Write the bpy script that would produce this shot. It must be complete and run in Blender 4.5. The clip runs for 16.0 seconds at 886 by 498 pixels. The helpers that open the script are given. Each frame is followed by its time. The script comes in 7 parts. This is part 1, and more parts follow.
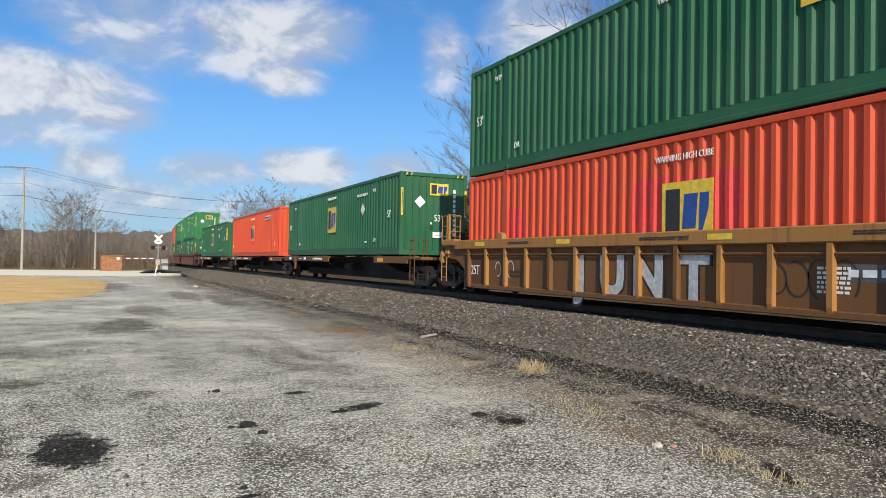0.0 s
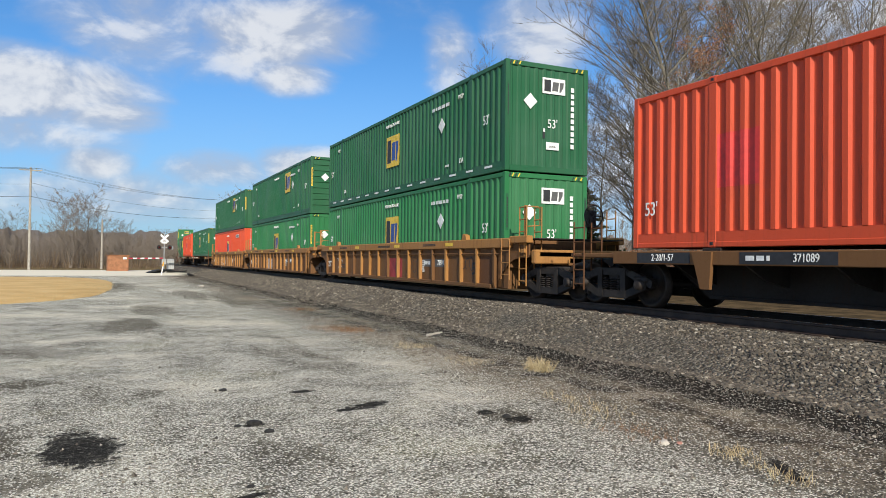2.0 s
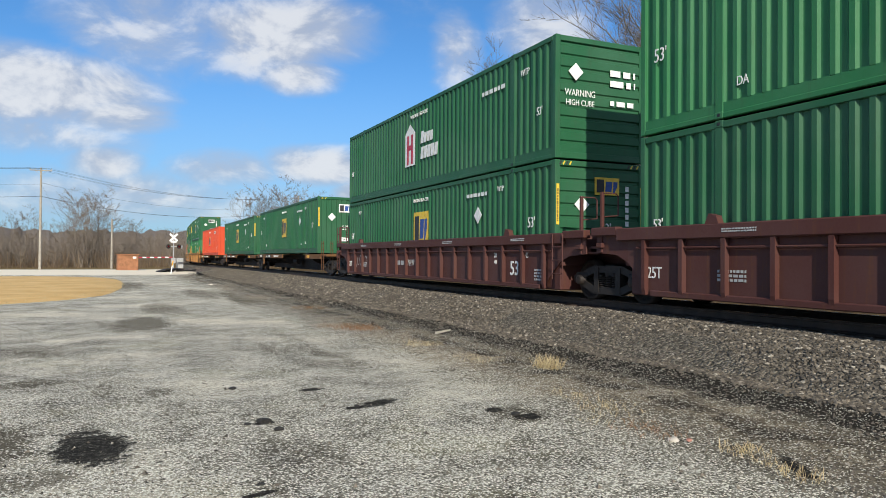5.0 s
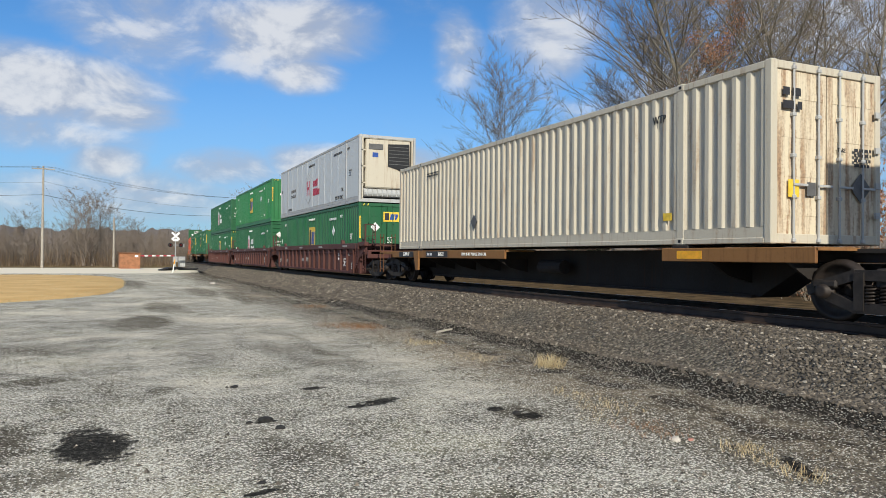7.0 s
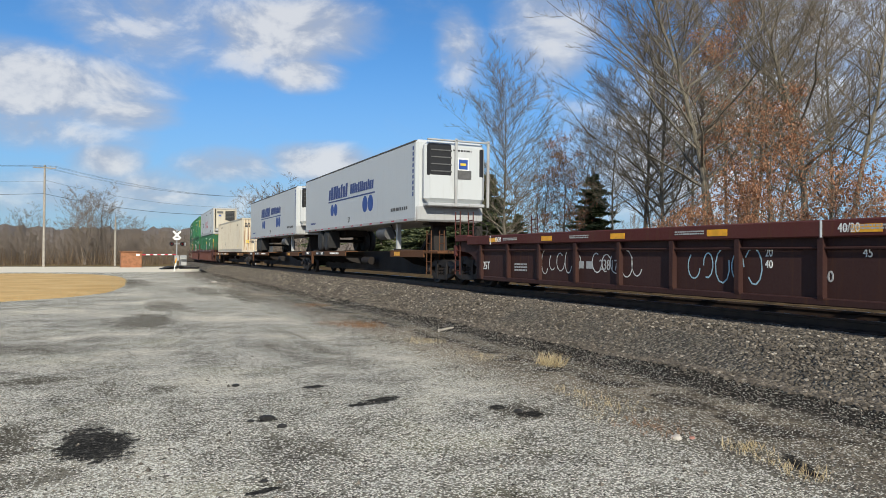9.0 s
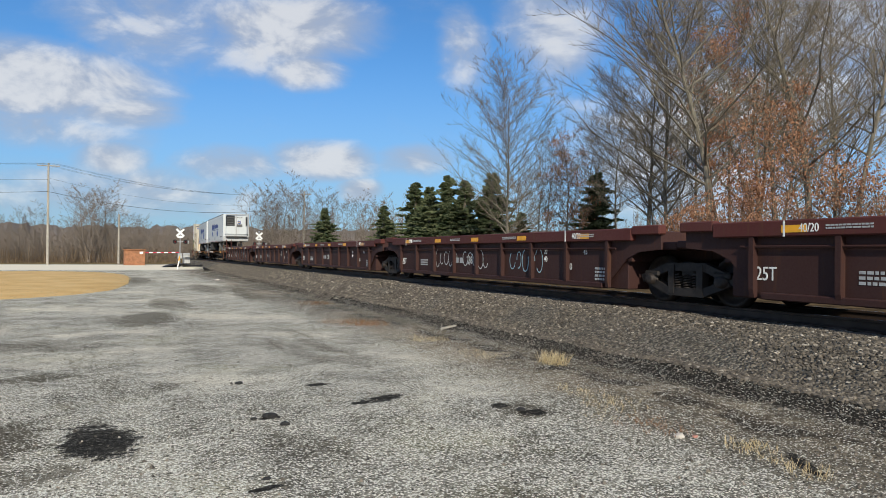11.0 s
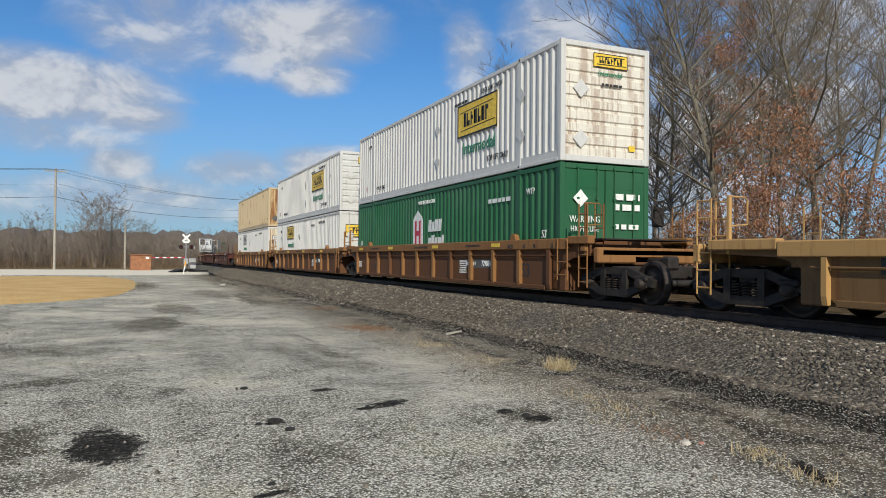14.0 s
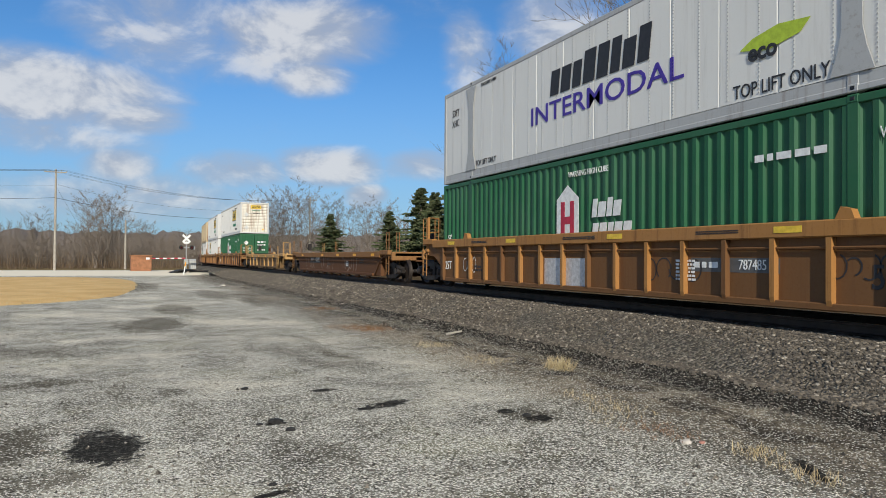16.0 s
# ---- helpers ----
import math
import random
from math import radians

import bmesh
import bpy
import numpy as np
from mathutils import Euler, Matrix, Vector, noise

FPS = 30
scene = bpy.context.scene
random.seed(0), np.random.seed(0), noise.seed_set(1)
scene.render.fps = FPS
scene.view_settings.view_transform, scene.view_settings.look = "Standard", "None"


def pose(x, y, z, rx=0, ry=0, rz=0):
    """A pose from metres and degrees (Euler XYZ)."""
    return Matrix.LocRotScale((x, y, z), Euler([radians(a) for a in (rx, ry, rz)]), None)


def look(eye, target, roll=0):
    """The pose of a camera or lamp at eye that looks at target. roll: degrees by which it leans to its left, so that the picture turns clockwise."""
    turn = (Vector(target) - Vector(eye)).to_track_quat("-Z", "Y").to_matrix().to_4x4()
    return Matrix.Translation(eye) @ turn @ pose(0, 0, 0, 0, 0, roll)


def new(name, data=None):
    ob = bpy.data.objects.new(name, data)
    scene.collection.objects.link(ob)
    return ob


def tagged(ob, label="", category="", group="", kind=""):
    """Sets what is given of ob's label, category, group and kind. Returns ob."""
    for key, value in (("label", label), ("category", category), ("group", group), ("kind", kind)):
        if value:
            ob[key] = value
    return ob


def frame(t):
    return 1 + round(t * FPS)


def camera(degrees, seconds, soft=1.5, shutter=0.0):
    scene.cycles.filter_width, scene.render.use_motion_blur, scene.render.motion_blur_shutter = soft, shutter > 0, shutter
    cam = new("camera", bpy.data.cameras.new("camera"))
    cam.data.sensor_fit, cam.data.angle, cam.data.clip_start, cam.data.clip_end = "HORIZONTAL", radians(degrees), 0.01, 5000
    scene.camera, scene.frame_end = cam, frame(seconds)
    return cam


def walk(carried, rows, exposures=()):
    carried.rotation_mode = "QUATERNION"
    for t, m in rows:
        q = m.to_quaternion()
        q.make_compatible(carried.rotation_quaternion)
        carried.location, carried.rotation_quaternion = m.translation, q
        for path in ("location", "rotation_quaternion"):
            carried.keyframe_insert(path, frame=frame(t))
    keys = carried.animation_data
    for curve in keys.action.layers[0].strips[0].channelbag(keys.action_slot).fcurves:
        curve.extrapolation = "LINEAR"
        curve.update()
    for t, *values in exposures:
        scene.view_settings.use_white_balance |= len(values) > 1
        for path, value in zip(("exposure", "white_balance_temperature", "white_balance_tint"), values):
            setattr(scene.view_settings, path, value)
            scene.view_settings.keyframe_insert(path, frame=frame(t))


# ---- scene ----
# ---------------------------------------------------------------- camera
cam = camera(63.97, 16.0, soft=0.7, shutter=0.0)
EYE = (0.0, 0.0, 1.65)
# seconds, heading, tilt, lean (degrees; heading 0 looks along the track)
LOOKS = [(0, -25.637, 1.011, -0.954), (0.5, -25.543, 0.952, -0.885), (1, -25.460, 0.931, -0.820), (1.5, -25.344, 0.915, -0.752),
         (2, -25.216, 0.864, -0.668), (2.5, -25.053, 0.821, -0.682), (3, -24.878, 0.755, -0.658), (3.5, -24.741, 0.711, -0.544),
         (4, -24.652, 0.706, -0.433), (6.5, -24.456, 0.622, -0.478), (7, -24.428, 0.597, -0.495), (7.5, -24.395, 0.553, -0.459),
         (8, -24.357, 0.537, -0.455), (8.5, -24.348, 0.484, -0.454), (9, -24.333, 0.472, -0.428), (11.5, -24.045, 0.316, -0.541),
         (12, -24.010, 0.384, -0.583), (12.5, -23.922, 0.486, -0.564), (13, -23.824, 0.604, -0.595), (13.5, -23.732, 0.714, -0.563),
         (14, -23.672, 0.757, -0.553), (14.5, -23.663, 0.759, -0.533), (15, -23.656, 0.752, -0.489), (15.5, -23.655, 0.760, -0.469),
         (16, -23.653, 0.756, -0.419)]
EXPOSURES = [(0, 0.0), (4, 0.0), (6.5, -0.05), (8, -0.14), (9, -0.12), (12.5, -0.20), (14.0, -0.30), (15.2, -0.31), (16, -0.22)]
walk(cam, [(t, pose(*EYE, 90 + tilt, 0, turn) @ pose(0, 0, 0, 0, 0, -lean)) for t, turn, tilt, lean in LOOKS], EXPOSURES)

# ---------------------------------------------------------------- world and sun
SUN_ELEVATION, SUN_FROM = radians(28.3), Vector((-0.295, -1.0, 0))   # low winter sun from behind, a little to the track's west
sun_dir = SUN_FROM.normalized() * math.cos(SUN_ELEVATION) + Vector((0, 0, math.sin(SUN_ELEVATION)))


def nodes_of(owner):
    owner.use_nodes = True
    tree = owner.node_tree
    tree.nodes.clear()
    return tree


def node(tree, kind, inputs=(), **settings):
    n = tree.nodes.new(kind)
    for key, value in settings.items():
        setattr(n, key, value)
    for key, value in dict(inputs).items():
        if isinstance(value, bpy.types.NodeSocket):
            tree.links.new(value, n.inputs[key])
        else:
            n.inputs[key].default_value = value
    return n


def maths(tree, op, a, b=0.0, c=0.0, clamp=False):
    return node(tree, "ShaderNodeMath", {0: a, 1: b, 2: c}, operation=op, use_clamp=clamp).outputs[0]


def mixed(tree, fac, a, b, blend="MIX"):
    n = node(tree, "ShaderNodeMix", {0: fac, 6: a, 7: b}, data_type="RGBA", blend_type=blend)
    return n.outputs[2]


def ramp(tree, fac, lo, hi, smooth=True):
    n = node(tree, "ShaderNodeMapRange", {0: fac, 1: lo, 2: hi, 3: 0.0, 4: 1.0}, interpolation_type="SMOOTHSTEP" if smooth else "LINEAR")
    return n.outputs[0]


def make_world():
    world = bpy.data.worlds.new("sky")
    scene.world = world
    t = nodes_of(world)
    sky = node(t, "ShaderNodeTexSky", sky_type="NISHITA", sun_disc=False, sun_elevation=SUN_ELEVATION,
               sun_rotation=math.atan2(sun_dir.x, sun_dir.y), air_density=1.0, dust_density=0.4, ozone_density=2.2)
    co = node(t, "ShaderNodeTexCoord").outputs["Generated"]
    xyz = node(t, "ShaderNodeSeparateXYZ", {0: co})
    x, y, z = xyz.outputs
    flat = maths(t, "SQRT", maths(t, "ADD", maths(t, "MULTIPLY", x, x), maths(t, "MULTIPLY", y, y)))
    az = maths(t, "ARCTAN2", x, y)
    el = maths(t, "ARCTAN2", z, flat)
    # cloud noise, stretched along the horizon
    uv = node(t, "ShaderNodeCombineXYZ", {0: az, 1: maths(t, "MULTIPLY", el, 1.7), 2: 0.0}).outputs[0]
    big = node(t, "ShaderNodeTexNoise", {"Vector": uv, "Scale": 8.0, "Detail": 12.0, "Roughness": 0.57, "Distortion": 0.35}).outputs[0]
    above = node(t, "ShaderNodeVectorMath", {0: uv, 1: (-0.012, 0.03, 0.0)}, operation="ADD").outputs[0]
    lifted = node(t, "ShaderNodeTexNoise", {"Vector": above, "Scale": 8.0, "Detail": 6.0, "Roughness": 0.6, "Distortion": 0.35}).outputs[0]
    body = None
    # clouds: azimuth, elevation, half width, half height (degrees), strength
    for a, e, w, h, s in CLOUDS:
        da = maths(t, "DIVIDE", maths(t, "SUBTRACT", az, radians(a)), radians(w))
        de = maths(t, "DIVIDE", maths(t, "SUBTRACT", el, radians(e)), radians(h))
        r2 = maths(t, "ADD", maths(t, "MULTIPLY", da, da), maths(t, "MULTIPLY", de, de))
        m = maths(t, "MULTIPLY", maths(t, "SUBTRACT", 1.0, r2), s)
        body = m if body is None else maths(t, "MAXIMUM", body, m)
    # sky behind: unseen scattered clouds by the same noise, added for white fill
    behind = maths(t, "MULTIPLY", ramp(t, y, 0.2, -0.2), 0.95)
    body = maths(t, "MAXIMUM", body, maths(t, "SUBTRACT", behind, 0.55))
    dens = maths(t, "ADD", maths(t, "MAXIMUM", body, -0.6), maths(t, "MULTIPLY", maths(t, "SUBTRACT", big, 0.5), 2.3))
    cover = maths(t, "MULTIPLY", ramp(t, dens, -0.45, 1.05), 0.90)
    # billows: white where the cloud thins out above, lavender grey on their undersides
    relief = maths(t, "MULTIPLY", maths(t, "SUBTRACT", big, lifted), 3.4)
    shade = ramp(t, maths(t, "ADD", maths(t, "MULTIPLY", dens, 0.55), relief), 0.0, 0.85)
    cloud = mixed(t, shade, (4.3, 4.8, 5.8, 1), (7.5, 7.65, 7.9, 1))
    deep = mixed(t, 1.0, sky.outputs[0], (0.50, 0.92, 1.30, 1), "MULTIPLY")
    tint = mixed(t, maths(t, "MULTIPLY", ramp(t, el, radians(17), radians(0)), 0.62), deep, (3.2, 4.5, 6.6, 1))
    out = mixed(t, cover, tint, cloud)
    bg = node(t, "ShaderNodeBackground", {"Color": out, "Strength": 0.105})
    t.links.new(bg.outputs[0], node(t, "ShaderNodeOutputWorld").inputs[0])


# azimuth to the right of the track, elevation, half width, half height, strength
CLOUDS = [(-5.0, 11.6, 8.5, 3.0, 1.15), (-0.6, 10.2, 4.6, 1.6, 1.0), (-5, 8.6, 7, 1.6, 0.55), (2.5, 16.6, 6.5, 3.6, 0.6), (12.0, 17.0, 7.5, 3.4, 1.1), (13.4, 14.2, 3.6, 1.6, 1.0), (8.6, 15.6, 4.0, 2.0, 0.8),
          (25.6, 15.6, 2.0, 2.8, 0.42), (33.0, 18.0, 4.5, 4.6, 0.8), (-1.0, 6.6, 2.8, 1.6, 0.85), (7.4, 6.6, 4.4, 1.6, 0.95), (14.6, 7.2, 4.8, 1.7, 1.0), (21.6, 7.4, 3.2, 1.3, 0.85), (17.4, 4.9, 2.0, 1.1, 0.8),
          (1.0, 4.4, 13, 2.0, 0.55), (44, 9, 10, 7, 0.8), (55, 16, 11, 9, 0.75), (68, 12, 16, 7, 0.5), (-30, 12, 14, 6, 0.5)]
make_world()

lamp = bpy.data.lights.new("sun", "SUN")
lamp.energy, lamp.angle, lamp.color = 5.0, radians(0.6), (0.965, 0.90, 0.76)
sun = new("sun", lamp)
sun.matrix_basis = look((0, 0, 0), -sun_dir)


# ---------------------------------------------------------------- the track's line
STRAIGHT, RADIUS, CENTRE, RAIL = 75.0, 900.0, 10.48, 0.75


def fall(y):
    """The lie of the land along the track."""
    return -0.0025 * min(max(y - 10.0, 0.0), 220.0)


def on_track(s, x=0.0, z=0.0):
    """Pose on the track at arc length s: y ahead, x to the right, z up from the rail head."""
    if s <= STRAIGHT:
        px, py, turn = CENTRE, s, 0.0
    else:
        turn = (s - STRAIGHT) / RADIUS
        px, py = CENTRE + RADIUS * (1 - math.cos(turn)), STRAIGHT + RADIUS * math.sin(turn)
    return pose(px, py, RAIL + fall(py), 0, 0, -math.degrees(turn)) @ Matrix.Translation((x, 0, z))


# ---------------------------------------------------------------- mesh helpers
class Shape:
    """Vertices and faces of one mesh."""

    def __init__(self):
        self.v, self.f = [], []

    def add(self, verts, faces):
        o = len(self.v)
        self.v += [tuple(p) for p in verts]
        self.f += [tuple(i + o for i in q) for q in faces]
        return self

    def box(self, x0, x1, y0, y1, z0, z1, bevel=0.0):
        if bevel > 0:
            b = min(bevel, abs(x1 - x0) * 0.45, abs(y1 - y0) * 0.45, abs(z1 - z0) * 0.45)
            xs, ys, zs = (x0, x1), (y0, y1), (z0, z1)
            v, idx = [], {}
            for i in (0, 1):
                for j in (0, 1):
                    for k in (0, 1):
                        sx, sy, sz = (b, -b)[i], (b, -b)[j], (b, -b)[k]
                        for a, p in enumerate(((xs[i], ys[j] + sy, zs[k] + sz), (xs[i] + sx, ys[j], zs[k] + sz), (xs[i] + sx, ys[j] + sy, zs[k]))):
                            idx[i, j, k, a] = len(v)
                            v.append(p)
            f = []
            for i in (0, 1):
                q = [idx[i, 0, 0, 0], idx[i, 1, 0, 0], idx[i, 1, 1, 0], idx[i, 0, 1, 0]]
                f.append(q if i else q[::-1])
                q = [idx[0, i, 0, 1], idx[0, i, 1, 1], idx[1, i, 1, 1], idx[1, i, 0, 1]]
                f.append(q if i else q[::-1])
                q = [idx[0, 0, i, 2], idx[1, 0, i, 2], idx[1, 1, i, 2], idx[0, 1, i, 2]]
                f.append(q if i else q[::-1])
            for i in (0, 1):
                for j in (0, 1):
                    s = i == j
                    for a1, a2, key in ((0, 1, "z"), (0, 2, "y"), (1, 2, "x")):
                        if key == "z":
                            q = [idx[i, j, 0, a1], idx[i, j, 1, a1], idx[i, j, 1, a2], idx[i, j, 0, a2]]
                        elif key == "y":
                            q = [idx[i, 0, j, a1], idx[i, 1, j, a1], idx[i, 1, j, a2], idx[i, 0, j, a2]]
                        else:
                            q = [idx[0, i, j, a1], idx[1, i, j, a1], idx[1, i, j, a2], idx[0, i, j, a2]]
                        f.append(q)
            for i in (0, 1):
                for j in (0, 1):
                    for k in (0, 1):
                        f.append([idx[i, j, k, 0], idx[i, j, k, 1], idx[i, j, k, 2]])
            return self.add(v, f)
        v = [(x, y, z) for x in (x0, x1) for y in (y0, y1) for z in (z0, z1)]
        return self.add(v, [(0, 1, 3, 2), (4, 6, 7, 5), (0, 4, 5, 1), (2, 3, 7, 6), (0, 2, 6, 4), (1, 5, 7, 3)])

    def prism(self, outline, axis, a, b):
        """An outline of pairs, drawn out along the axis from a to b. The pairs run over the two other axes in order."""
        def at(p, h):
            q = list(p)
            q.insert(axis, h)
            return tuple(q)
        n = len(outline)
        v = [at(p, a) for p in outline] + [at(p, b) for p in outline]
        f = [tuple(range(n))[::-1], tuple(range(n, 2 * n))] + [(i, (i + 1) % n, n + (i + 1) % n, n + i) for i in range(n)]
        return self.add(v, f)

    def tube(self, p, q, r0, r1, n=8, caps=True):
        p, q = Vector(p), Vector(q)
        d = (q - p)
        if d.length < 1e-6:
            return self
        d.normalize()
        u = d.orthogonal().normalized()
        w = d.cross(u)
        v = []
        for c, r in ((p, r0), (q, r1)):
            for i in range(n):
                a = 2 * math.pi * i / n
                v.append(c + (u * math.cos(a) + w * math.sin(a)) * r)
        f = [(i, (i + 1) % n, n + (i + 1) % n, n + i) for i in range(n)]
        if caps:
            f += [tuple(range(n))[::-1], tuple(range(n, 2 * n))]
        return self.add(v, f)

    def path(self, pts, radii, n=6):
        """One unbroken tube through the points."""
        v, f = [], []
        u = None
        for i, p in enumerate(pts):
            d = (Vector(pts[min(i + 1, len(pts) - 1)]) - Vector(pts[max(i - 1, 0)])).normalized()
            u = d.orthogonal().normalized() if u is None else (u - d * u.dot(d)).normalized()
            w = d.cross(u)
            for k in range(n):
                a = 2 * math.pi * k / n
                v.append(Vector(p) + (u * math.cos(a) + w * math.sin(a)) * radii[i])
        for i in range(len(pts) - 1):
            f += [(i * n + k, i * n + (k + 1) % n, (i + 1) * n + (k + 1) % n, (i + 1) * n + k) for k in range(n)]
        return self.add(v, f)

    def lathe(self, rings, axis_x, cy, cz, n=24):
        """Rings (x, r) turned round the x axis through (cy, cz)."""
        v, f = [], []
        for x, r in rings:
            for i in range(n):
                a = 2 * math.pi * i / n
                v.append((axis_x + x, cy + r * math.cos(a), cz + r * math.sin(a)))
        for k in range(len(rings) - 1):
            for i in range(n):
                f.append((k * n + i, k * n + (i + 1) % n, (k + 1) * n + (i + 1) % n, (k + 1) * n + i))
        f += [tuple(range(n))[::-1], tuple(range((len(rings) - 1) * n, len(rings) * n))]
        return self.add(v, f)

    def mesh(self, name, smooth=False):
        me = bpy.data.meshes.new(name)
        me.from_pydata(self.v, [], self.f)
        bm = bmesh.new()
        bm.from_mesh(me)
        bmesh.ops.recalc_face_normals(bm, faces=bm.faces)
        bm.to_mesh(me)
        bm.free()
        if smooth:
            me.polygons.foreach_set("use_smooth", [True] * len(me.polygons))
        return me


MESHES = {}


def part(name, shape, material, parent=None, label="", at=None, smooth=False):
    """One mesh object, under a thing or a part. shape: a Shape, or a mesh that several share."""
    me = shape.mesh(name, smooth) if isinstance(shape, Shape) else shape
    ob = new(name, me)
    if not me.materials:
        me.materials.append(None)
    ob.material_slots[0].link = "OBJECT"
    ob.material_slots[0].material = material
    if parent:
        ob.parent = parent
    if at is not None:
        ob.matrix_basis = at
    if label:
        ob["label"] = label
    return ob


def shared(key, build, smooth=False):
    """A mesh that is built once and shared."""
    if key not in MESHES:
        MESHES[key] = build().mesh(str(key).split("'")[1] if "'" in str(key) else "mesh", smooth)
    return MESHES[key]


def thing(name, label, category, group="", at=None):
    ob = new(name)
    ob.empty_display_size = 0.3
    if at is not None:
        ob.matrix_basis = at
    return tagged(ob, label, category, group)


# ---------------------------------------------------------------- materials
def material(name):
    m = bpy.data.materials.new(name)
    return m, nodes_of(m)


def finish(t, colour, rough=0.6, metal=0.0, bump=None, strength=0.3, distance=0.01, spec=0.5):
    p = node(t, "ShaderNodeBsdfPrincipled", {"Base Color": colour, "Roughness": rough, "Metallic": metal, "Specular IOR Level": spec})
    if bump is not None:
        b = node(t, "ShaderNodeBump", {"Height": bump, "Strength": strength, "Distance": distance})
        t.links.new(b.outputs[0], p.inputs["Normal"])
    t.links.new(p.outputs[0], node(t, "ShaderNodeOutputMaterial").inputs[0])


def place(t, scale=(1, 1, 1)):
    co = node(t, "ShaderNodeTexCoord").outputs["Object"]
    return node(t, "ShaderNodeMapping", {"Vector": co, "Scale": scale}).outputs[0]


def noise_at(t, vec, scale, detail=4.0, rough=0.55):
    return node(t, "ShaderNodeTexNoise", {"Vector": vec, "Scale": scale, "Detail": detail, "Roughness": rough}).outputs[0]


def paint(name, colour, dirt=(0.05, 0.04, 0.03), amount=0.35, rust=0.0, rough=0.45, fade=0.25, stain=0.0):
    """Weathered paint on steel: fading in broad clouds, grime in vertical runs, specks of rust."""
    m, t = material(name)
    ob = place(t)
    rnd = node(t, "ShaderNodeObjectInfo").outputs["Random"]
    shift = node(t, "ShaderNodeVectorMath", {0: ob, 1: node(t, "ShaderNodeCombineXYZ", {0: maths(t, "MULTIPLY", rnd, 37.0), 1: maths(t, "MULTIPLY", rnd, 91.0)}).outputs[0]}, operation="ADD").outputs[0]
    runs = noise_at(t, node(t, "ShaderNodeMapping", {"Vector": shift, "Scale": (5.0, 5.0, 0.35)}).outputs[0], 1.6, 6.0, 0.65)
    broad = noise_at(t, shift, 0.55, 4.0)
    fine = noise_at(t, shift, 22.0, 5.0, 0.7)
    pale = tuple(c + (0.55 - c) * fade * 0.55 for c in colour)
    c = mixed(t, ramp(t, broad, 0.32, 0.72), (*colour, 1), (*pale, 1))
    c = mixed(t, maths(t, "MULTIPLY", ramp(t, runs, 0.50, 0.80), amount), c, (*dirt, 1))
    c = mixed(t, maths(t, "MULTIPLY", ramp(t, fine, 0.55, 0.8), amount * 0.5), c, (*dirt, 1))
    if rust > 0:
        spot = maths(t, "MULTIPLY", ramp(t, maths(t, "ADD", runs, maths(t, "MULTIPLY", fine, 0.35)), 0.70, 0.92), rust)
        c = mixed(t, spot, c, (0.22, 0.085, 0.03, 1))
    if stain > 0:
        wide = noise_at(t, node(t, "ShaderNodeMapping", {"Vector": shift, "Scale": (3.2, 3.2, 0.22)}).outputs[0], 1.5, 5.0, 0.6)
        soak = maths(t, "MULTIPLY", ramp(t, maths(t, "ADD", wide, maths(t, "MULTIPLY", maths(t, "SUBTRACT", fine, 0.5), 0.12)), 0.44, 0.62), stain)
        c = mixed(t, soak, c, mixed(t, ramp(t, fine, 0.35, 0.65), (0.34, 0.16, 0.055, 1), (0.14, 0.055, 0.022, 1)))
    r = node(t, "ShaderNodeMapRange", {0: fine, 1: 0.3, 2: 0.7, 3: rough - 0.08, 4: rough + 0.18}).outputs[0]
    finish(t, c, r, 0.0, maths(t, "ADD", fine, maths(t, "MULTIPLY", broad, 2.0)), 0.12, 0.01, 0.28)
    return m


def plain(name, colour, rough=0.5, metal=0.0, vary=0.25, scale=8.0):
    m, t = material(name)
    n = noise_at(t, place(t), scale, 5.0, 0.6)
    dark = tuple(c * (1 - vary) for c in colour)
    lite = tuple(min(1, c * (1 + vary)) for c in colour)
    finish(t, mixed(t, ramp(t, n, 0.3, 0.7), (*dark, 1), (*lite, 1)), rough, metal, n, 0.15, 0.01)
    return m


GREEN = paint("green container paint", (0.016, 0.105, 0.044), amount=0.32, fade=0.07)
GREEN_LIGHT = paint("lighter green container paint", (0.024, 0.165, 0.057), amount=0.25, fade=0.08)
RED = paint("orange-red container paint", (0.62, 0.082, 0.032), (0.16, 0.04, 0.02), 0.35, 0.1, fade=0.0)
WHITE = paint("white container paint", (0.60, 0.602, 0.588), (0.25, 0.22, 0.18), 0.3, 0.12, fade=0.0)
CREAM = paint("cream container paint", (0.54, 0.495, 0.40), (0.30, 0.19, 0.09), 0.5, 0.35, fade=0.0)
TAN = paint("tan container paint", (0.52, 0.42, 0.27), (0.25, 0.13, 0.05), 0.5, 0.6, fade=0.0)
RUST_TAN = paint("rust-streaked tan paint", (0.60, 0.44, 0.24), (0.20, 0.085, 0.03), 0.55, 1.0, fade=0.0, stain=1.0)
RUST_WHITE = paint("rust-run white paint", (0.72, 0.69, 0.61), (0.33, 0.18, 0.075), 0.5, 0.6, fade=0.0, stain=0.5)
RUST_CREAM = paint("rust-streaked cream paint", (0.68, 0.60, 0.45), (0.33, 0.18, 0.075), 0.6, 0.8, fade=0.0, stain=0.7)
GREY = paint("grey trim paint", (0.42, 0.43, 0.43), (0.12, 0.11, 0.1), 0.4, 0.2)
TRAILER = paint("white trailer skin", (0.56, 0.585, 0.59), (0.30, 0.28, 0.26), 0.25, 0.0, 0.35, 0.0)
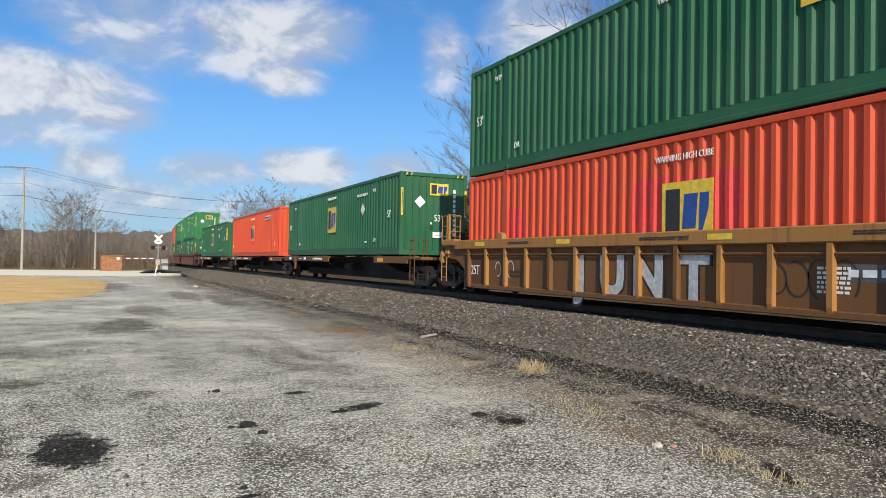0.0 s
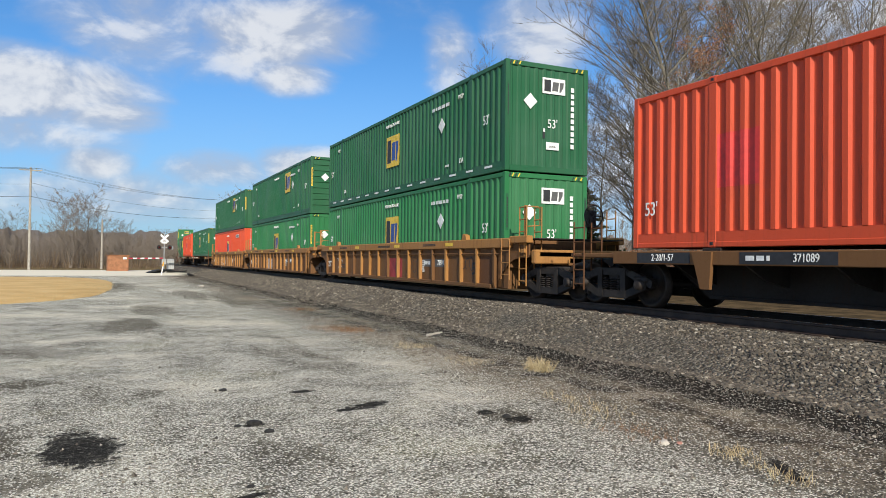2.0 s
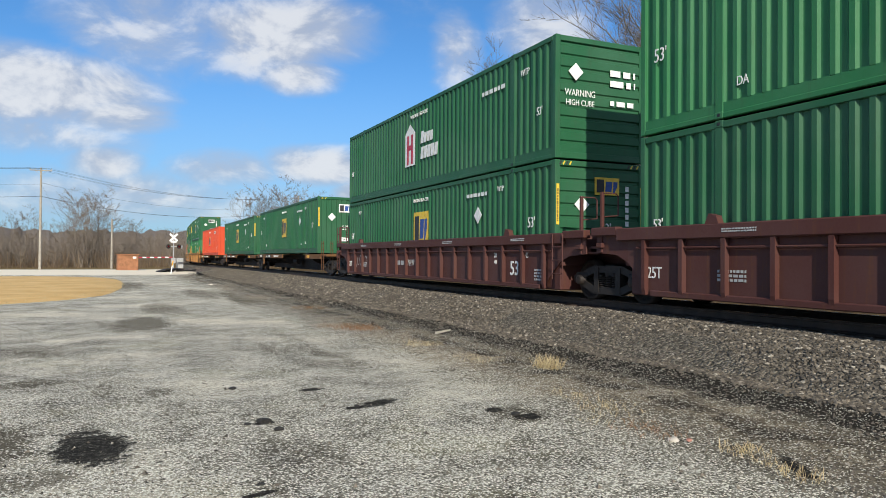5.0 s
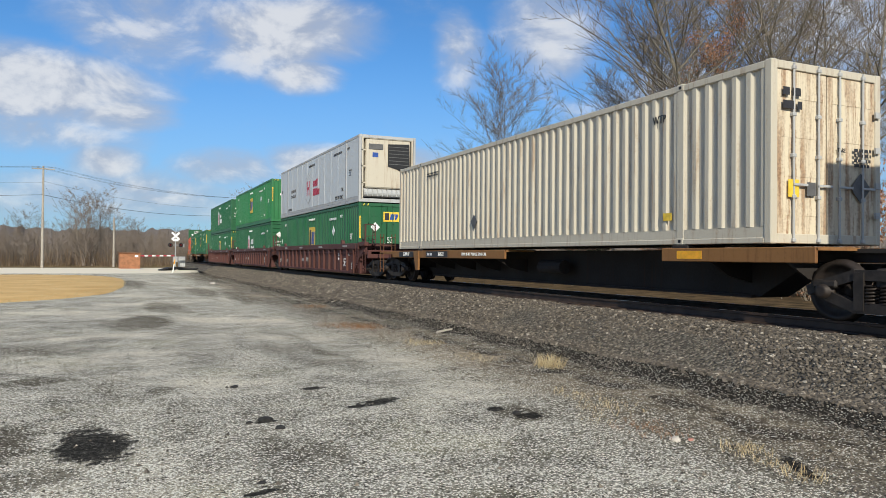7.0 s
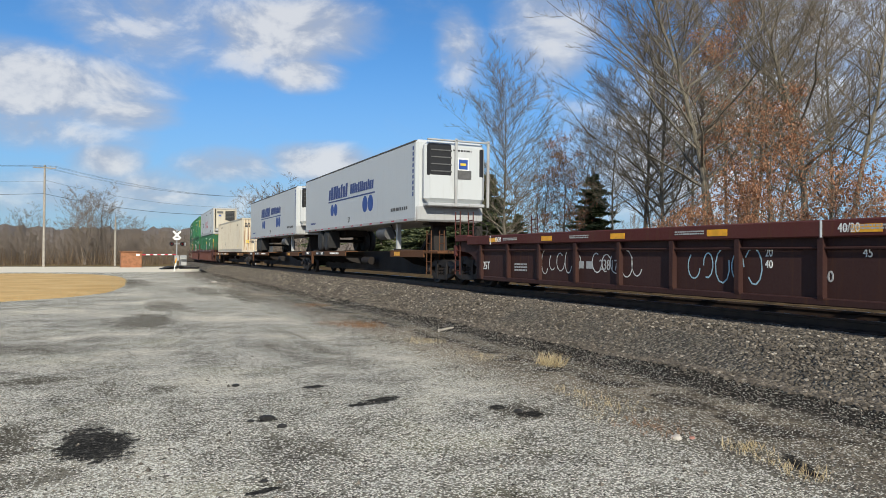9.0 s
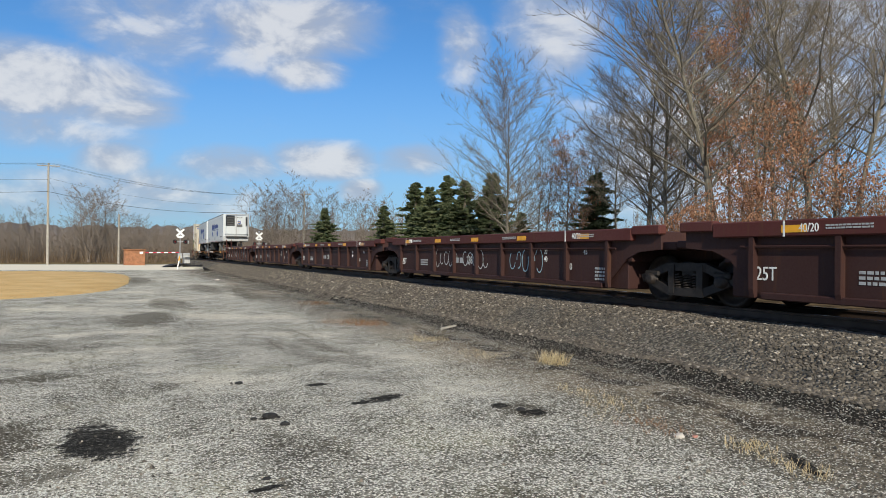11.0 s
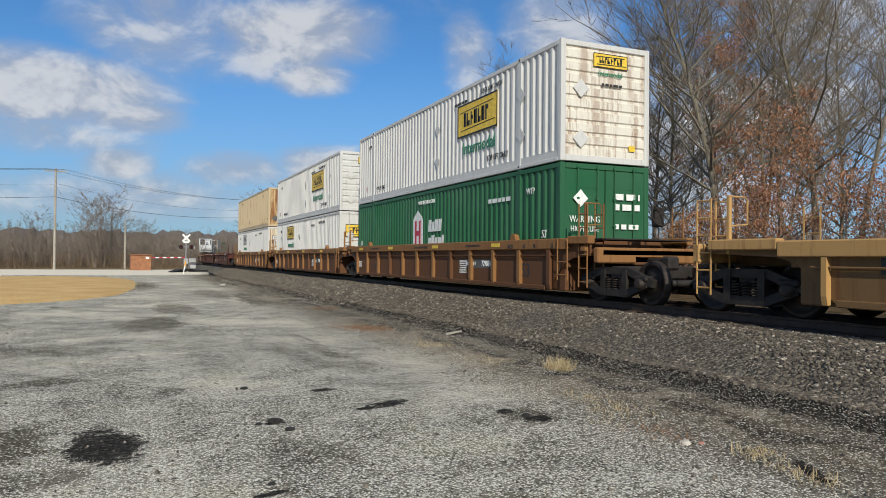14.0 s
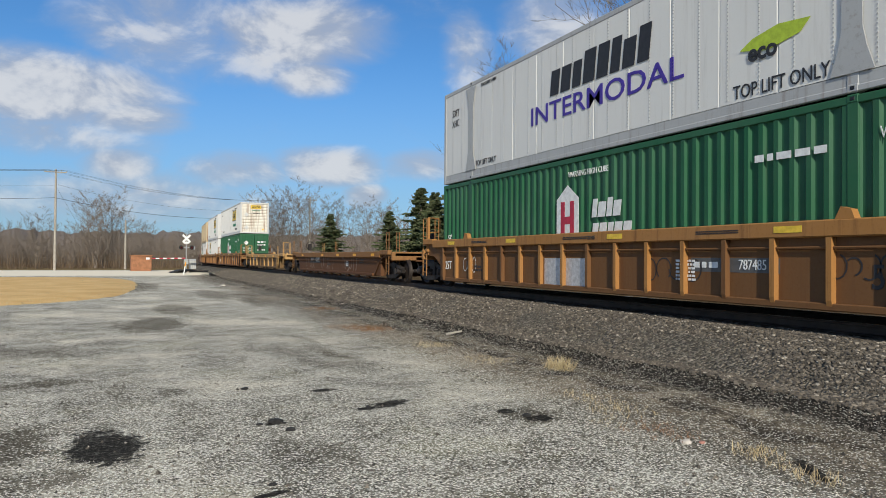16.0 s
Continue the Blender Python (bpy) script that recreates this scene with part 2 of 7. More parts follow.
RIVETED = paint("riveted white container skin", (0.74, 0.735, 0.70), (0.36, 0.33, 0.28), 0.3, 0.0, 0.4, 0.0)
# _DARK car paints: grime, plus the panels' shade put into the base colour
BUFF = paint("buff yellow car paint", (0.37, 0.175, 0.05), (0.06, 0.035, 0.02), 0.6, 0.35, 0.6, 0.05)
BUFF_DARK = paint("sooty buff car paint, darkened for shade", (0.17, 0.082, 0.032), (0.05, 0.03, 0.02), 0.65, 0.45, 0.65, 0.0)
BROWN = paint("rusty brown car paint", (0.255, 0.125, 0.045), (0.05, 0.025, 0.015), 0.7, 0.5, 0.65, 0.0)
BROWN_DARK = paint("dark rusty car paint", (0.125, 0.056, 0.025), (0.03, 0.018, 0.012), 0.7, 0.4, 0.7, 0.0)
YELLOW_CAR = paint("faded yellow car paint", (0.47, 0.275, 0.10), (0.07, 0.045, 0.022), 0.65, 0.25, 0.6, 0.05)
YELLOW_DARK = paint("grimy yellow car paint, darkened for shade", (0.17, 0.10, 0.042), (0.05, 0.032, 0.018), 0.7, 0.35, 0.65, 0.0)
BROWN_DEEP = paint("deep rust brown car paint", (0.125, 0.056, 0.024), (0.04, 0.02, 0.012), 0.6, 0.4, 0.7, 0.0)
MAROON_DARK = paint("grimy oxide car paint, darkened for shade", (0.045, 0.018, 0.015), (0.02, 0.013, 0.011), 0.5, 0.2, 0.65, 0.02)
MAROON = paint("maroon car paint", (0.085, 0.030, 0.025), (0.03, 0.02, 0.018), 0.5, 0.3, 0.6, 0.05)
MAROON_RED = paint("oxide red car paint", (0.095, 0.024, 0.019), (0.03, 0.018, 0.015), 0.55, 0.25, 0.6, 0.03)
SOOT = paint("sooty steel", (0.020, 0.016, 0.014), (0.010, 0.008, 0.007), 0.5, 0.1, 0.75, 0.05)
STEEL_DARK = plain("dark truck casting", (0.026, 0.021, 0.018), 0.65, 0.2, 0.4)
WHEEL = plain("worn wheel steel", (0.035, 0.026, 0.021), 0.6, 0.3, 0.35)
RAIL_STEEL = plain("rail steel", (0.06, 0.04, 0.03), 0.6, 0.3, 0.3, 3.0)
RAIL_TOP = plain("polished rail head", (0.55, 0.55, 0.56), 0.25, 1.0, 0.1)
RUBBER = plain("tyre rubber", (0.03, 0.03, 0.03), 0.8, 0, 0.2)
MARK_WHITE = plain("white lettering", (0.78, 0.79, 0.77), 0.6, 0, 0.12)
MARK_BLACK = plain("black lettering", (0.025, 0.025, 0.028), 0.6, 0, 0.2)
MARK_YELLOW = plain("yellow sign", (0.78, 0.53, 0.05), 0.5, 0, 0.15)
MARK_ORANGE = plain("amber reflector", (0.85, 0.40, 0.02), 0.4, 0, 0.12)
MARK_BLUE = plain("dark blue sign", (0.02, 0.07, 0.30), 0.5, 0, 0.15)
MARK_NAVY = plain("navy lettering", (0.02, 0.045, 0.19), 0.5, 0, 0.15)
MARK_RED = plain("crimson sign", (0.45, 0.02, 0.05), 0.5, 0, 0.15)
MARK_GREEN = plain("green lettering", (0.02, 0.20, 0.10), 0.5, 0, 0.15)
MARK_VIOLET = plain("violet lettering", (0.06, 0.03, 0.30), 0.5, 0, 0.15)
MARK_GREY = plain("grey panel", (0.10, 0.10, 0.10), 0.6, 0, 0.15)
MARK_LIME = plain("lime sign", (0.42, 0.55, 0.04), 0.5, 0, 0.15)
BLACK = plain("black plastic", (0.012, 0.012, 0.013), 0.5, 0, 0.2)
SPRAY_FAINT = plain("worn pale scrawl", (0.33, 0.25, 0.20), 0.6, 0, 0.4, 1.5)
SPRAY_SILVER = plain("silver spray paint", (0.55, 0.55, 0.56), 0.4, 0.3, 0.2)
SPRAY_WHITE = plain("white spray paint", (0.62, 0.62, 0.60), 0.6, 0, 0.2)
SPRAY_RED = plain("faded red spray paint", (0.30, 0.035, 0.04), 0.6, 0, 0.4, 2.0)
REPAINT = plain("brighter red touch-up paint", (0.66, 0.045, 0.035), 0.5, 0, 0.1)
SPRAY_BLACK = plain("black spray paint", (0.03, 0.028, 0.03), 0.6, 0, 0.2)
SPRAY_BLUE = plain("pale blue spray paint", (0.35, 0.52, 0.60), 0.6, 0, 0.2)
# ---------------------------------------------------------------- ground, ballast and rails
def ground_material():
    m, t = material("worn lot and winter land")
    co = node(t, "ShaderNodeTexCoord").outputs["Object"]
    sep = node(t, "ShaderNodeSeparateXYZ", {0: co})
    x, y = sep.outputs[0], sep.outputs[1]
    n_big = noise_at(t, co, 0.30, 5.0, 0.62)
    n_mid = noise_at(t, co, 1.3, 6.0, 0.65)
    n_fine = noise_at(t, co, 14.0, 6.0, 0.75)
    n_grit = noise_at(t, co, 90.0, 3.0, 0.7)
    warped = node(t, "ShaderNodeVectorMath", {0: co, 1: node(t, "ShaderNodeCombineXYZ", {0: maths(t, "MULTIPLY", n_fine, 0.05), 1: maths(t, "MULTIPLY", n_grit, 0.03)}).outputs[0]}, operation="ADD").outputs[0]
    grain = node(t, "ShaderNodeTexVoronoi", {"Vector": warped, "Scale": 64.0}, feature="F1")
    grain_c = node(t, "ShaderNodeSeparateColor", {0: grain.outputs["Color"]}).outputs[0]
    chips = node(t, "ShaderNodeTexVoronoi", {"Vector": warped, "Scale": 36.0}, feature="F1")
    chip_c = node(t, "ShaderNodeSeparateColor", {0: chips.outputs["Color"]}).outputs[1]
    # worn asphalt: grey binder, swept and dusty by turns
    bed = mixed(t, ramp(t, n_mid, 0.3, 0.7), (0.14, 0.127, 0.10, 1), (0.40, 0.367, 0.29, 1))
    dusty = ramp(t, n_big, 0.47, 0.66)
    bed = mixed(t, maths(t, "MULTIPLY", dusty, 0.75), bed, (0.76, 0.685, 0.525, 1))
    moss = ramp(t, noise_at(t, co, 0.55, 3.0), 0.52, 0.68)
    c = mixed(t, maths(t, "MULTIPLY", moss, 0.30), bed, (0.42, 0.39, 0.23, 1))
    # old tar and wheel tracks: long dark streaks along the lot
    along = node(t, "ShaderNodeMapping", {"Vector": co, "Scale": (0.62, 0.15, 1.0), "Rotation": (0, 0, radians(-10))}).outputs[0]
    streak = ramp(t, noise_at(t, along, 1.0, 7.0, 0.66), 0.52, 0.68)
    worn = maths(t, "MULTIPLY", streak, 0.75)
    # broad dark patches: x, y, half sizes, turn, strength
    wob3 = maths(t, "MULTIPLY", maths(t, "SUBTRACT", noise_at(t, co, 1.9, 8.0, 0.72), 0.5), 2.4)
    for px, py, sx, sy, turn, k in PATCHES:
        ca, sa = math.cos(radians(turn)), math.sin(radians(turn))
        dx, dy = maths(t, "SUBTRACT", x, px), maths(t, "SUBTRACT", y, py)
        u = maths(t, "DIVIDE", maths(t, "ADD", maths(t, "MULTIPLY", dx, ca), maths(t, "MULTIPLY", dy, sa)), sx)
        w = maths(t, "DIVIDE", maths(t, "SUBTRACT", maths(t, "MULTIPLY", dy, ca), maths(t, "MULTIPLY", dx, sa)), sy)
        r = maths(t, "ADD", maths(t, "SQRT", maths(t, "ADD", maths(t, "MULTIPLY", u, u), maths(t, "MULTIPLY", w, w))), wob3)
        worn = maths(t, "MAXIMUM", worn, maths(t, "MULTIPLY", ramp(t, r, 1.25, 0.6), k))
    c = mixed(t, worn, c, mixed(t, n_fine, (0.055, 0.048, 0.037, 1), (0.17, 0.15, 0.112, 1)))
    # cinders and mud towards the ballast
    wob = maths(t, "MULTIPLY", maths(t, "SUBTRACT", n_mid, 0.5), 1.7)
    xw = maths(t, "ADD", x, wob)
    cinder = maths(t, "MULTIPLY", ramp(t, xw, 3.7, 5.6), maths(t, "ADD", 0.55, maths(t, "MULTIPLY", ramp(t, n_mid, 0.30, 0.55), 0.42)))
    mud = mixed(t, ramp(t, n_fine, 0.38, 0.68), (0.050, 0.043, 0.033, 1), (0.27, 0.228, 0.168, 1))
    c = mixed(t, cinder, c, mud)
    dust = maths(t, "MULTIPLY", maths(t, "MULTIPLY", ramp(t, xw, 4.2, 5.0), ramp(t, xw, 6.6, 5.6)), ramp(t, n_big, 0.42, 0.6))
    c = mixed(t, maths(t, "MULTIPLY", dust, 0.55), c, (0.36, 0.29, 0.20, 1))
    rut = maths(t, "MULTIPLY", ramp(t, maths(t, "ABSOLUTE", maths(t, "SUBTRACT", xw, 5.75)), 0.34, 0.05), ramp(t, n_mid, 0.36, 0.55))
    foot = maths(t, "MULTIPLY", ramp(t, maths(t, "ADD", x, maths(t, "MULTIPLY", wob, 0.6)), 6.0, 6.5), 0.93)
    dark = maths(t, "MAXIMUM", maths(t, "MULTIPLY", rut, 0.8), foot)
    c = mixed(t, dark, c, (0.026, 0.024, 0.022, 1))
    # pale stone chips bedded in it all, thinner in tar and mud
    bare = maths(t, "SUBTRACT", 1.0, maths(t, "MAXIMUM", maths(t, "MAXIMUM", maths(t, "MULTIPLY", worn, 0.8), maths(t, "MULTIPLY", cinder, 0.72)), maths(t, "MULTIPLY", dark, 0.85)))
    need = maths(t, "SUBTRACT", 0.945, maths(t, "MULTIPLY", maths(t, "MULTIPLY", bare, maths(t, "ADD", 0.62, maths(t, "MULTIPLY", ramp(t, n_mid, 0.28, 0.66), 0.38))), 0.56))
    stone = maths(t, "MULTIPLY", ramp(t, maths(t, "SUBTRACT", grain_c, need), 0.0, 0.03), ramp(t, grain.outputs["Distance"], 0.58, 0.38))
    chip = maths(t, "MULTIPLY", ramp(t, maths(t, "SUBTRACT", chip_c, maths(t, "ADD", need, 0.10)), 0.0, 0.03), ramp(t, chips.outputs["Distance"], 0.44, 0.32))
    pit = maths(t, "MULTIPLY", ramp(t, grain_c, 0.24, 0.10), ramp(t, n_fine, 0.36, 0.55))
    c = mixed(t, maths(t, "MULTIPLY", pit, 0.85), c, (0.026, 0.024, 0.021, 1))
    c = mixed(t, maths(t, "MAXIMUM", stone, chip), c, mixed(t, n_grit, (0.86, 0.81, 0.67, 1), (1.0, 0.97, 0.86, 1)))
    # spilled tar with shapes of their own: x, y, half sizes, turn
    wob2 = maths(t, "MULTIPLY", maths(t, "SUBTRACT", noise_at(t, co, 5.2, 10.0, 0.84), 0.5), 3.2)
    for px, py, sx, sy, turn in STAINS:
        ca, sa = math.cos(radians(turn)), math.sin(radians(turn))
        dx, dy = maths(t, "SUBTRACT", x, px), maths(t, "SUBTRACT", y, py)
        u = maths(t, "DIVIDE", maths(t, "ADD", maths(t, "MULTIPLY", dx, ca), maths(t, "MULTIPLY", dy, sa)), sx)
        w = maths(t, "DIVIDE", maths(t, "SUBTRACT", maths(t, "MULTIPLY", dy, ca), maths(t, "MULTIPLY", dx, sa)), sy)
        r = maths(t, "ADD", maths(t, "SQRT", maths(t, "ADD", maths(t, "MULTIPLY", u, u), maths(t, "MULTIPLY", w, w))), wob2)
        c = mixed(t, maths(t, "MULTIPLY", ramp(t, r, 1.10, 0.88), maths(t, "ADD", 0.86, maths(t, "MULTIPLY", ramp(t, n_fine, 0.62, 0.42), 0.12))), c, (0.026, 0.025, 0.024, 1))
    # far off: dry grass, with a pale road across the track
    yw = maths(t, "ADD", y, maths(t, "MULTIPLY", wob, 2.0))
    far = ramp(t, yw, 100, 106)
    meadow = mixed(t, ramp(t, n_mid, 0.3, 0.7), (0.16, 0.115, 0.06, 1), (0.27, 0.20, 0.105, 1))
    c = mixed(t, far, c, meadow)
    c = mixed(t, ramp(t, x, 13.5, 15.5), c, mixed(t, ramp(t, n_mid, 0.35, 0.65), (0.06, 0.045, 0.028, 1), (0.16, 0.11, 0.06, 1)))
    west = ramp(t, maths(t, "ADD", x, wob), -16, -19)
    c = mixed(t, west, c, meadow)
    road = maths(t, "MULTIPLY", ramp(t, yw, 68, 74), ramp(t, yw, 103, 101))
    c = mixed(t, maths(t, "MULTIPLY", road, ramp(t, x, 9.0, 6.0)), c, mixed(t, n_fine, (0.72, 0.64, 0.50, 1), (0.95, 0.87, 0.70, 1)))
    h = maths(t, "ADD", maths(t, "MULTIPLY", grain.outputs["Distance"], -1.2), maths(t, "ADD", n_fine, maths(t, "MULTIPLY", n_mid, 1.5)))
    finish(t, c, 1.0, 0.0, h, maths(t, "MULTIPLY", ramp(t, y, 45, 14), 0.5), 0.02, 0.0)
    return m


PATCHES = [(0.5, 18.8, 0.75, 2.2, -6, 0.8), (1.3, 24.5, 0.7, 2.6, 0, 0.7), (0.6, 45.0, 1.0, 6.0, 0, 0.75), (3.4, 34.0, 0.7, 5.0, 0, 0.7), (-0.95, 7.1, 0.35, 0.75, 0, 0.85), (-0.75, 5.9, 0.5, 0.3, 10, 0.6),
           (-0.97, 10.4, 0.5, 0.35, 20, 0.85), (3.85, 6.5, 0.42, 0.35, 30, 0.85), (-1.6, 14.0, 1.1, 0.8, 10, 0.6), (0.45, 9.3, 0.2, 0.3, 0, 0.5), (3.0, 10.6, 0.6, 0.5, 20, 0.45), (4.6, 30.0, 0.8, 6.0, -2, 0.8)]
STAINS = [(-0.20, 6.80, 0.31, 0.60, 8), (2.70, 7.60, 0.26, 0.15, 30), (2.36, 7.44, 0.10, 0.06, 10), (1.32, 7.10, 0.10, 0.08, 0),
          (3.86, 6.32, 0.16, 0.11, 20), (3.68, 6.72, 0.12, 0.10, 40), (2.20, 8.68, 0.16, 0.08, 10), (0.9, 5.0, 0.12, 0.05, 20), (4.9, 3.95, 0.3, 0.07, 60)]


def uneven(x, y):
    """Ground height: a level lot with shallow dips, rising a touch to the ballast."""
    z = fall(y)
    near = max(0.0, 1.0 - math.hypot(x, y - 8) / 60)
    z += near * (0.035 * noise.noise((x * 0.35, y * 0.35, 0)) + 0.02 * noise.noise((x * 1.3, y * 1.3, 5)))
    if x > 4.2:
        z += min((x - 4.2) * 0.02, 0.06) + 0.05 * near * noise.noise((x * 0.9, y * 0.5, 9))
    return z


def make_ground():
    xs = [-3000, -900, -300, -120, -60, -35, -20] + [-14 + 0.5 * i for i in range(57)] + [16, 20, 30, 45, 70, 120, 300, 900, 3000]
    ys = [-3000, -900, -450, -200, -80, -30, -10, -4] + [0.5 * i for i in range(81)] + [42 + 3 * i for i in range(30)] + [140, 170, 230, 320, 500, 900, 1800, 4000]
    v = [(x, y, uneven(x, y)) for y in ys for x in xs]
    n = len(xs)
    s = Shape().add(v, [(j * n + i, j * n + i + 1, (j + 1) * n + i + 1, (j + 1) * n + i) for j in range(len(ys) - 1) for i in range(n - 1)])
    ob = part("ground", s, ground_material(), smooth=True)
    tagged(ob, "worn grey asphalt lot with dark tar stains and cinders", "ground", kind="structure")


def stone_material():
    m, t = material("crushed ballast stone")
    g = node(t, "ShaderNodeNewGeometry").outputs["Random Per Island"]
    co = node(t, "ShaderNodeTexCoord").outputs["Object"]
    n = noise_at(t, co, 60.0, 4.0, 0.7)
    big = noise_at(t, co, 0.5, 4.0)
    r = node(t, "ShaderNodeValToRGB", {0: g})
    e = r.color_ramp.elements
    e[0].position, e[0].color = 0.0, (0.050, 0.044, 0.036, 1)
    e[1].position, e[1].color = 1.0, (0.56, 0.50, 0.41, 1)
    for p, c in ((0.35, (0.105, 0.090, 0.072, 1)), (0.68, (0.165, 0.140, 0.110, 1)), (0.93, (0.25, 0.212, 0.165, 1))):
        k = e.new(p)
        k.color = c
    c = mixed(t, maths(t, "MULTIPLY", ramp(t, n, 0.35, 0.7), 0.45), r.outputs[0], (0.08, 0.07, 0.06, 1))
    c = mixed(t, maths(t, "MULTIPLY", ramp(t, big, 0.45, 0.7), 0.35), c, (0.10, 0.085, 0.07, 1))
    finish(t, c, 0.85, 0.0, n, 0.3, 0.01, 0.3)
    return m


MATERIAL_STONE = stone_material()


def bed_material():
    m, t = material("ballast bed")
    co = node(t, "ShaderNodeTexCoord").outputs["Object"]
    v = node(t, "ShaderNodeTexVoronoi", {"Vector": co, "Scale": 24.0, "Randomness": 1.0}, feature="F1")
    k = node(t, "ShaderNodeSeparateColor", {0: v.outputs["Color"]}).outputs[0]
    n = noise_at(t, co, 40.0, 4.0)
    c = mixed(t, ramp(t, k, 0.1, 0.95), (0.125, 0.11, 0.088, 1), (0.38, 0.335, 0.265, 1))
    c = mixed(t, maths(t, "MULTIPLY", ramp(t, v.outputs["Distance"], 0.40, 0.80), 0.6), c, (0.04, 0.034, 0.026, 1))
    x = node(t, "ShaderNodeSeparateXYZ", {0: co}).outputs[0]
    # the train's shade between the rails, painted into the bed colour
    train_shade = maths(t, "MULTIPLY", ramp(t, x, 9.45, 9.75), ramp(t, x, 11.6, 11.3))
    c = mixed(t, maths(t, "MULTIPLY", train_shade, 0.85), c, (0.02, 0.017, 0.015, 1))
    finish(t, c, 0.9, 0.0, maths(t, "SUBTRACT", n, maths(t, "MULTIPLY", v.outputs["Distance"], 3.0)), 0.9, 0.05, 0.25)
    return m


# ballast section: distance from the track's centre, height over the rail head
SECTION = [(-3.15, -0.80), (-2.65, -0.56), (-2.15, -0.33), (-1.75, -0.21), (-1.35, -0.19), (0, -0.20), (1.35, -0.19), (2.1, -0.30), (3.2, -0.72), (4.0, -0.95)]


def section_height(x):
    for (a, za), (b, zb) in zip(SECTION, SECTION[1:]):
        if a <= x <= b:
            return za + (zb - za) * (x - a) / (b - a)
    return -0.8


def make_track():
    steps = [-460, -300, -150, -60, -20] + [-8 + 2 * i for i in range(70)] + [140 + 8 * i for i in range(45)]
    s = Shape()
    n = len(SECTION)
    v = []
    for d in steps:
        m = on_track(d)
        for x, z in SECTION:
            w = 0.03 * noise.noise((x * 2, d * 0.7, 3))
            v.append(m @ Vector((x + 0.14 * noise.noise((d * 0.4, x, 1)), 0, z + w)))
    s.add(v, [(j * n + i, j * n + i + 1, (j + 1) * n + i + 1, (j + 1) * n + i) for j in range(len(steps) - 1) for i in range(n - 1)])
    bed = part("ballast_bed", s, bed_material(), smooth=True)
    tagged(bed, "shoulder of crushed grey ballast under the railway track", "ballast", kind="structure")

    # loose stones on the near shoulder
    rng = random.Random(4)
    forms = []
    for k in range(10):
        bm = bmesh.new()
        bmesh.ops.create_cube(bm, size=1.5)
        for p in bm.verts:
            p.co = Vector([a * rng.uniform(0.55, 1.25) for a in p.co])
        # drop to a chunky shape
        pts = [tuple(p.co) for p in bm.verts]
        fcs = [tuple(q.index for q in f.verts) for f in bm.faces]
        bm.free()
        forms.append((np.array(pts), fcs))
    V, F, count = [], [], 0
    for i in range(72000):
        d = 2.5 + 72 * rng.random() ** 2.3
        x = rng.uniform(-3.3, -0.95) if rng.random() < 0.965 else rng.uniform(-4.3, -3.3)
        pts, fcs = forms[rng.randrange(10)]
        size = rng.uniform(0.014, 0.030) * (1.0 if d < 14 else 1.3 if d < 24 else 2.0) * (0.6 if x < -3.4 else 1.0)
        rot = np.array(Euler((rng.uniform(0, 6.3), rng.uniform(0, 6.3), rng.uniform(0, 6.3))).to_matrix())
        m = on_track(d)
        if x < -3.3:
            gx = CENTRE + x
            c = np.array((gx, d, uneven(gx, d) + size * 0.25))
        else:
            c = np.array(m @ Vector((x, 0, section_height(x) + 0.03 * noise.noise((x * 2, d * 0.7, 3)) + size * 0.25)))
            if d < STRAIGHT:
                c[2] = max(c[2], uneven(c[0], d) + size * 0.2)
        V.append(pts @ rot.T * size * np.array((1.0, 1.25, 0.8)) + c)
        F += [tuple(a + count for a in q) for q in fcs]
        count += len(pts)
    me = bpy.data.meshes.new("ballast_stones")
    me.from_pydata(np.concatenate(V).tolist(), [], F)
    stones = part("ballast_stones", me, MATERIAL_STONE)
    tagged(stones, "crushed grey and tan ballast stones beside the track", "gravel", kind="stuff")

    # rails
    prof = [(-0.075, -0.17), (0.075, -0.17), (0.07, -0.155), (0.012, -0.14), (0.010, -0.045), (0.036, -0.035), (0.036, -0.004), (0.030, 0.0), (-0.030, 0.0),
            (-0.036, -0.004), (-0.036, -0.035), (-0.010, -0.045), (-0.012, -0.14), (-0.07, -0.155)]
    line = [-460, -200, -50] + [5 * i - 20 for i in range(30)] + [130 + 9 * i for i in range(36)]
    for side in (-0.755, 0.755):
        s, top = Shape(), Shape()
        v = [on_track(d) @ Vector((side + x, 0, z)) for d in line for x, z in prof]
        k = len(prof)
        s.add(v, [(j * k + i, j * k + (i + 1) % k, (j + 1) * k + (i + 1) % k, (j + 1) * k + i) for j in range(len(line) - 1) for i in range(k)])
        rail = part("rail", s, RAIL_STEEL)
        tagged(rail, "rusty brown steel rail with a polished running surface", "rail", "rails of the track", "structure")
        v = [on_track(d) @ Vector((side + x, 0, 0.003)) for d in line for x in (-0.03, 0.03)]
        top.add(v, [(2 * j, 2 * j + 1, 2 * j + 3, 2 * j + 2) for j in range(len(line) - 1)])
        part("running_surface", top, RAIL_TOP, rail, "polished steel running surface")
    # sleepers, a little proud of the stones
    wood = plain("weathered tie timber", (0.07, 0.05, 0.036), 0.85, 0, 0.4, 5.0)
    tie = Shape().box(-1.3, 1.3, -0.115, 0.115, -0.36, -0.172, 0.012).mesh("tie")
    plate = Shape().box(-0.19, 0.19, -0.09, 0.09, -0.176, -0.158, 0.004).mesh("tie_plate")
    bedded = thing("railway_ties", "weathered dark timber ties bedded in the ballast", "railway ties")
    bedded["kind"] = "structure"
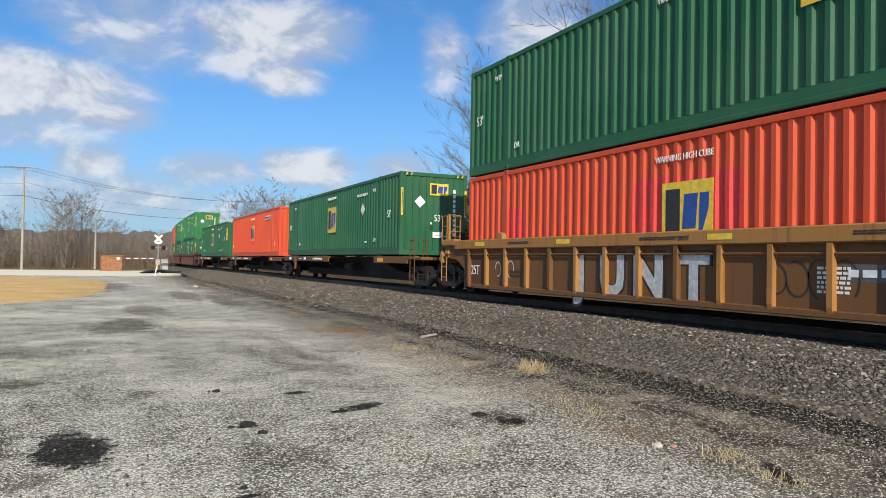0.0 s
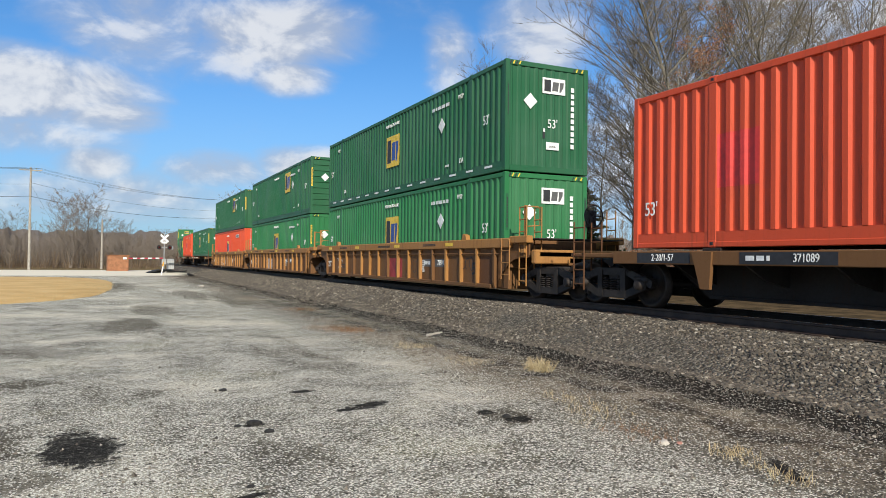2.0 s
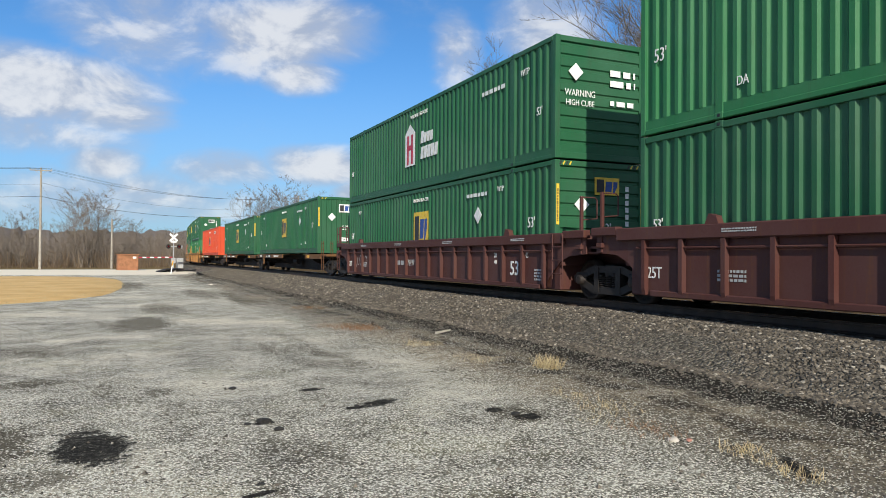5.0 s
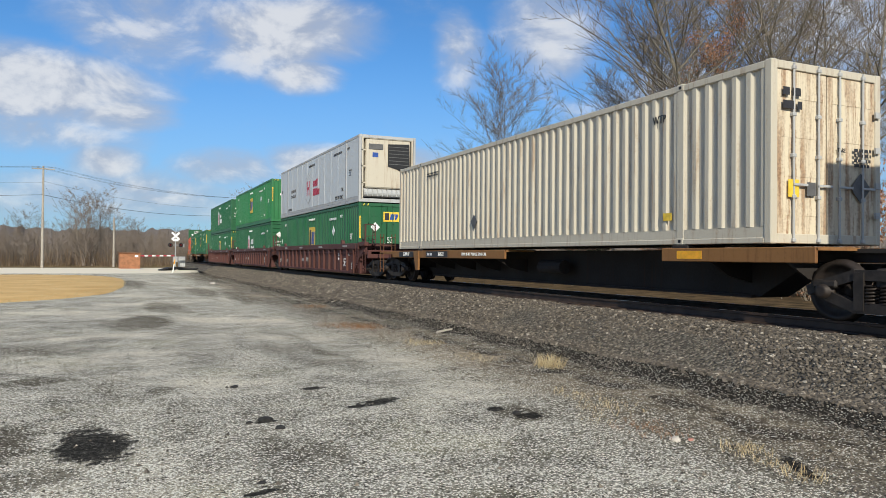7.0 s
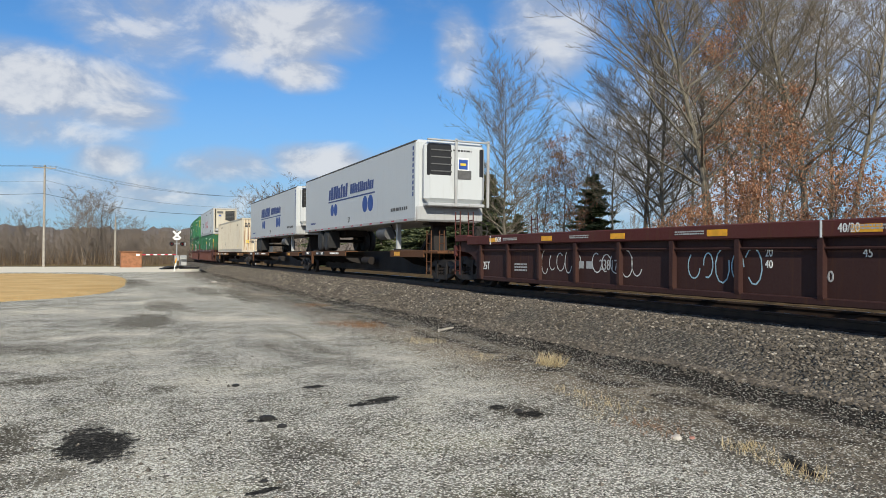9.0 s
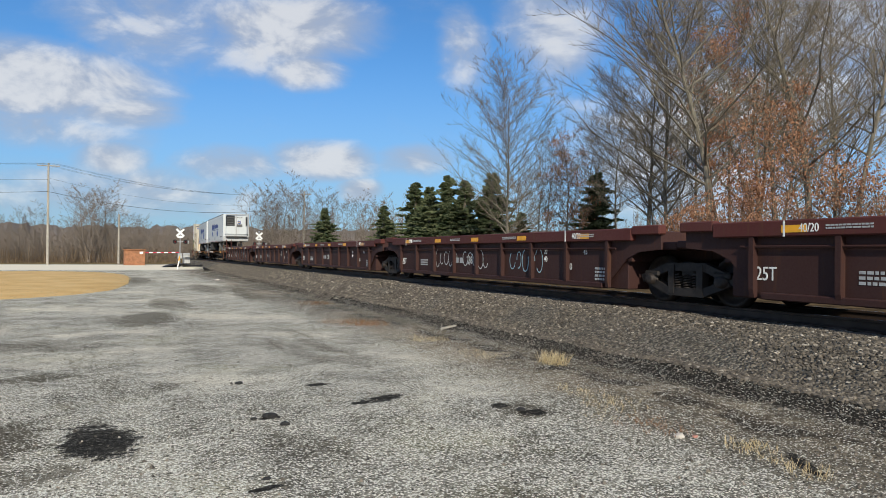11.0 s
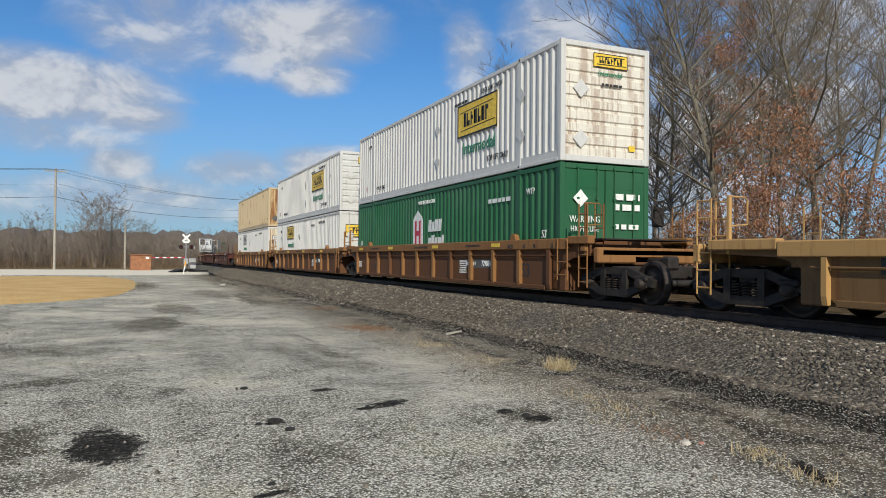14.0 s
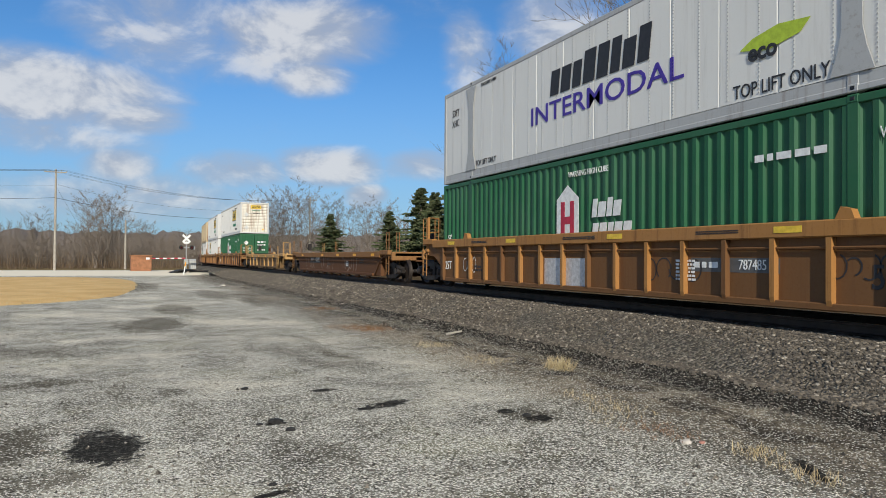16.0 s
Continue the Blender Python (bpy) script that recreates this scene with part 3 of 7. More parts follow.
    for i in range(200):
        d = -2 + 0.54 * i
        jig = pose(rng.uniform(-0.05, 0.05), 0, rng.uniform(-0.012, 0.008), 0, 0, rng.uniform(-1.2, 1.2))
        ob = part("tie", tie, wood, bedded, at=on_track(d) @ jig)
        if i < 90:
            for sx in (-0.755, 0.755):
                part("tie_plate", plate, RAIL_STEEL, ob, at=Matrix.Translation((sx, 0, 0)))
# ---------------------------------------------------------------- marks on things
LEFT = Matrix(((0, 0, -1, 0), (-1, 0, 0, 0), (0, 1, 0, 0), (0, 0, 0, 1)))     # reads on a side that faces -x
REAR = Matrix(((1, 0, 0, 0), (0, 0, -1, 0), (0, 1, 0, 0), (0, 0, 0, 1)))      # reads on an end that faces -y


def text_mesh(words, bold=0.0, shear=0.0):
    key = ("lettering", words, bold, shear)
    if key not in MESHES:
        cu = bpy.data.curves.new("lettering", "FONT")
        cu.body, cu.align_x, cu.align_y, cu.extrude, cu.offset, cu.shear, cu.resolution_u = words, "CENTER", "CENTER", 0.004, bold, shear, 3
        ob = bpy.data.objects.new("lettering", cu)
        MESHES[key] = bpy.data.meshes.new_from_object(ob)
        bpy.data.objects.remove(ob)
    return MESHES[key]


def write(words, mat, parent, m, size, wide=0.8, bold=0.0, shear=0.0, label=""):
    """Lettering, size metres high."""
    return part("lettering", text_mesh(words, bold, shear), mat, parent, label, m @ Matrix.Diagonal((size * 1.4 * wide, size * 1.4, 1, 1)))


def plate(parent, m, w, h, mat, name="sign", thick=0.006, label=""):
    me = shared(("plate", round(w, 3), round(h, 3), thick), lambda: Shape().box(-w / 2, w / 2, -h / 2, h / 2, 0, thick))
    return part(name, me, mat, parent, label, m)


def bars(parent, m, w, h, mat, rows=1, rng=None, name="marking_bar"):
    """Writing that cannot be read, as short bars."""
    rng = rng or random.Random(int(w * 100) + rows)
    s = Shape()
    rh = h / rows
    for r in range(rows):
        x = -w / 2
        while x < w / 2 - 0.02:
            b = min(rng.uniform(0.5, 1.6) * rh, w / 2 - x)
            z = h / 2 - (r + 0.5) * rh
            s.box(x, x + b, z - rh * 0.30, z + rh * 0.30, 0, 0.004)
            x += b + rh * 0.35
    return part(name, s, mat, parent, "", m)


def diamond(parent, m, size, mat, name="placard_holder"):
    me = shared(("placard_holder", size), lambda: Shape().box(-size / 2, size / 2, -size / 2, size / 2, 0, 0.012, 0.004))
    return part(name, me, mat, parent, "", m @ Matrix.Rotation(radians(45), 4, "Z"))


def emblem(parent, m, w, h, mats, name="company_sign"):
    """A company sign as plain shapes: a yellow field with a dark form and a blue form."""
    field = plate(parent, m, w, h, mats[0], name, 0.006, "yellow company sign with black and blue shapes")
    e = shared(("dark_shape", w, h), lambda: Shape().box(-0.42 * w, -0.13 * w, -0.36 * h, 0.38 * h, 0.006, 0.010))
    part("dark_shape", e, mats[1], field)
    p = shared(("blue_shape", w, h), lambda: Shape().prism([(-0.08 * w, -0.30 * h), (0.18 * w, -0.30 * h), (0.22 * w, 0.28 * h), (-0.04 * w, 0.28 * h)], 2, 0.006, 0.010))
    q = shared(("side_shape", w, h), lambda: Shape().prism([(0.24 * w, -0.34 * h), (0.31 * w, -0.34 * h), (0.42 * w, 0.02 * h), (0.43 * w, 0.28 * h), (0.26 * w, 0.28 * h)], 2, 0.006, 0.010))
    part("side_shape", q, mats[2], field)
    part("blue_shape", p, mats[2], field)
    return field


# ---------------------------------------------------------------- containers
LEN, WID, HGT = 16.154, 2.591, 2.896
HL, HW = LEN / 2, WID / 2
POST = HL - 1.98          # lifting posts, 40 ft apart


def corrugated(y0, y1, z0, z1, pitch=0.29, depth=0.04, share=(0.30, 0.13)):
    """A pressed side sheet on the plane x = 0, with its ribs inwards."""
    n = max(1, round((y1 - y0) / pitch))
    p = (y1 - y0) / n
    line = []
    for i in range(n):
        a = y0 + i * p
        line += [(0, a), (0, a + p * share[0]), (depth, a + p * (share[0] + share[1])), (depth, a + p * (1 - share[1]))]
    line.append((0, y1))
    v = [(x, y, z) for z in (z0, z1) for x, y in line]
    k = len(line)
    return Shape().add(v, [(i, i + 1, k + i + 1, k + i) for i in range(k - 1)])


def container_parts(kind):
    """The meshes that all containers of a kind share."""
    if ("container", kind) in MESHES:
        return MESHES["container", kind]
    out = {}
    stops = [-HL + 0.12, -POST - 0.08, -POST + 0.08, POST - 0.08, POST + 0.08, HL - 0.12]
    for a, b in ((0, 1), (2, 3), (4, 5)):
        if kind == "smooth":
            c = corrugated(stops[a], stops[b], 0.26, HGT - 0.13, 1.22, 0.012, (0.965, 0.012))
        else:
            c = corrugated(stops[a], stops[b], 0.26, HGT - 0.13)
        out["side", a] = c.mesh("side_panel")
    frame_ = Shape()
    for sx in (-1, 1):
        x0, x1 = sorted((sx * HW, sx * (HW - 0.10)))
        frame_.box(x0, x1, -HL + 0.14, HL - 0.14, HGT - 0.13, HGT - 0.012, 0.012)                      # top rail
        frame_.box(x0, x1, -HL + 0.14, HL - 0.14, 0.004, 0.10, 0.012)                                    # bottom rail
        xa, xb = sorted((sx * (HW - 0.012), sx * (HW - 0.06)))
        frame_.box(xa, xb, -HL + 0.1, HL - 0.1, 0.10, 0.27)
        for y in (-HL, HL - 0.14):
            frame_.box(*sorted((sx * HW, sx * (HW - 0.14))), y, y + 0.14, 0.0, HGT, 0.015)
        for y in (-POST, POST):
            frame_.box(*sorted((sx * (HW - 0.002), sx * (HW - 0.1))), y - 0.09, y + 0.09, 0.02, HGT - 0.01, 0.012)
    for y in (-HL + 0.002, HL - 0.122):
        frame_.box(-HW + 0.14, HW - 0.14, y, y + 0.12, HGT - 0.14, HGT - 0.01, 0.01)
        frame_.box(-HW + 0.14, HW - 0.14, y, y + 0.12, 0.006, 0.16, 0.01)
    out["frame"] = frame_.mesh("container_frame")
    one = Shape().box(-0.083, 0.083, -0.094, 0.094, -0.003, 0.124, 0.018)
    hole = Shape().box(-0.004, 0.004, -0.035, 0.035, 0.035, 0.09, 0.004)
    out["casting"], out["hole"] = one.mesh("corner_casting"), hole.mesh("casting_hole")
    out["roof"] = Shape().box(-HW + 0.05, HW - 0.05, -HL + 0.05, HL - 0.05, HGT - 0.04, HGT - 0.015).mesh("roof")
    out["floor"] = Shape().box(-HW + 0.05, HW - 0.05, -HL + 0.05, HL - 0.05, 0.05, 0.16).mesh("floor_panel")
    # ends on the plane y = 0, facing -y
    e = corrugated(-HW + 0.12, HW - 0.12, 0.15, HGT - 0.13, 0.25, 0.025)
    s = Shape().add([(y, x, z) for x, y, z in e.v], e.f)
    out["end_upright"] = s.mesh("end_panel")
    s, rows, line = Shape(), 9, []
    z0, z1 = 0.15, HGT - 0.13
    for i in range(rows):
        a, h = z0 + (z1 - z0) * i / rows, (z1 - z0) / rows
        line += [(0, a), (0, a + h * 0.62), (0.035, a + h * 0.72), (0.035, a + h * 0.9)]
    line.append((0, z1))
    k = len(line)
    s.add([(x, y, z) for x in (-HW + 0.12, HW - 0.12) for y, z in line], [(i, i + 1, k + i + 1, k + i) for i in range(k - 1)])
    out["end_level"] = s.mesh("end_panel")
    d = Shape()
    for sx in (-1, 1):
        a, b = sorted((sx * 0.015, sx * (HW - 0.12)))
        d.box(a, b, 0.0, 0.05, 0.14, HGT - 0.14, 0.01)
        for k in range(4):
            z = 0.45 + k * 0.62
            d.box(a + 0.1, b - 0.1, -0.006, 0.0, z, z + 0.12)
    out["doors"] = d.mesh("door_leaf")
    rod = Shape()
    rod.tube((0, -0.045, 0.03), (0, -0.045, HGT - 0.03), 0.019, 0.019, 8)
    for z in (0.06, 0.75, 1.4, 2.05, HGT - 0.10):
        rod.box(-0.04, 0.04, -0.07, 0.0, z - 0.03, z + 0.03, 0.008)
    rod.box(-0.02, 0.30, -0.075, -0.055, 0.92, 0.96, 0.006)
    out["rod"] = rod.mesh("lock_rod")
    MESHES["container", kind] = out
    return out


def container(label, colour, kind="ribbed", end="upright", trim=None, signs=None, seed=0, group="containers on the train", end_paint=None):
    """A 53-foot container; origin below its middle, near end towards -y."""
    P = container_parts(kind)
    trim = trim or colour
    end_paint = end_paint or colour
    c = thing("shipping_container", label, "shipping container", group)
    for sx, turn in ((-1, 0), (1, 180)):
        for k in (0, 2, 4):
            part("side_panel", P["side", k], colour, c, at=Matrix.Translation((sx * (HW - 0.012), 0, 0)) @ Matrix.Rotation(radians(turn), 4, "Z"))
    part("container_frame", P["frame"], trim, c)
    part("roof", P["roof"], colour, c)
    part("floor_panel", P["floor"], SOOT, c)
    for y in (-POST, POST):
        for sx in (-1, 1):
            for z in (0.0, HGT - 0.118):
                k = part("corner_casting", P["casting"], trim, c, at=Matrix.Translation((sx * (HW - 0.076), y, z)))
                if sx < 0:
                    part("casting_hole", P["hole"], BLACK, k, at=Matrix.Translation((-0.083, 0, 0)))
    part("end_panel", P["end_upright"], colour, c, at=Matrix.Translation((0, HL - 0.02, 0)) @ Matrix.Rotation(radians(180), 4, "Z"))
    if end == "doors":
        part("door_leaf", P["doors"], end_paint, c, at=Matrix.Translation((0, -HL + 0.03, 0)))
        for i, x in enumerate((-0.82, -0.25, 0.25, 0.82)):
            part("lock_rod", P["rod"], GREY if trim is not GREEN else GREEN, c, at=Matrix.Translation((x, -HL + 0.03, 0)))
    elif end != "none":
        part("end_panel", P["end_" + end], end_paint, c, at=Matrix.Translation((0, -HL + 0.02, 0)))
    if signs:
        signs(c, random.Random(seed))
    return c


def on_left(y, z, proud=0.004):
    return Matrix.Translation((-HW - proud + 0.006, y, z)) @ LEFT


def on_rear(x, z, proud=0.004):
    return Matrix.Translation((x, -HL - proud + 0.008, z)) @ REAR


def signs_green(ink=None, sign_at=(-0.05, 1.55), dashes=False, rear="upright", strip=MARK_YELLOW, fresh=True, rear_field=None):
    ink = ink or MARK_WHITE

    def put(c, rng):
        emblem(c, on_left(sign_at[0], sign_at[1]), 1.25, 1.12, (MARK_YELLOW, MARK_BLACK, MARK_BLUE if fresh else MARK_GREY))
        write("WARNING HIGH CUBE", ink, c, on_left(0.0, 2.50), 0.115)
        write("53'", ink, c, on_left(-HL + 1.05, 1.45), 0.26)
        write("53'", ink, c, on_left(HL - 0.55, 1.45), 0.26)
        write("WTP", ink, c, on_left(-POST + 0.62, 2.42), 0.14)
        write("WTP", ink, c, on_left(POST + 0.45, 2.42), 0.14)
        bars(c, on_left(-POST + 2.0, 2.36), 1.25, 0.17, ink, 1, rng)
        write("DA", ink, c, on_left(-POST + 0.55, 0.55), 0.16)
        write("DA", ink, c, on_left(POST - 0.5, 0.55), 0.16)
        bars(c, on_left(-POST + 1.5, 0.50), 0.28, 0.1, ink, 1, rng)
        diamond(c, on_left(-4.2, 1.78), 0.34, MARK_WHITE)
        if dashes:
            for i in range(14):
                plate(c, on_left(-HL + 0.9 + i * 1.1, 0.175), 0.42, 0.055, MARK_WHITE, "reflective_strip")
        emblem(c, on_rear(0.18, 2.32), 0.72, 0.42, (rear_field or (MARK_WHITE if not fresh else MARK_YELLOW), MARK_BLACK, MARK_GREY if rear_field else MARK_BLUE))
        write("53'", ink, c, on_rear(0.15, 1.30), 0.24)
        diamond(c, on_rear(-0.55, 1.86), 0.30, MARK_WHITE)
        plate(c, on_rear(0.15, 0.72), 0.40, 0.20, MARK_WHITE, "capacity_sign")
        write("24,000 lbs", MARK_BLACK, c, on_rear(0.15, 0.70, 0.011), 0.05)
        plate(c, on_rear(-0.12, 1.05), 0.07, 0.27, MARK_BLACK, "document_holder")
        plate(c, on_rear(-0.12, 1.13), 0.05, 0.09, MARK_WHITE, "document_sheet", 0.010)
        for k in range(10):
            plate(c, on_rear(0.78, 2.28 - k * 0.17), 0.10, 0.12, ink, "marking_bar")
        for x in (-HW + 0.07, HW - 0.07):
            plate(c, on_rear(x, 1.85), 0.075, 0.95, strip, "warning_strip", 0.012)
            bars(c, on_rear(x, 1.85, 0.014) @ Matrix.Rotation(radians(90), 4, "Z"), 0.8, 0.05, MARK_BLACK, 1, rng)
        for x in (-HW + 0.30, HW - 0.32):
            for k in range(4):
                plate(c, on_rear(x - 0.15 + k * 0.09, HGT - 0.075) @ Matrix.Rotation(radians(-30), 4, "Z"), 0.035, 0.10, MARK_YELLOW if k % 2 else MARK_BLACK, "hazard_stripe", 0.008)
    return put


def touch_up(c, first, last, z0, z1):
    """Fresh paint rolled over some ribs of the middle sheet."""
    a, b = -POST + 0.08, POST - 0.08
    n = round((b - a) / 0.29)
    p = (b - a) / n
    me = corrugated(a + first * p, a + last * p, z0, z1, p).mesh("repainted_patch")
    part("repainted_patch", me, REPAINT, c, "brighter red repainted patch", Matrix.Translation((-HW + 0.009, 0, 0)))


def signs_red(c, rng):
    emblem(c, on_left(-0.1, 1.52), 1.2, 1.05, (MARK_YELLOW, MARK_BLACK, MARK_BLUE))
    write("WARNING HIGH CUBE", MARK_WHITE, c, on_left(0.0, 2.48), 0.12)
    write("53'", MARK_WHITE, c, on_left(-HL + 1.15, 0.72), 0.26)
    write("53'", MARK_WHITE, c, on_left(HL - 0.5, 0.72), 0.26)
    plate(c, on_left(-4.85, 2.38), 1.5, 0.24, MARK_WHITE, "number_panel")
    bars(c, on_left(-4.85, 2.38, 0.012), 1.3, 0.17, MARK_BLACK, 1, rng)
    touch_up(c, 16, 25, 0.75, 2.15)
    touch_up(c, 38, 41, 1.0, 1.9)
    emblem(c, on_rear(0.28, 2.22), 0.95, 0.58, (MARK_YELLOW, MARK_BLACK, MARK_BLUE))
    write("53'", MARK_WHITE, c, on_rear(0.2, 1.38), 0.25)
    plate(c, on_rear(0.22, 0.66), 0.44, 0.26, MARK_WHITE, "capacity_sign")
    bars(c, on_rear(0.22, 0.66, 0.012), 0.36, 0.1, MARK_BLACK, 1, rng)
    plate(c, on_rear(-0.55, 1.78), 0.10, 1.5, MARK_WHITE, "number_panel")
    bars(c, on_rear(-0.55, 1.78, 0.012) @ Matrix.Rotation(radians(90), 4, "Z"), 1.4, 0.08, MARK_BLACK, 1, rng)


def signs_cream(c, rng):
    """Dark placard holders, lifting marks and worn black lettering."""
    for y in (-POST + 6.0,):
        diamond(c, on_left(y + 2.2, 0.75), 0.30, MARK_GREY)
    write("WTP", MARK_BLACK, c, on_left(-POST + 0.55, 2.35), 0.15)
    bars(c, on_left(POST - 1.0, 2.42), 0.9, 0.16, MARK_BLACK, 2, rng)
    plate(c, on_left(-POST + 0.32, 0.52), 0.22, 0.14, MARK_YELLOW, "warning_sticker")
    diamond(c, on_rear(0.78, 0.95), 0.36, MARK_GREY)


def signs_cream_doors(c, rng):
    signs_cream(c, rng)
    bars(c, on_rear(-0.86, 2.30, 0.03), 0.42, 0.42, MARK_BLACK, 2, rng)
    write("TARE", MARK_BLACK, c, on_rear(0.28, 1.55, 0.03), 0.07)
    bars(c, on_rear(0.80, 1.45, 0.03), 0.42, 0.34, MARK_BLACK, 4, rng)
    plate(c, on_rear(-0.82, 0.88, 0.02), 0.24, 0.28, MARK_YELLOW, "warning_sticker")
    plate(c, on_rear(-0.42, 0.88, 0.02), 0.20, 0.22, MARK_GREY, "document_holder")
    for z in (0.5, 1.0, 1.6, 2.2):
        plate(c, on_rear(HW - 0.14, z, 0.03), 0.12, 0.10, GREY, "hinge", 0.03)


def signs_tan(c, rng):
    diamond(c, on_left(0.9, 0.62), 0.32, MARK_GREY)
    write("WTP", MARK_BLACK, c, on_left(-POST + 0.4, 2.4), 0.13)
    write("53", MARK_BLACK, c, on_left(-HL + 0.45, 0.55), 0.2)
    plate(c, on_left(-POST + 0.32, 0.42), 0.2, 0.2, MARK_YELLOW, "warning_sticker")
    bars(c, on_left(POST - 0.7, 2.5), 0.7, 0.2, MARK_BLACK, 2, rng)
    bars(c, on_rear(-0.05, 2.52), 0.8, 0.16, MARK_BLACK, 1, rng)
    plate(c, on_rear(0.14, 2.70, 0.02), 0.40, 0.14, BLACK, "vent", 0.02)
    diamond(c, on_rear(-0.78, 0.62), 0.36, MARK_GREY)


def scroll_sign(c, m, w, h, rng, field=MARK_YELLOW):
    """A long company sign: yellow field, dark border and a row of dark shapes."""
    f = plate(c, m, w, h, field, "company_sign", 0.006, "company sign with a row of dark shapes" if field is WHITE else "yellow company sign with dark shapes")
    s = Shape()
    t = h * 0.05
    s.box(-w / 2, w / 2, h / 2 - t, h / 2, 0.006, 0.010).box(-w / 2, w / 2, -h / 2, -h / 2 + t, 0.006, 0.010)
    s.box(-w / 2, -w / 2 + t, -h / 2, h / 2, 0.006, 0.010).box(w / 2 - t, w / 2, -h / 2, h / 2, 0.006, 0.010)
    s.tube((-0.44 * w, 0.25 * h, 0.008), (0.40 * w, 0.30 * h, 0.008), 0.012, 0.012, 4).tube((-0.40 * w, -0.30 * h, 0.008), (0.44 * w, -0.25 * h, 0.008), 0.012, 0.012, 4)
    x = -0.33 * w
    while x < 0.30 * w:
        b = rng.uniform(0.05, 0.085) * w
        s.box(x, x + b * 0.42, -0.2 * h, 0.2 * h, 0.006, 0.010)
        s.box(x, x + b, rng.choice((-0.2, 0.08)) * h, rng.choice((-0.06, 0.2)) * h + 0.02, 0.006, 0.010)
        x += b * 1.3
    part("dark_shape", s, MARK_BLACK, f)
    return f


def signs_white(big=True, plate_at=0.5, field=MARK_YELLOW, rear_big=False):
    def put(c, rng):
        w, h = (2.6, 1.0) if big else (1.9, 0.8)
        z = 1.85 if big else 2.18
        scroll_sign(c, on_left(plate_at, z), w, h, rng, field)
        write("Intermodal", MARK_GREEN, c, on_left(plate_at - 0.1, z - h * 0.5 - 0.38), 0.36 if big else 0.30, 0.95, 0.01)
        write("TOP LIFT ONLY", MARK_BLACK, c, on_left(-POST + 1.2, 0.50), 0.16)
        write("TOP LIFT ONLY", MARK_BLACK, c, on_left(POST - 1.0, 0.50), 0.14)
        write("STACK LIMIT 3 HIGH", MARK_BLACK, c, on_left(-POST + 1.6, 2.50), 0.13)
        write("WTP", MARK_BLACK, c, on_left(POST + 0.4, 2.3), 0.14)
        bars(c, on_left(-POST + 3.6, 2.42), 0.9, 0.13, MARK_BLACK, 1, rng)
        for y in (2.9, -2.6):
            diamond(c, on_left(y + plate_at, 1.9), 0.30, WHITE)
            diamond(c, on_left(y + plate_at, 0.85), 0.30, WHITE)
        plate(c, on_left(HL - 1.15, 0.6), 0.08, 0.16, MARK_RED, "reflector")
        if rear_big:
            scroll_sign(c, on_rear(0.05, 1.95, 0.02), 2.1, 0.62, rng, field)
        else:
            scroll_sign(c, on_rear(0.1, 2.48, 0.02), 1.0, 0.34, rng, field)
            write("Intermodal", MARK_GREEN, c, on_rear(0.1, 2.16, 0.02), 0.12, 0.95, 0.01)
            bars(c, on_rear(0.15, 1.9, 0.02), 0.6, 0.10, MARK_BLACK, 1, rng)
        diamond(c, on_rear(-0.75, 1.75, 0.02), 0.32, WHITE)
        diamond(c, on_rear(-0.75, 0.55, 0.02), 0.32, WHITE)
        plate(c, on_rear(0.75, 0.4, 0.02), 0.18, 0.14, MARK_YELLOW, "warning_sticker")
    return put


def house_sign(c, m, size, frame_mat, bar_mat):
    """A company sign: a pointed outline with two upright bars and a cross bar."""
    w, h = size * 0.62, size
    f = Shape().prism([(-w / 2, -h * 0.5), (w / 2, -h * 0.5), (w / 2, h * 0.28), (0, h * 0.5), (-w / 2, h * 0.28)], 2, 0, 0.006)
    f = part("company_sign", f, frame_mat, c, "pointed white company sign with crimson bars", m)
    s = Shape().box(-w * 0.30, -w * 0.12, -h * 0.46, h * 0.24, 0.006, 0.010).box(w * 0.12, w * 0.30, -h * 0.46, h * 0.24, 0.006, 0.010).box(-w * 0.12, w * 0.12, -h * 0.12, h * 0.0, 0.006, 0.010)
    part("bar_shape", s, bar_mat, f)


def word_blocks(c, m, w, h, mat, rng, rows=2):
    """A company's name as a row of plain leaning blocks of its size and colour."""
    rh = h / rows
    for r in range(rows):
        ww = w * (0.72 if r == 0 and rows > 1 else 1.0)
        x, z = -w / 2, h / 2 - (r + 1) * rh + rh * 0.12
        while x < -w / 2 + ww - rh * 0.3:
            b, t = rng.uniform(0.30, 0.50) * rh, rh * rng.choice((0.76, 0.76, 0.62))
            s = Shape().prism([(x, z), (x + b, z), (x + b + t * 0.14, z + t), (x + t * 0.14, z + t)], 2, 0, 0.005)
            part("word_block", s, mat, c, "", m)
            x += b + rh * 0.09


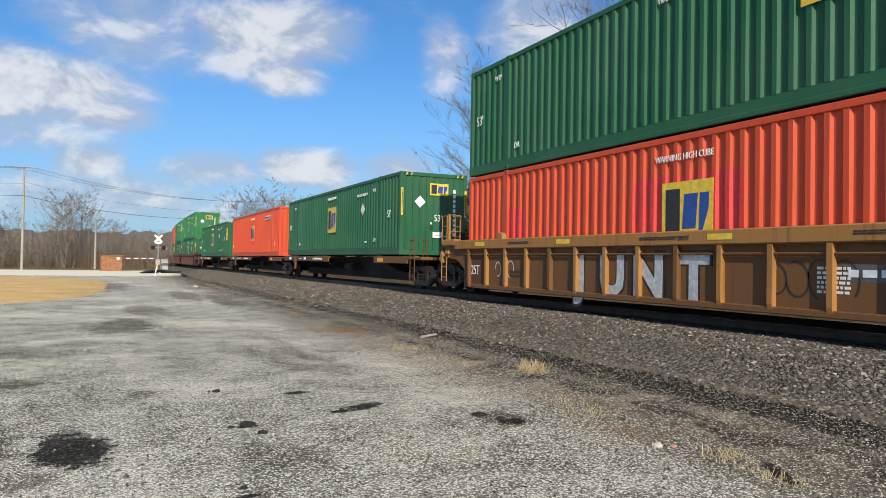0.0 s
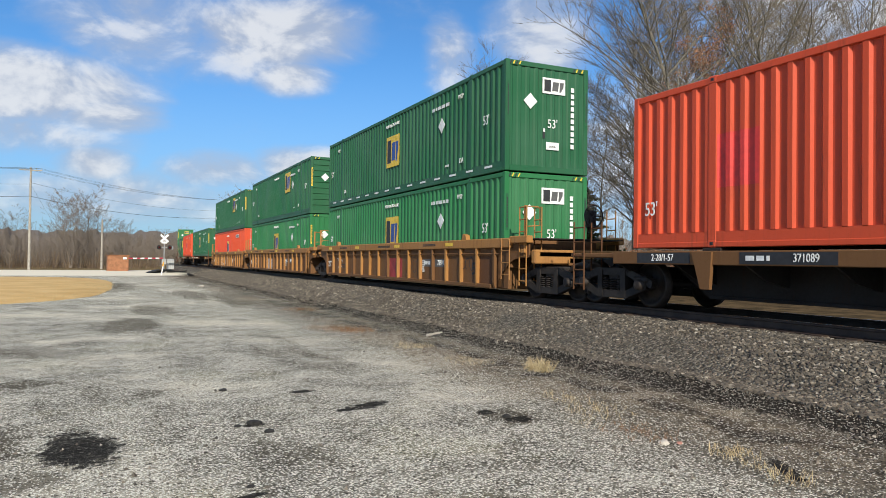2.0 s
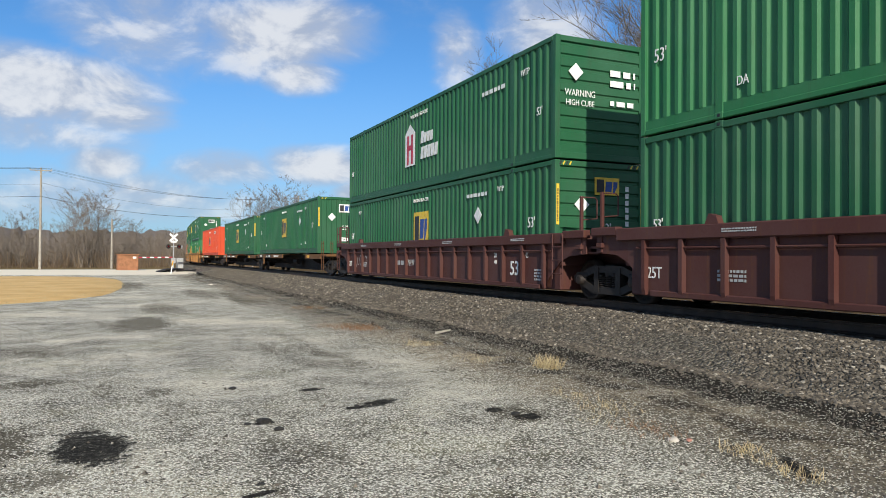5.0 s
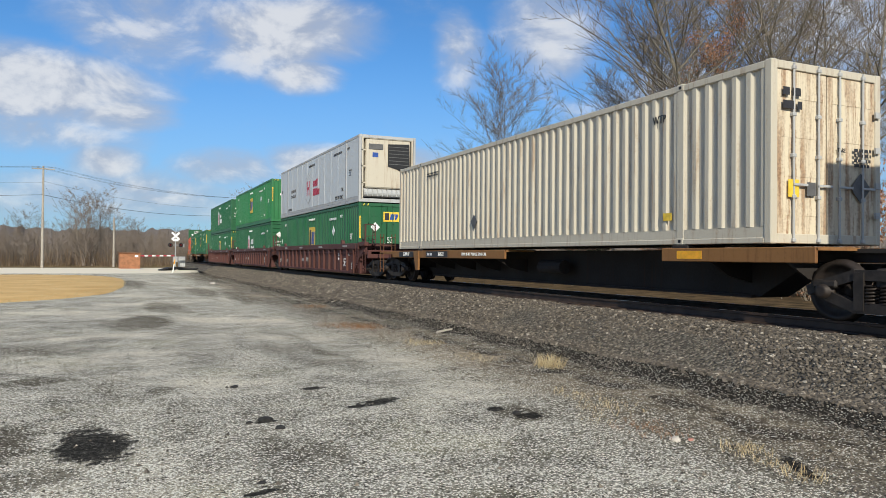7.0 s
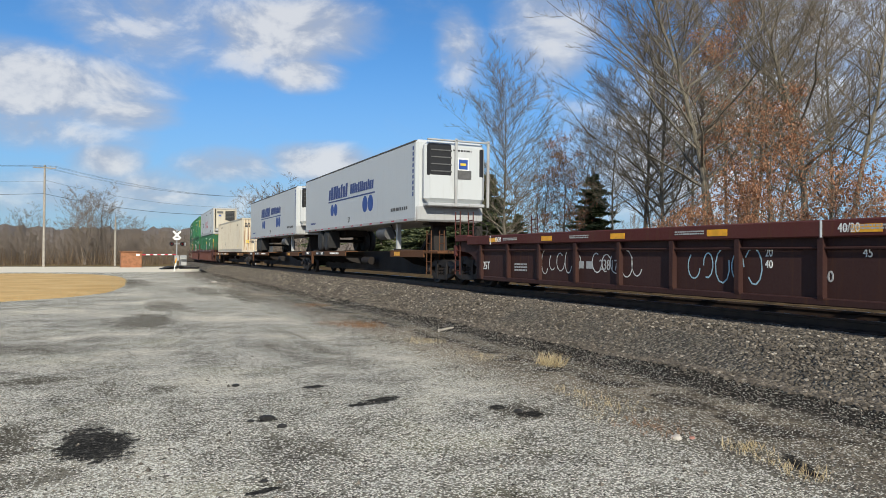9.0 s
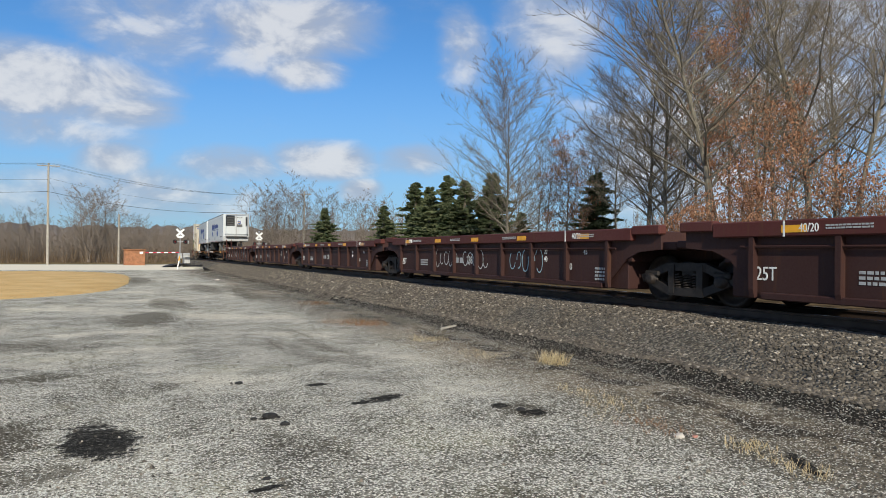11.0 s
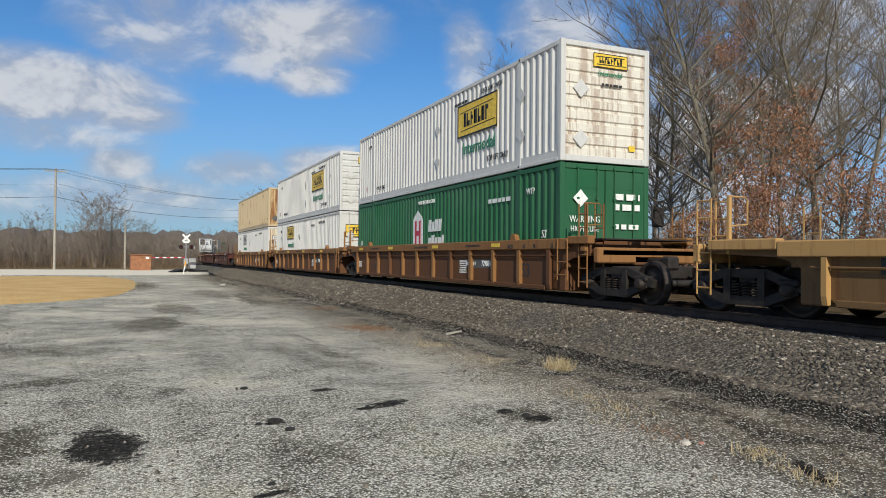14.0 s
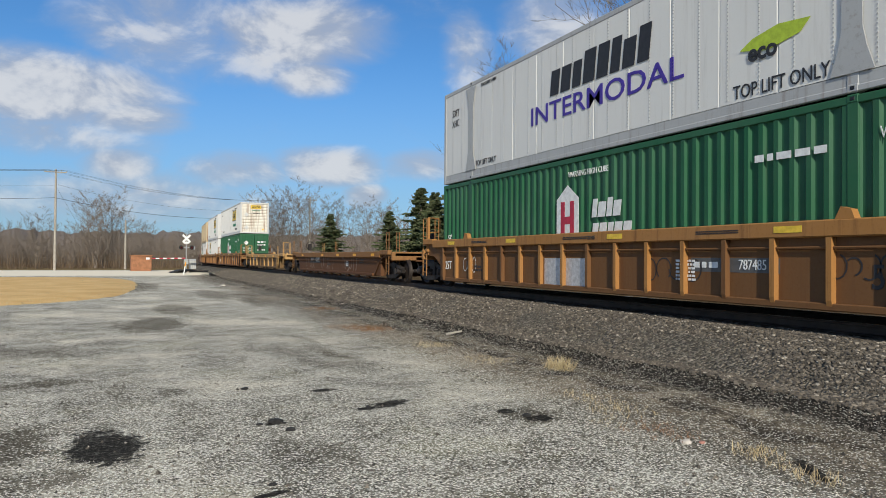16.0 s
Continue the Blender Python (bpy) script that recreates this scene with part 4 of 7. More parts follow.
def signs_hub_green(c, rng):
    house_sign(c, on_left(0.97, 1.55), 1.45, MARK_WHITE, MARK_RED)
    word_blocks(c, on_left(-0.72, 1.42), 1.5, 1.05, MARK_WHITE, rng)
    write("WARNING HIGH CUBE", MARK_WHITE, c, on_left(0.2, 2.5), 0.13)
    bars(c, on_left(-5.05, 2.20), 1.3, 0.19, MARK_WHITE, 1, rng)
    write("WTP", MARK_WHITE, c, on_left(-POST - 0.6, 2.30), 0.17)
    write("53'", MARK_WHITE, c, on_left(HL - 0.5, 1.2), 0.2)
    write("53'", MARK_WHITE, c, on_left(-HL + 0.7, 1.2), 0.2)
    diamond(c, on_rear(-0.75, 2.05, 0.03), 0.30, MARK_WHITE)
    write("WARNING", MARK_WHITE, c, on_rear(-0.62, 1.55, 0.03), 0.16)
    write("HIGH CUBE", MARK_WHITE, c, on_rear(-0.62, 1.32, 0.03), 0.14)
    bars(c, on_rear(0.62, 2.0, 0.03), 0.75, 0.5, MARK_WHITE, 2, rng)
    bars(c, on_rear(0.62, 1.4, 0.03), 0.75, 0.2, MARK_WHITE, 1, rng)


def signs_white_reefer(c, rng):
    s = Shape().prism([(-0.5, -0.55), (0, -0.85), (0.5, -0.55), (0.5, 0.55), (0, 0.85), (-0.5, 0.55)], 2, 0, 0.004)
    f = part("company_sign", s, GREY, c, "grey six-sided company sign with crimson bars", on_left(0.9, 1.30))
    part("field", Shape().prism([(-0.45, -0.52), (0, -0.79), (0.45, -0.52), (0.45, 0.52), (0, 0.79), (-0.45, 0.52)], 2, 0.004, 0.007), TRAILER, f)
    part("bar_shape", Shape().box(-0.3, -0.14, -0.4, 0.4, 0.007, 0.011).box(0.14, 0.3, -0.4, 0.4, 0.007, 0.011).box(-0.14, 0.14, -0.07, 0.07, 0.007, 0.011), MARK_RED, f)
    word_blocks(c, on_left(-0.85, 1.25), 1.5, 0.95, MARK_RED, rng)
    write("TEMPERATURE", MARK_GREY, c, on_left(4.5, 1.42), 0.17)
    write("CONTROLLED", MARK_GREY, c, on_left(4.5, 1.12), 0.17)
    write("WARNING HIGH CUBE", MARK_BLACK, c, on_left(0.2, 2.45), 0.11)
    write("TOP LIFT ONLY", MARK_BLACK, c, on_left(-POST + 1.05, 0.38), 0.17)
    write("TOP LIFT ONLY", MARK_BLACK, c, on_left(POST - 0.7, 0.38), 0.12)
    write("DA", MARK_BLACK, c, on_left(-POST + 0.5, 0.72), 0.17)
    bars(c, on_left(-POST + 1.3, 2.45), 1.4, 0.17, MARK_BLACK, 1, rng)
    write("WTP", MARK_BLACK, c, on_left(-POST - 0.4, 2.45), 0.14)
    write("53'", MARK_BLACK, c, on_left(-6.8, 1.35), 0.28)
    write("53'", MARK_BLACK, c, on_left(HL - 0.5, 1.6), 0.2)
    for i in range(15):
        plate(c, on_left(-HL + 0.8 + i * 1.05, 0.17), 0.5, 0.05, GREY, "reflective_strip")


def signs_prime(c, rng):
    word_blocks(c, on_left(-0.1, 1.92), 3.7, 0.95, MARK_BLACK, rng, 1)
    write("INTERMODAL", MARK_VIOLET, c, on_left(-0.05, 1.18), 0.46, 1.36, 0.006)
    s = Shape().prism([(-0.66, -0.02), (-0.1, -0.14), (0.5, -0.02), (0.68, 0.16), (0.1, 0.22), (-0.4, 0.12)], 2, 0, 0.005)
    part("leaf_sign", s, MARK_LIME, c, "lime green leaf-shaped sign", on_left(-4.75, 1.12))
    write("eco", MARK_BLACK, c, on_left(-4.55, 1.0, 0.011), 0.28, 1.0, 0.03)
    write("TOP LIFT ONLY", MARK_BLACK, c, on_left(-4.85, 0.42), 0.23)
    write("TOP LIFT ONLY", MARK_BLACK, c, on_left(POST - 0.95, 0.42), 0.16)
    write("53FT", MARK_BLACK, c, on_left(POST + 1.1, 2.15), 0.22)
    write("XHC", MARK_BLACK, c, on_left(POST + 1.1, 1.83), 0.22)
    write("STACK LIMIT 3 HIGH", MARK_BLACK, c, on_left(POST - 1.1, 2.66), 0.09)
    for y in (-POST, POST):
        s = Shape().prism([(-0.34, 0.27), (-0.22, 0.62), (-0.16, 0.9), (-0.16, 2.1), (-0.24, 2.5), (-0.34, 2.72), (0.34, 2.72), (0.24, 2.5), (0.16, 2.1), (0.16, 0.9), (0.22, 0.62), (0.34, 0.27)], 2, 0, 0.012)
        part("lifting_post", s, GREY, c, "grey riveted lifting post", Matrix.Translation((-HW - 0.004, y, 0)) @ LEFT)
    rivet = Shape()
    for i in range(24):
        y = -HL + 0.3 + i * 0.66
        for k in range(38):
            z = 0.35 + k * 0.065
            rivet.box(-HW - 0.002, -HW + 0.012, y - 0.009, y + 0.009, z - 0.009, z + 0.009)
    part("rivet_row", rivet, GREY, c)["kind"] = "stuff"


def reefer_unit(c, deep=False):
    """The refrigeration machine on the near end of a cold container, within its frame."""
    h = HGT
    s = Shape().box(-0.98, 1.08, -HL + 0.06, -HL + 0.5, 0.62, h - 0.10, 0.05)
    part("machine_casing", s, CREAM, c, "cream refrigeration machine casing")
    curve = [(0.02, h - 0.36), (1.0, h - 0.30), (1.03, 1.12), (0.92, 1.20), (0.72, 1.34), (0.45, 1.47), (0.02, 1.58)]
    part("grille", Shape().prism(curve, 1, -HL + 0.015, -HL + 0.10), BLACK, c, "black curved intake grille")
    for k in range(6):
        part("louvre", Shape().box(0.06, 0.97, -HL + 0.005, -HL + 0.02, 1.66 + k * 0.15, 1.69 + k * 0.15, 0.004), MARK_GREY, c)
    part("roof_fairing", Shape().prism([(-1.1, h - 0.16), (1.15, h - 0.16), (1.0, h - 0.02), (-0.95, h - 0.02)], 1, -HL + 0.02, -HL + 0.5), CREAM, c, "cream rounded top fairing")
    part("control_box", Shape().box(-0.85, -0.20, -HL + 0.03, -HL + 0.07, 2.28, 2.52, 0.01), MARK_GREY, c)
    plate(c, Matrix.Translation((-0.55, -HL + 0.055, 2.05)) @ REAR, 0.26, 0.2, MARK_BLUE, "maker_plate")
    part("fuel_tank", Shape().tube((-1.05, -HL + 0.25, 0.42), (1.05, -HL + 0.25, 0.42), 0.19, 0.19, 16), GREY, c, "grey ribbed fuel tank")
    for k in range(9):
        part("tank_rib", Shape().box(-0.9 + k * 0.22, -0.86 + k * 0.22, -HL + 0.03, -HL + 0.2, 0.26, 0.58, 0.01), GREY, c)
    for x in (-1.15, 1.15):
        part("end_post", Shape().box(x - 0.05, x + 0.05, -HL, -HL + 0.1, 0.1, h - 0.1, 0.01), CREAM, c)
    for z in (0.8, 1.5, 2.2):
        part("rung", Shape().box(-1.22, -1.0, -HL, -HL + 0.05, z, z + 0.06, 0.01), CREAM, c)


# ---------------------------------------------------------------- railway cars
def truck_meshes():
    if "truck" in MESHES:
        return MESHES["truck"]
    W = 0.89
    out = {}
    fr = Shape()
    # side frame as a ring of bars round the spring window
    for i, (a, b) in enumerate((((-1.15, 0.47), (-0.45, 0.70)), ((-0.45, 0.70), (0.45, 0.70)), ((0.45, 0.70), (1.15, 0.47)), ((-1.0, 0.44), (-0.42, 0.24)), ((-0.42, 0.24), (0.42, 0.24)),
                 ((0.42, 0.24), (1.0, 0.44)), ((-0.36, 0.24), (-0.36, 0.70)), ((0.36, 0.24), (0.36, 0.70)))):
        d = Vector((0, b[0] - a[0], b[1] - a[1])).normalized()
        n = Vector((0, -d.z, d.y)) * 0.075
        pa, pb = Vector((0, *a)) - d * 0.04, Vector((0, *b)) + d * 0.04
        v = [(x, p.y + sg * n.y, p.z + sg * n.z) for x in (-0.06 - 0.004 * i, 0.06 + 0.004 * i) for p in (pa, pb) for sg in (-1, 1)]
        fr.add(v, [(0, 1, 3, 2), (4, 6, 7, 5), (0, 4, 5, 1), (2, 3, 7, 6), (0, 2, 6, 4), (1, 5, 7, 3)])
    for y in (-W, W):
        fr.box(-0.105, 0.105, y - 0.2, y + 0.2, 0.50, 0.62, 0.03)
    out["frame"] = fr.mesh("side_frame")
    pts = [(0.075 * math.cos(k * 0.8), 0.075 * math.sin(k * 0.8), 0.29 + 0.27 * k / 44) for k in range(45)]
    out["spring"] = Shape().path(pts, [0.018] * 45, 5).mesh("spring", True)
    out["wheel"] = Shape().lathe([(-0.07, 0.10), (-0.07, 0.16), (-0.015, 0.22), (-0.01, 0.36), (-0.065, 0.375), (-0.065, 0.445), (0.045, 0.455), (0.065, 0.475), (0.07, 0.37), (0.02, 0.36),
                                  (0.02, 0.2), (0.06, 0.14)], 0, 0, 0, 32).mesh("wheel", True)
    out["axle"] = Shape().tube((-1.0, 0, 0), (1.0, 0, 0), 0.08, 0.08, 12).mesh("axle", True)
    out["cap"] = Shape().lathe([(-0.10, 0.06), (-0.09, 0.10), (0.02, 0.115), (0.03, 0.135), (0.06, 0.135)], 0, 0, 0, 16).mesh("bearing_cap", True)
    out["bolster"] = Shape().box(-1.02, 1.02, -0.17, 0.17, 0.52, 0.80, 0.03).mesh("bolster")
    MESHES["truck"] = out
    return out


def add_truck(car, y):
    M = truck_meshes()
    b = part("truck", M["bolster"], STEEL_DARK, car, "sooty cast steel wheel truck", Matrix.Translation((0, y, 0)))
    for x in (-1.0, 1.0):
        part("side_frame", M["frame"], STEEL_DARK, b, at=Matrix.Translation((x, 0, 0)))
        for sy in (-0.22, 0.0, 0.22):
            part("spring", M["spring"], WHEEL, b, at=Matrix.Translation((x, sy, 0)))
    for w in (-0.89, 0.89):
        part("axle", M["axle"], STEEL_DARK, b, at=Matrix.Translation((0, w, 0.455)))
        for x, turn in ((-0.755, 0), (0.755, 180)):
            part("wheel", M["wheel"], WHEEL, b, at=Matrix.Translation((x, w, 0.455)) @ Matrix.Rotation(radians(turn), 4, "Z"))
        part("bearing_cap", M["cap"], WHEEL, b, at=Matrix.Translation((-1.08, w, 0.455)))
    return b


def ladder(car, x, y, z0, z1, mat, wide=0.42):
    s = Shape()
    for d in (0, wide):
        s.tube((x, y + d, z0), (x, y + d, z1), 0.017, 0.017, 6)
    k = z0 + 0.12
    while k < z1:
        s.tube((x, y, k), (x, y + wide, k), 0.015, 0.015, 6)
        k += 0.3
    part("ladder", s, mat, car)


def hand_brake(car, x, y, z):
    s = Shape()
    n = 20
    s.path([(x + 0.27 * math.cos(2 * math.pi * i / n), y, z + 0.27 * math.sin(2 * math.pi * i / n)) for i in range(n + 1)], [0.02] * (n + 1), 5)
    for i in range(5):
        a = 2 * math.pi * i / 5
        s.tube((x, y + 0.03, z), (x + 0.27 * math.cos(a), y, z + 0.27 * math.sin(a)), 0.014, 0.014, 5)
    wheel = part("brake_wheel", s, STEEL_DARK, car, "dark spoked hand brake wheel")
    part("brake_gear", Shape().box(x - 0.12, x + 0.12, y + 0.03, y + 0.2, z - 0.3, z + 0.14, 0.03), STEEL_DARK, wheel)


def coupler(car, y, sign):
    s = Shape().box(-0.09, 0.09, *sorted((y, y + sign * 0.75)), 0.78, 0.98, 0.03)
    s.box(-0.16, 0.14, *sorted((y + sign * 0.7, y + sign * 0.98)), 0.72, 1.02, 0.05)
    part("coupler", s, STEEL_DARK, car)
    pts = [(-0.3, y, 0.85), (-0.32, y + sign * 0.3, 0.55), (-0.25, y + sign * 0.6, 0.45), (-0.12, y + sign * 0.9, 0.6)]
    part("air_hose", Shape().path(pts, [0.025] * 4, 6), BLACK, car)


def well_car(label, body, rib, half, top, bottom, ribs, link=(1.35, 1.35), trucks=(), ends=(False, False), guides=True, heavy=False, deck=1.02, amber=None, inner=None, decor=None):
    """One unit of a well car: two deep sides with ribs, a floor of cross beams, and a platform over the truck at each end.
    link: how far the platforms reach past the well; trucks: where it carries trucks; ends: couplers behind and ahead."""
    inner = inner or body
    car = thing("well_car", label, "rail car", "cars of the train")
    out, wall = 1.47, 1.36
    for sx in (-1, 1):
        q = sorted
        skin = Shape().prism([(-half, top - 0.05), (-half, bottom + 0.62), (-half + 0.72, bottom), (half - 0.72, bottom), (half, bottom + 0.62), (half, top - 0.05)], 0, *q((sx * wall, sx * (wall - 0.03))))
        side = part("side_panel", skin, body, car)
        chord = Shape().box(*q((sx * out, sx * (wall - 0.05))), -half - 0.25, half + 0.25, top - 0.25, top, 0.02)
        part("top_chord", chord, rib, car, "worn top chord above the side panel")
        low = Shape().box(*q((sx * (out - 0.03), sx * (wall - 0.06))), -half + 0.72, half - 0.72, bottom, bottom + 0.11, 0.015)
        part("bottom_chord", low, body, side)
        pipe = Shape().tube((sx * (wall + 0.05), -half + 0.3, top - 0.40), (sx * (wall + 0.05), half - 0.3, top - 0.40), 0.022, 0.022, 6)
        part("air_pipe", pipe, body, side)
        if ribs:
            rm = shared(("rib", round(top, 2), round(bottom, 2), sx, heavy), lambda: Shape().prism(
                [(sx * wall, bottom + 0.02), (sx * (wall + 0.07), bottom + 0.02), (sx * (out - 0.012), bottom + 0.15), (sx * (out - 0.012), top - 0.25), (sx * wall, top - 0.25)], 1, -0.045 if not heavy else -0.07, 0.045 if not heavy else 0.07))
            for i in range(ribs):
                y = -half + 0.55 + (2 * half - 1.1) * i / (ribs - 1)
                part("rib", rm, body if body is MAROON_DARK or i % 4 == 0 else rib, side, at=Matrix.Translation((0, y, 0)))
        else:
            for i in range(9):
                y = -half + 1.5 + (2 * half - 3.0) * i / 8
                part("foot", Shape().box(*q((sx * (wall + 0.04), sx * (wall - 0.06))), y - 0.22, y + 0.22, bottom - 0.10, bottom + 0.02, 0.02), body, side)
        if guides:
            for y in (-POST * half / 8.35, POST * half / 8.35):
                g = Shape().prism([(y - 0.16, top - 0.02), (y - 0.10, top + 0.13), (y + 0.06, top + 0.17), (y + 0.16, top - 0.02)], 0, *q((sx * (out - 0.01), sx * (wall - 0.03))))
                part("container_guide", g, rib, car)
        if amber:
            for y in amber:
                part("reflector", Shape().box(*q((sx * (out + 0.006), sx * (out - 0.01))), y - 0.22, y + 0.22, top - 0.19, top - 0.08), MARK_ORANGE, car, "amber reflective strip")
    k = -half + 1.0
    beam = shared(("floor_beam", round(bottom, 2)), lambda: Shape().box(-wall, wall, -0.12, 0.12, bottom - 0.01, bottom + 0.10))
    while k < half - 0.8:
        part("floor_beam", beam, inner, car, at=Matrix.Translation((0, k, 0)))
        k += 1.6
    part("floor_plate", Shape().box(-0.35, 0.35, -half + 0.7, half - 0.7, bottom + 0.0, bottom + 0.06), inner, car)
    for sg, reach in ((-1, link[0]), (1, link[1])):
        y0, y1 = sorted((sg * half, sg * (half + reach)))
        plat = Shape().box(-1.28, 1.28, y0, y1, deck, deck + 0.14, 0.02).box(-0.42, 0.42, y0, y1, 0.82, deck, 0.02)
        plat.box(-1.33, 1.33, *sorted((sg * (half - 0.02), sg * (half + 0.12))), bottom + 0.55, top - 0.04, 0.02).box(-1.30, 1.30, *sorted((sg * (half - 0.03), sg * (half - 0.75))), bottom + 0.0, bottom + 0.62, 0.02)
        part("end_platform", plat, body, car)
        for sx in (-1, 1):
            w = Shape().prism([(sg * half, bottom + 0.62), (sg * half, top - 0.05), (sg * (half + reach * 0.75), top - 0.05), (sg * (half + reach * 0.75), deck), (sg * (half + 0.35), deck - 0.05)], 0,
                              *sorted((sx * wall, sx * (wall - 0.04))))
            part("end_gusset", w, body, car)
            c = Shape().box(*sorted((sx * (out - 0.005), sx * (wall - 0.08))), *sorted((sg * (half + 0.25), sg * (half + reach * 0.8))), top - 0.14, top + 0.04, 0.02)
            part("end_cap", c, rib, car)
    if guides:
        for sg, reach in ((-1, link[0]), (1, link[1])):
            y = sg * (half + reach * 0.62)
            post = part("grab_post", Shape().box(-1.385, -1.315, y - 0.035, y + 0.035, deck, top + 0.78, 0.01).box(-1.44, -1.26, y - 0.09, y + 0.09, deck + 0.1, deck + 0.2, 0.01), rib, car, "painted steel grab post")
            loop = [(-1.35, y, top + 0.68), (-1.35, y - sg * 0.03, top + 0.76), (-1.0, y, top + 0.76), (-0.94, y, top + 0.70), (-0.94, y, top + 0.30), (-1.3, y, top + 0.27)]
            part("grab_iron", Shape().path(loop, [0.017] * len(loop), 6), rib, post)
            if sg < 0:
                ladder(car, -1.49, -half - 0.32, 0.46, top - 0.02, rib, 0.40)
            part("walkway_grate", Shape().box(-1.25, 1.25, *sorted((sg * (half + 0.3), sg * (half + reach * 0.95))), top - 0.05, top - 0.02, 0.005), SOOT, car)
    for y in trucks:
        add_truck(car, y)
    for flag, sg, reach in ((ends[0], -1, link[0]), (ends[1], 1, link[1])):
        if flag:
            y = sg * (half + reach)
            coupler(car, y - sg * 0.2, sg)
            for x in (-1.38, -0.95):
                ladder(car, x, y - sg * 0.42, 0.32, top + 0.75, rib, 0.32)
            ladder(car, 1.3, y - sg * 0.42, 0.42, top + 0.75, rib, 0.36)
            part("end_sill", Shape().box(-1.4, 1.4, *sorted((y, y - sg * 0.18)), 0.86, 1.2, 0.03), rib, car)
            if sg < 0:
                hand_brake(car, 0.25, y - 0.05, top + 0.55)
    if decor:
        decor(car, half, top, bottom)
    return car


def on_panel(y, z, proud=0.006):
    return Matrix.Translation((-1.36 - proud + 0.004, y, z)) @ LEFT


def on_chord(y, z):
    return Matrix.Translation((-1.473, y, z)) @ LEFT


def spray(car, y, z, w, h, mat, seed, strokes=5):
    """Graffiti as loops of paint: thick rounded strokes, not lettered."""
    rng = random.Random(seed)
    s = Shape()
    for k in range(strokes):
        cx = -w / 2 + w * (k + 0.5) / strokes
        a0, turn = rng.uniform(0, 6.3), rng.choice((-1, 1)) * rng.uniform(3.2, 5.5)
        rx, rz = w / strokes * rng.uniform(0.35, 0.6), h * rng.uniform(0.3, 0.5)
        pts = [(cx + rx * math.cos(a0 + turn * i / 9) + 0.3 * rx * i / 9, rz * math.sin(a0 + turn * i / 9)) for i in range(10)]
        for (xa, za), (xb, zb) in zip(pts, pts[1:]):
            d = Vector((xb - xa, zb - za))
            n = Vector((-d.y, d.x)).normalized() * 0.013
            s.add([(xa + n.x, za + n.y, 0.004), (xa - n.x, za - n.y, 0.004), (xb - n.x, zb - n.y, 0.004), (xb + n.x, zb + n.y, 0.004)], [(0, 1, 2, 3)])
    part("graffiti", s, mat, car, "sprayed graffiti loops", on_panel(y, z))["kind"] = "stuff"


def decor_buff(number, word="", patches=(), soot=True, tag=0):
    def put(car, half, top, bottom):
        rng = random.Random(tag)
        mid = (top + bottom) / 2 - 0.12
        if soot:
            for y, m in ((half - 0.75, BROWN_DARK), (-half + 1.0, BROWN_DARK)):
                plate(car, on_panel(y, mid - 0.05, 0.002), 1.1, top - bottom - 0.45, m, "primer_patch", 0.003)
        write("125T", MARK_WHITE, car, on_panel(half - 0.75, mid - 0.05, 0.008), 0.26)
        write("53", MARK_BLACK, car, on_panel(-half + 1.72, mid - 0.05, 0.008), 0.34, 0.9, 0.01)
        plate(car, on_panel(-4.0, mid + 0.1, 0.003), 1.9, 0.24, MARK_GREY, "number_panel", 0.003)
        write(number, MARK_WHITE, car, on_panel(-4.42, mid + 0.1, 0.010), 0.17)
        bars(car, on_panel(-3.45, mid + 0.1, 0.009), 0.62, 0.17, MARK_WHITE, 1, rng)
        write(number, MARK_BLACK, car, on_chord(-0.2, top - 0.13), 0.085)
        for y in (half * 0.62, -half * 0.45, half * 0.05):
            bars(car, on_chord(y, top - 0.12), 0.95, 0.07, MARK_BLACK, 2, rng)
        for y in (-half * 0.62, half * 0.85, -half * 0.12, half * 0.4):
            plate(car, on_chord(y, top - 0.12), 0.5, 0.10, MARK_YELLOW, "reflective_strip", 0.004)
        bars(car, on_panel(-half * 0.35, mid, 0.008), 0.5, 0.4, MARK_WHITE, 6, rng)
        bars(car, on_panel(half - 2.9, mid - 0.1, 0.008), 0.5, 0.2, MARK_BLACK, 2, rng)
        if not soot and not tag:
            for y, n in ((-6.0, "40/20"), (-6.7, "45"), (-7.2, "48"), (-8.0, "53")):
                write(n, MARK_BLACK, car, on_chord(y, top - 0.17), 0.11)
        if word:
            for i, ch in enumerate(word):
                y = (2.82, 1.81, 0.78, -0.35)[i]
                write(ch, MARK_BLACK, car, on_panel(y, 0.66, 0.010), 0.80, 1.02, 0.075)
                write(ch, SPRAY_SILVER, car, on_panel(y, 0.66, 0.014), 0.76, 1.0, 0.05)
        for y, w, h, m in patches:
            plate(car, on_panel(y, mid - 0.15, 0.003), w, h, m, "graffiti_patch", 0.003, "sprayed patch of paint")
        if tag:
            spray(car, -half * 0.3, mid, 1.5, 0.6, SPRAY_BLACK, tag, 4)
            spray(car, half * 0.72, mid, 0.9, 0.5, SPRAY_WHITE, tag + 1, 3)
            spray(car, -half * 0.75, mid + 0.1, 1.0, 0.4, SPRAY_BLACK, tag + 2, 4)
    return put


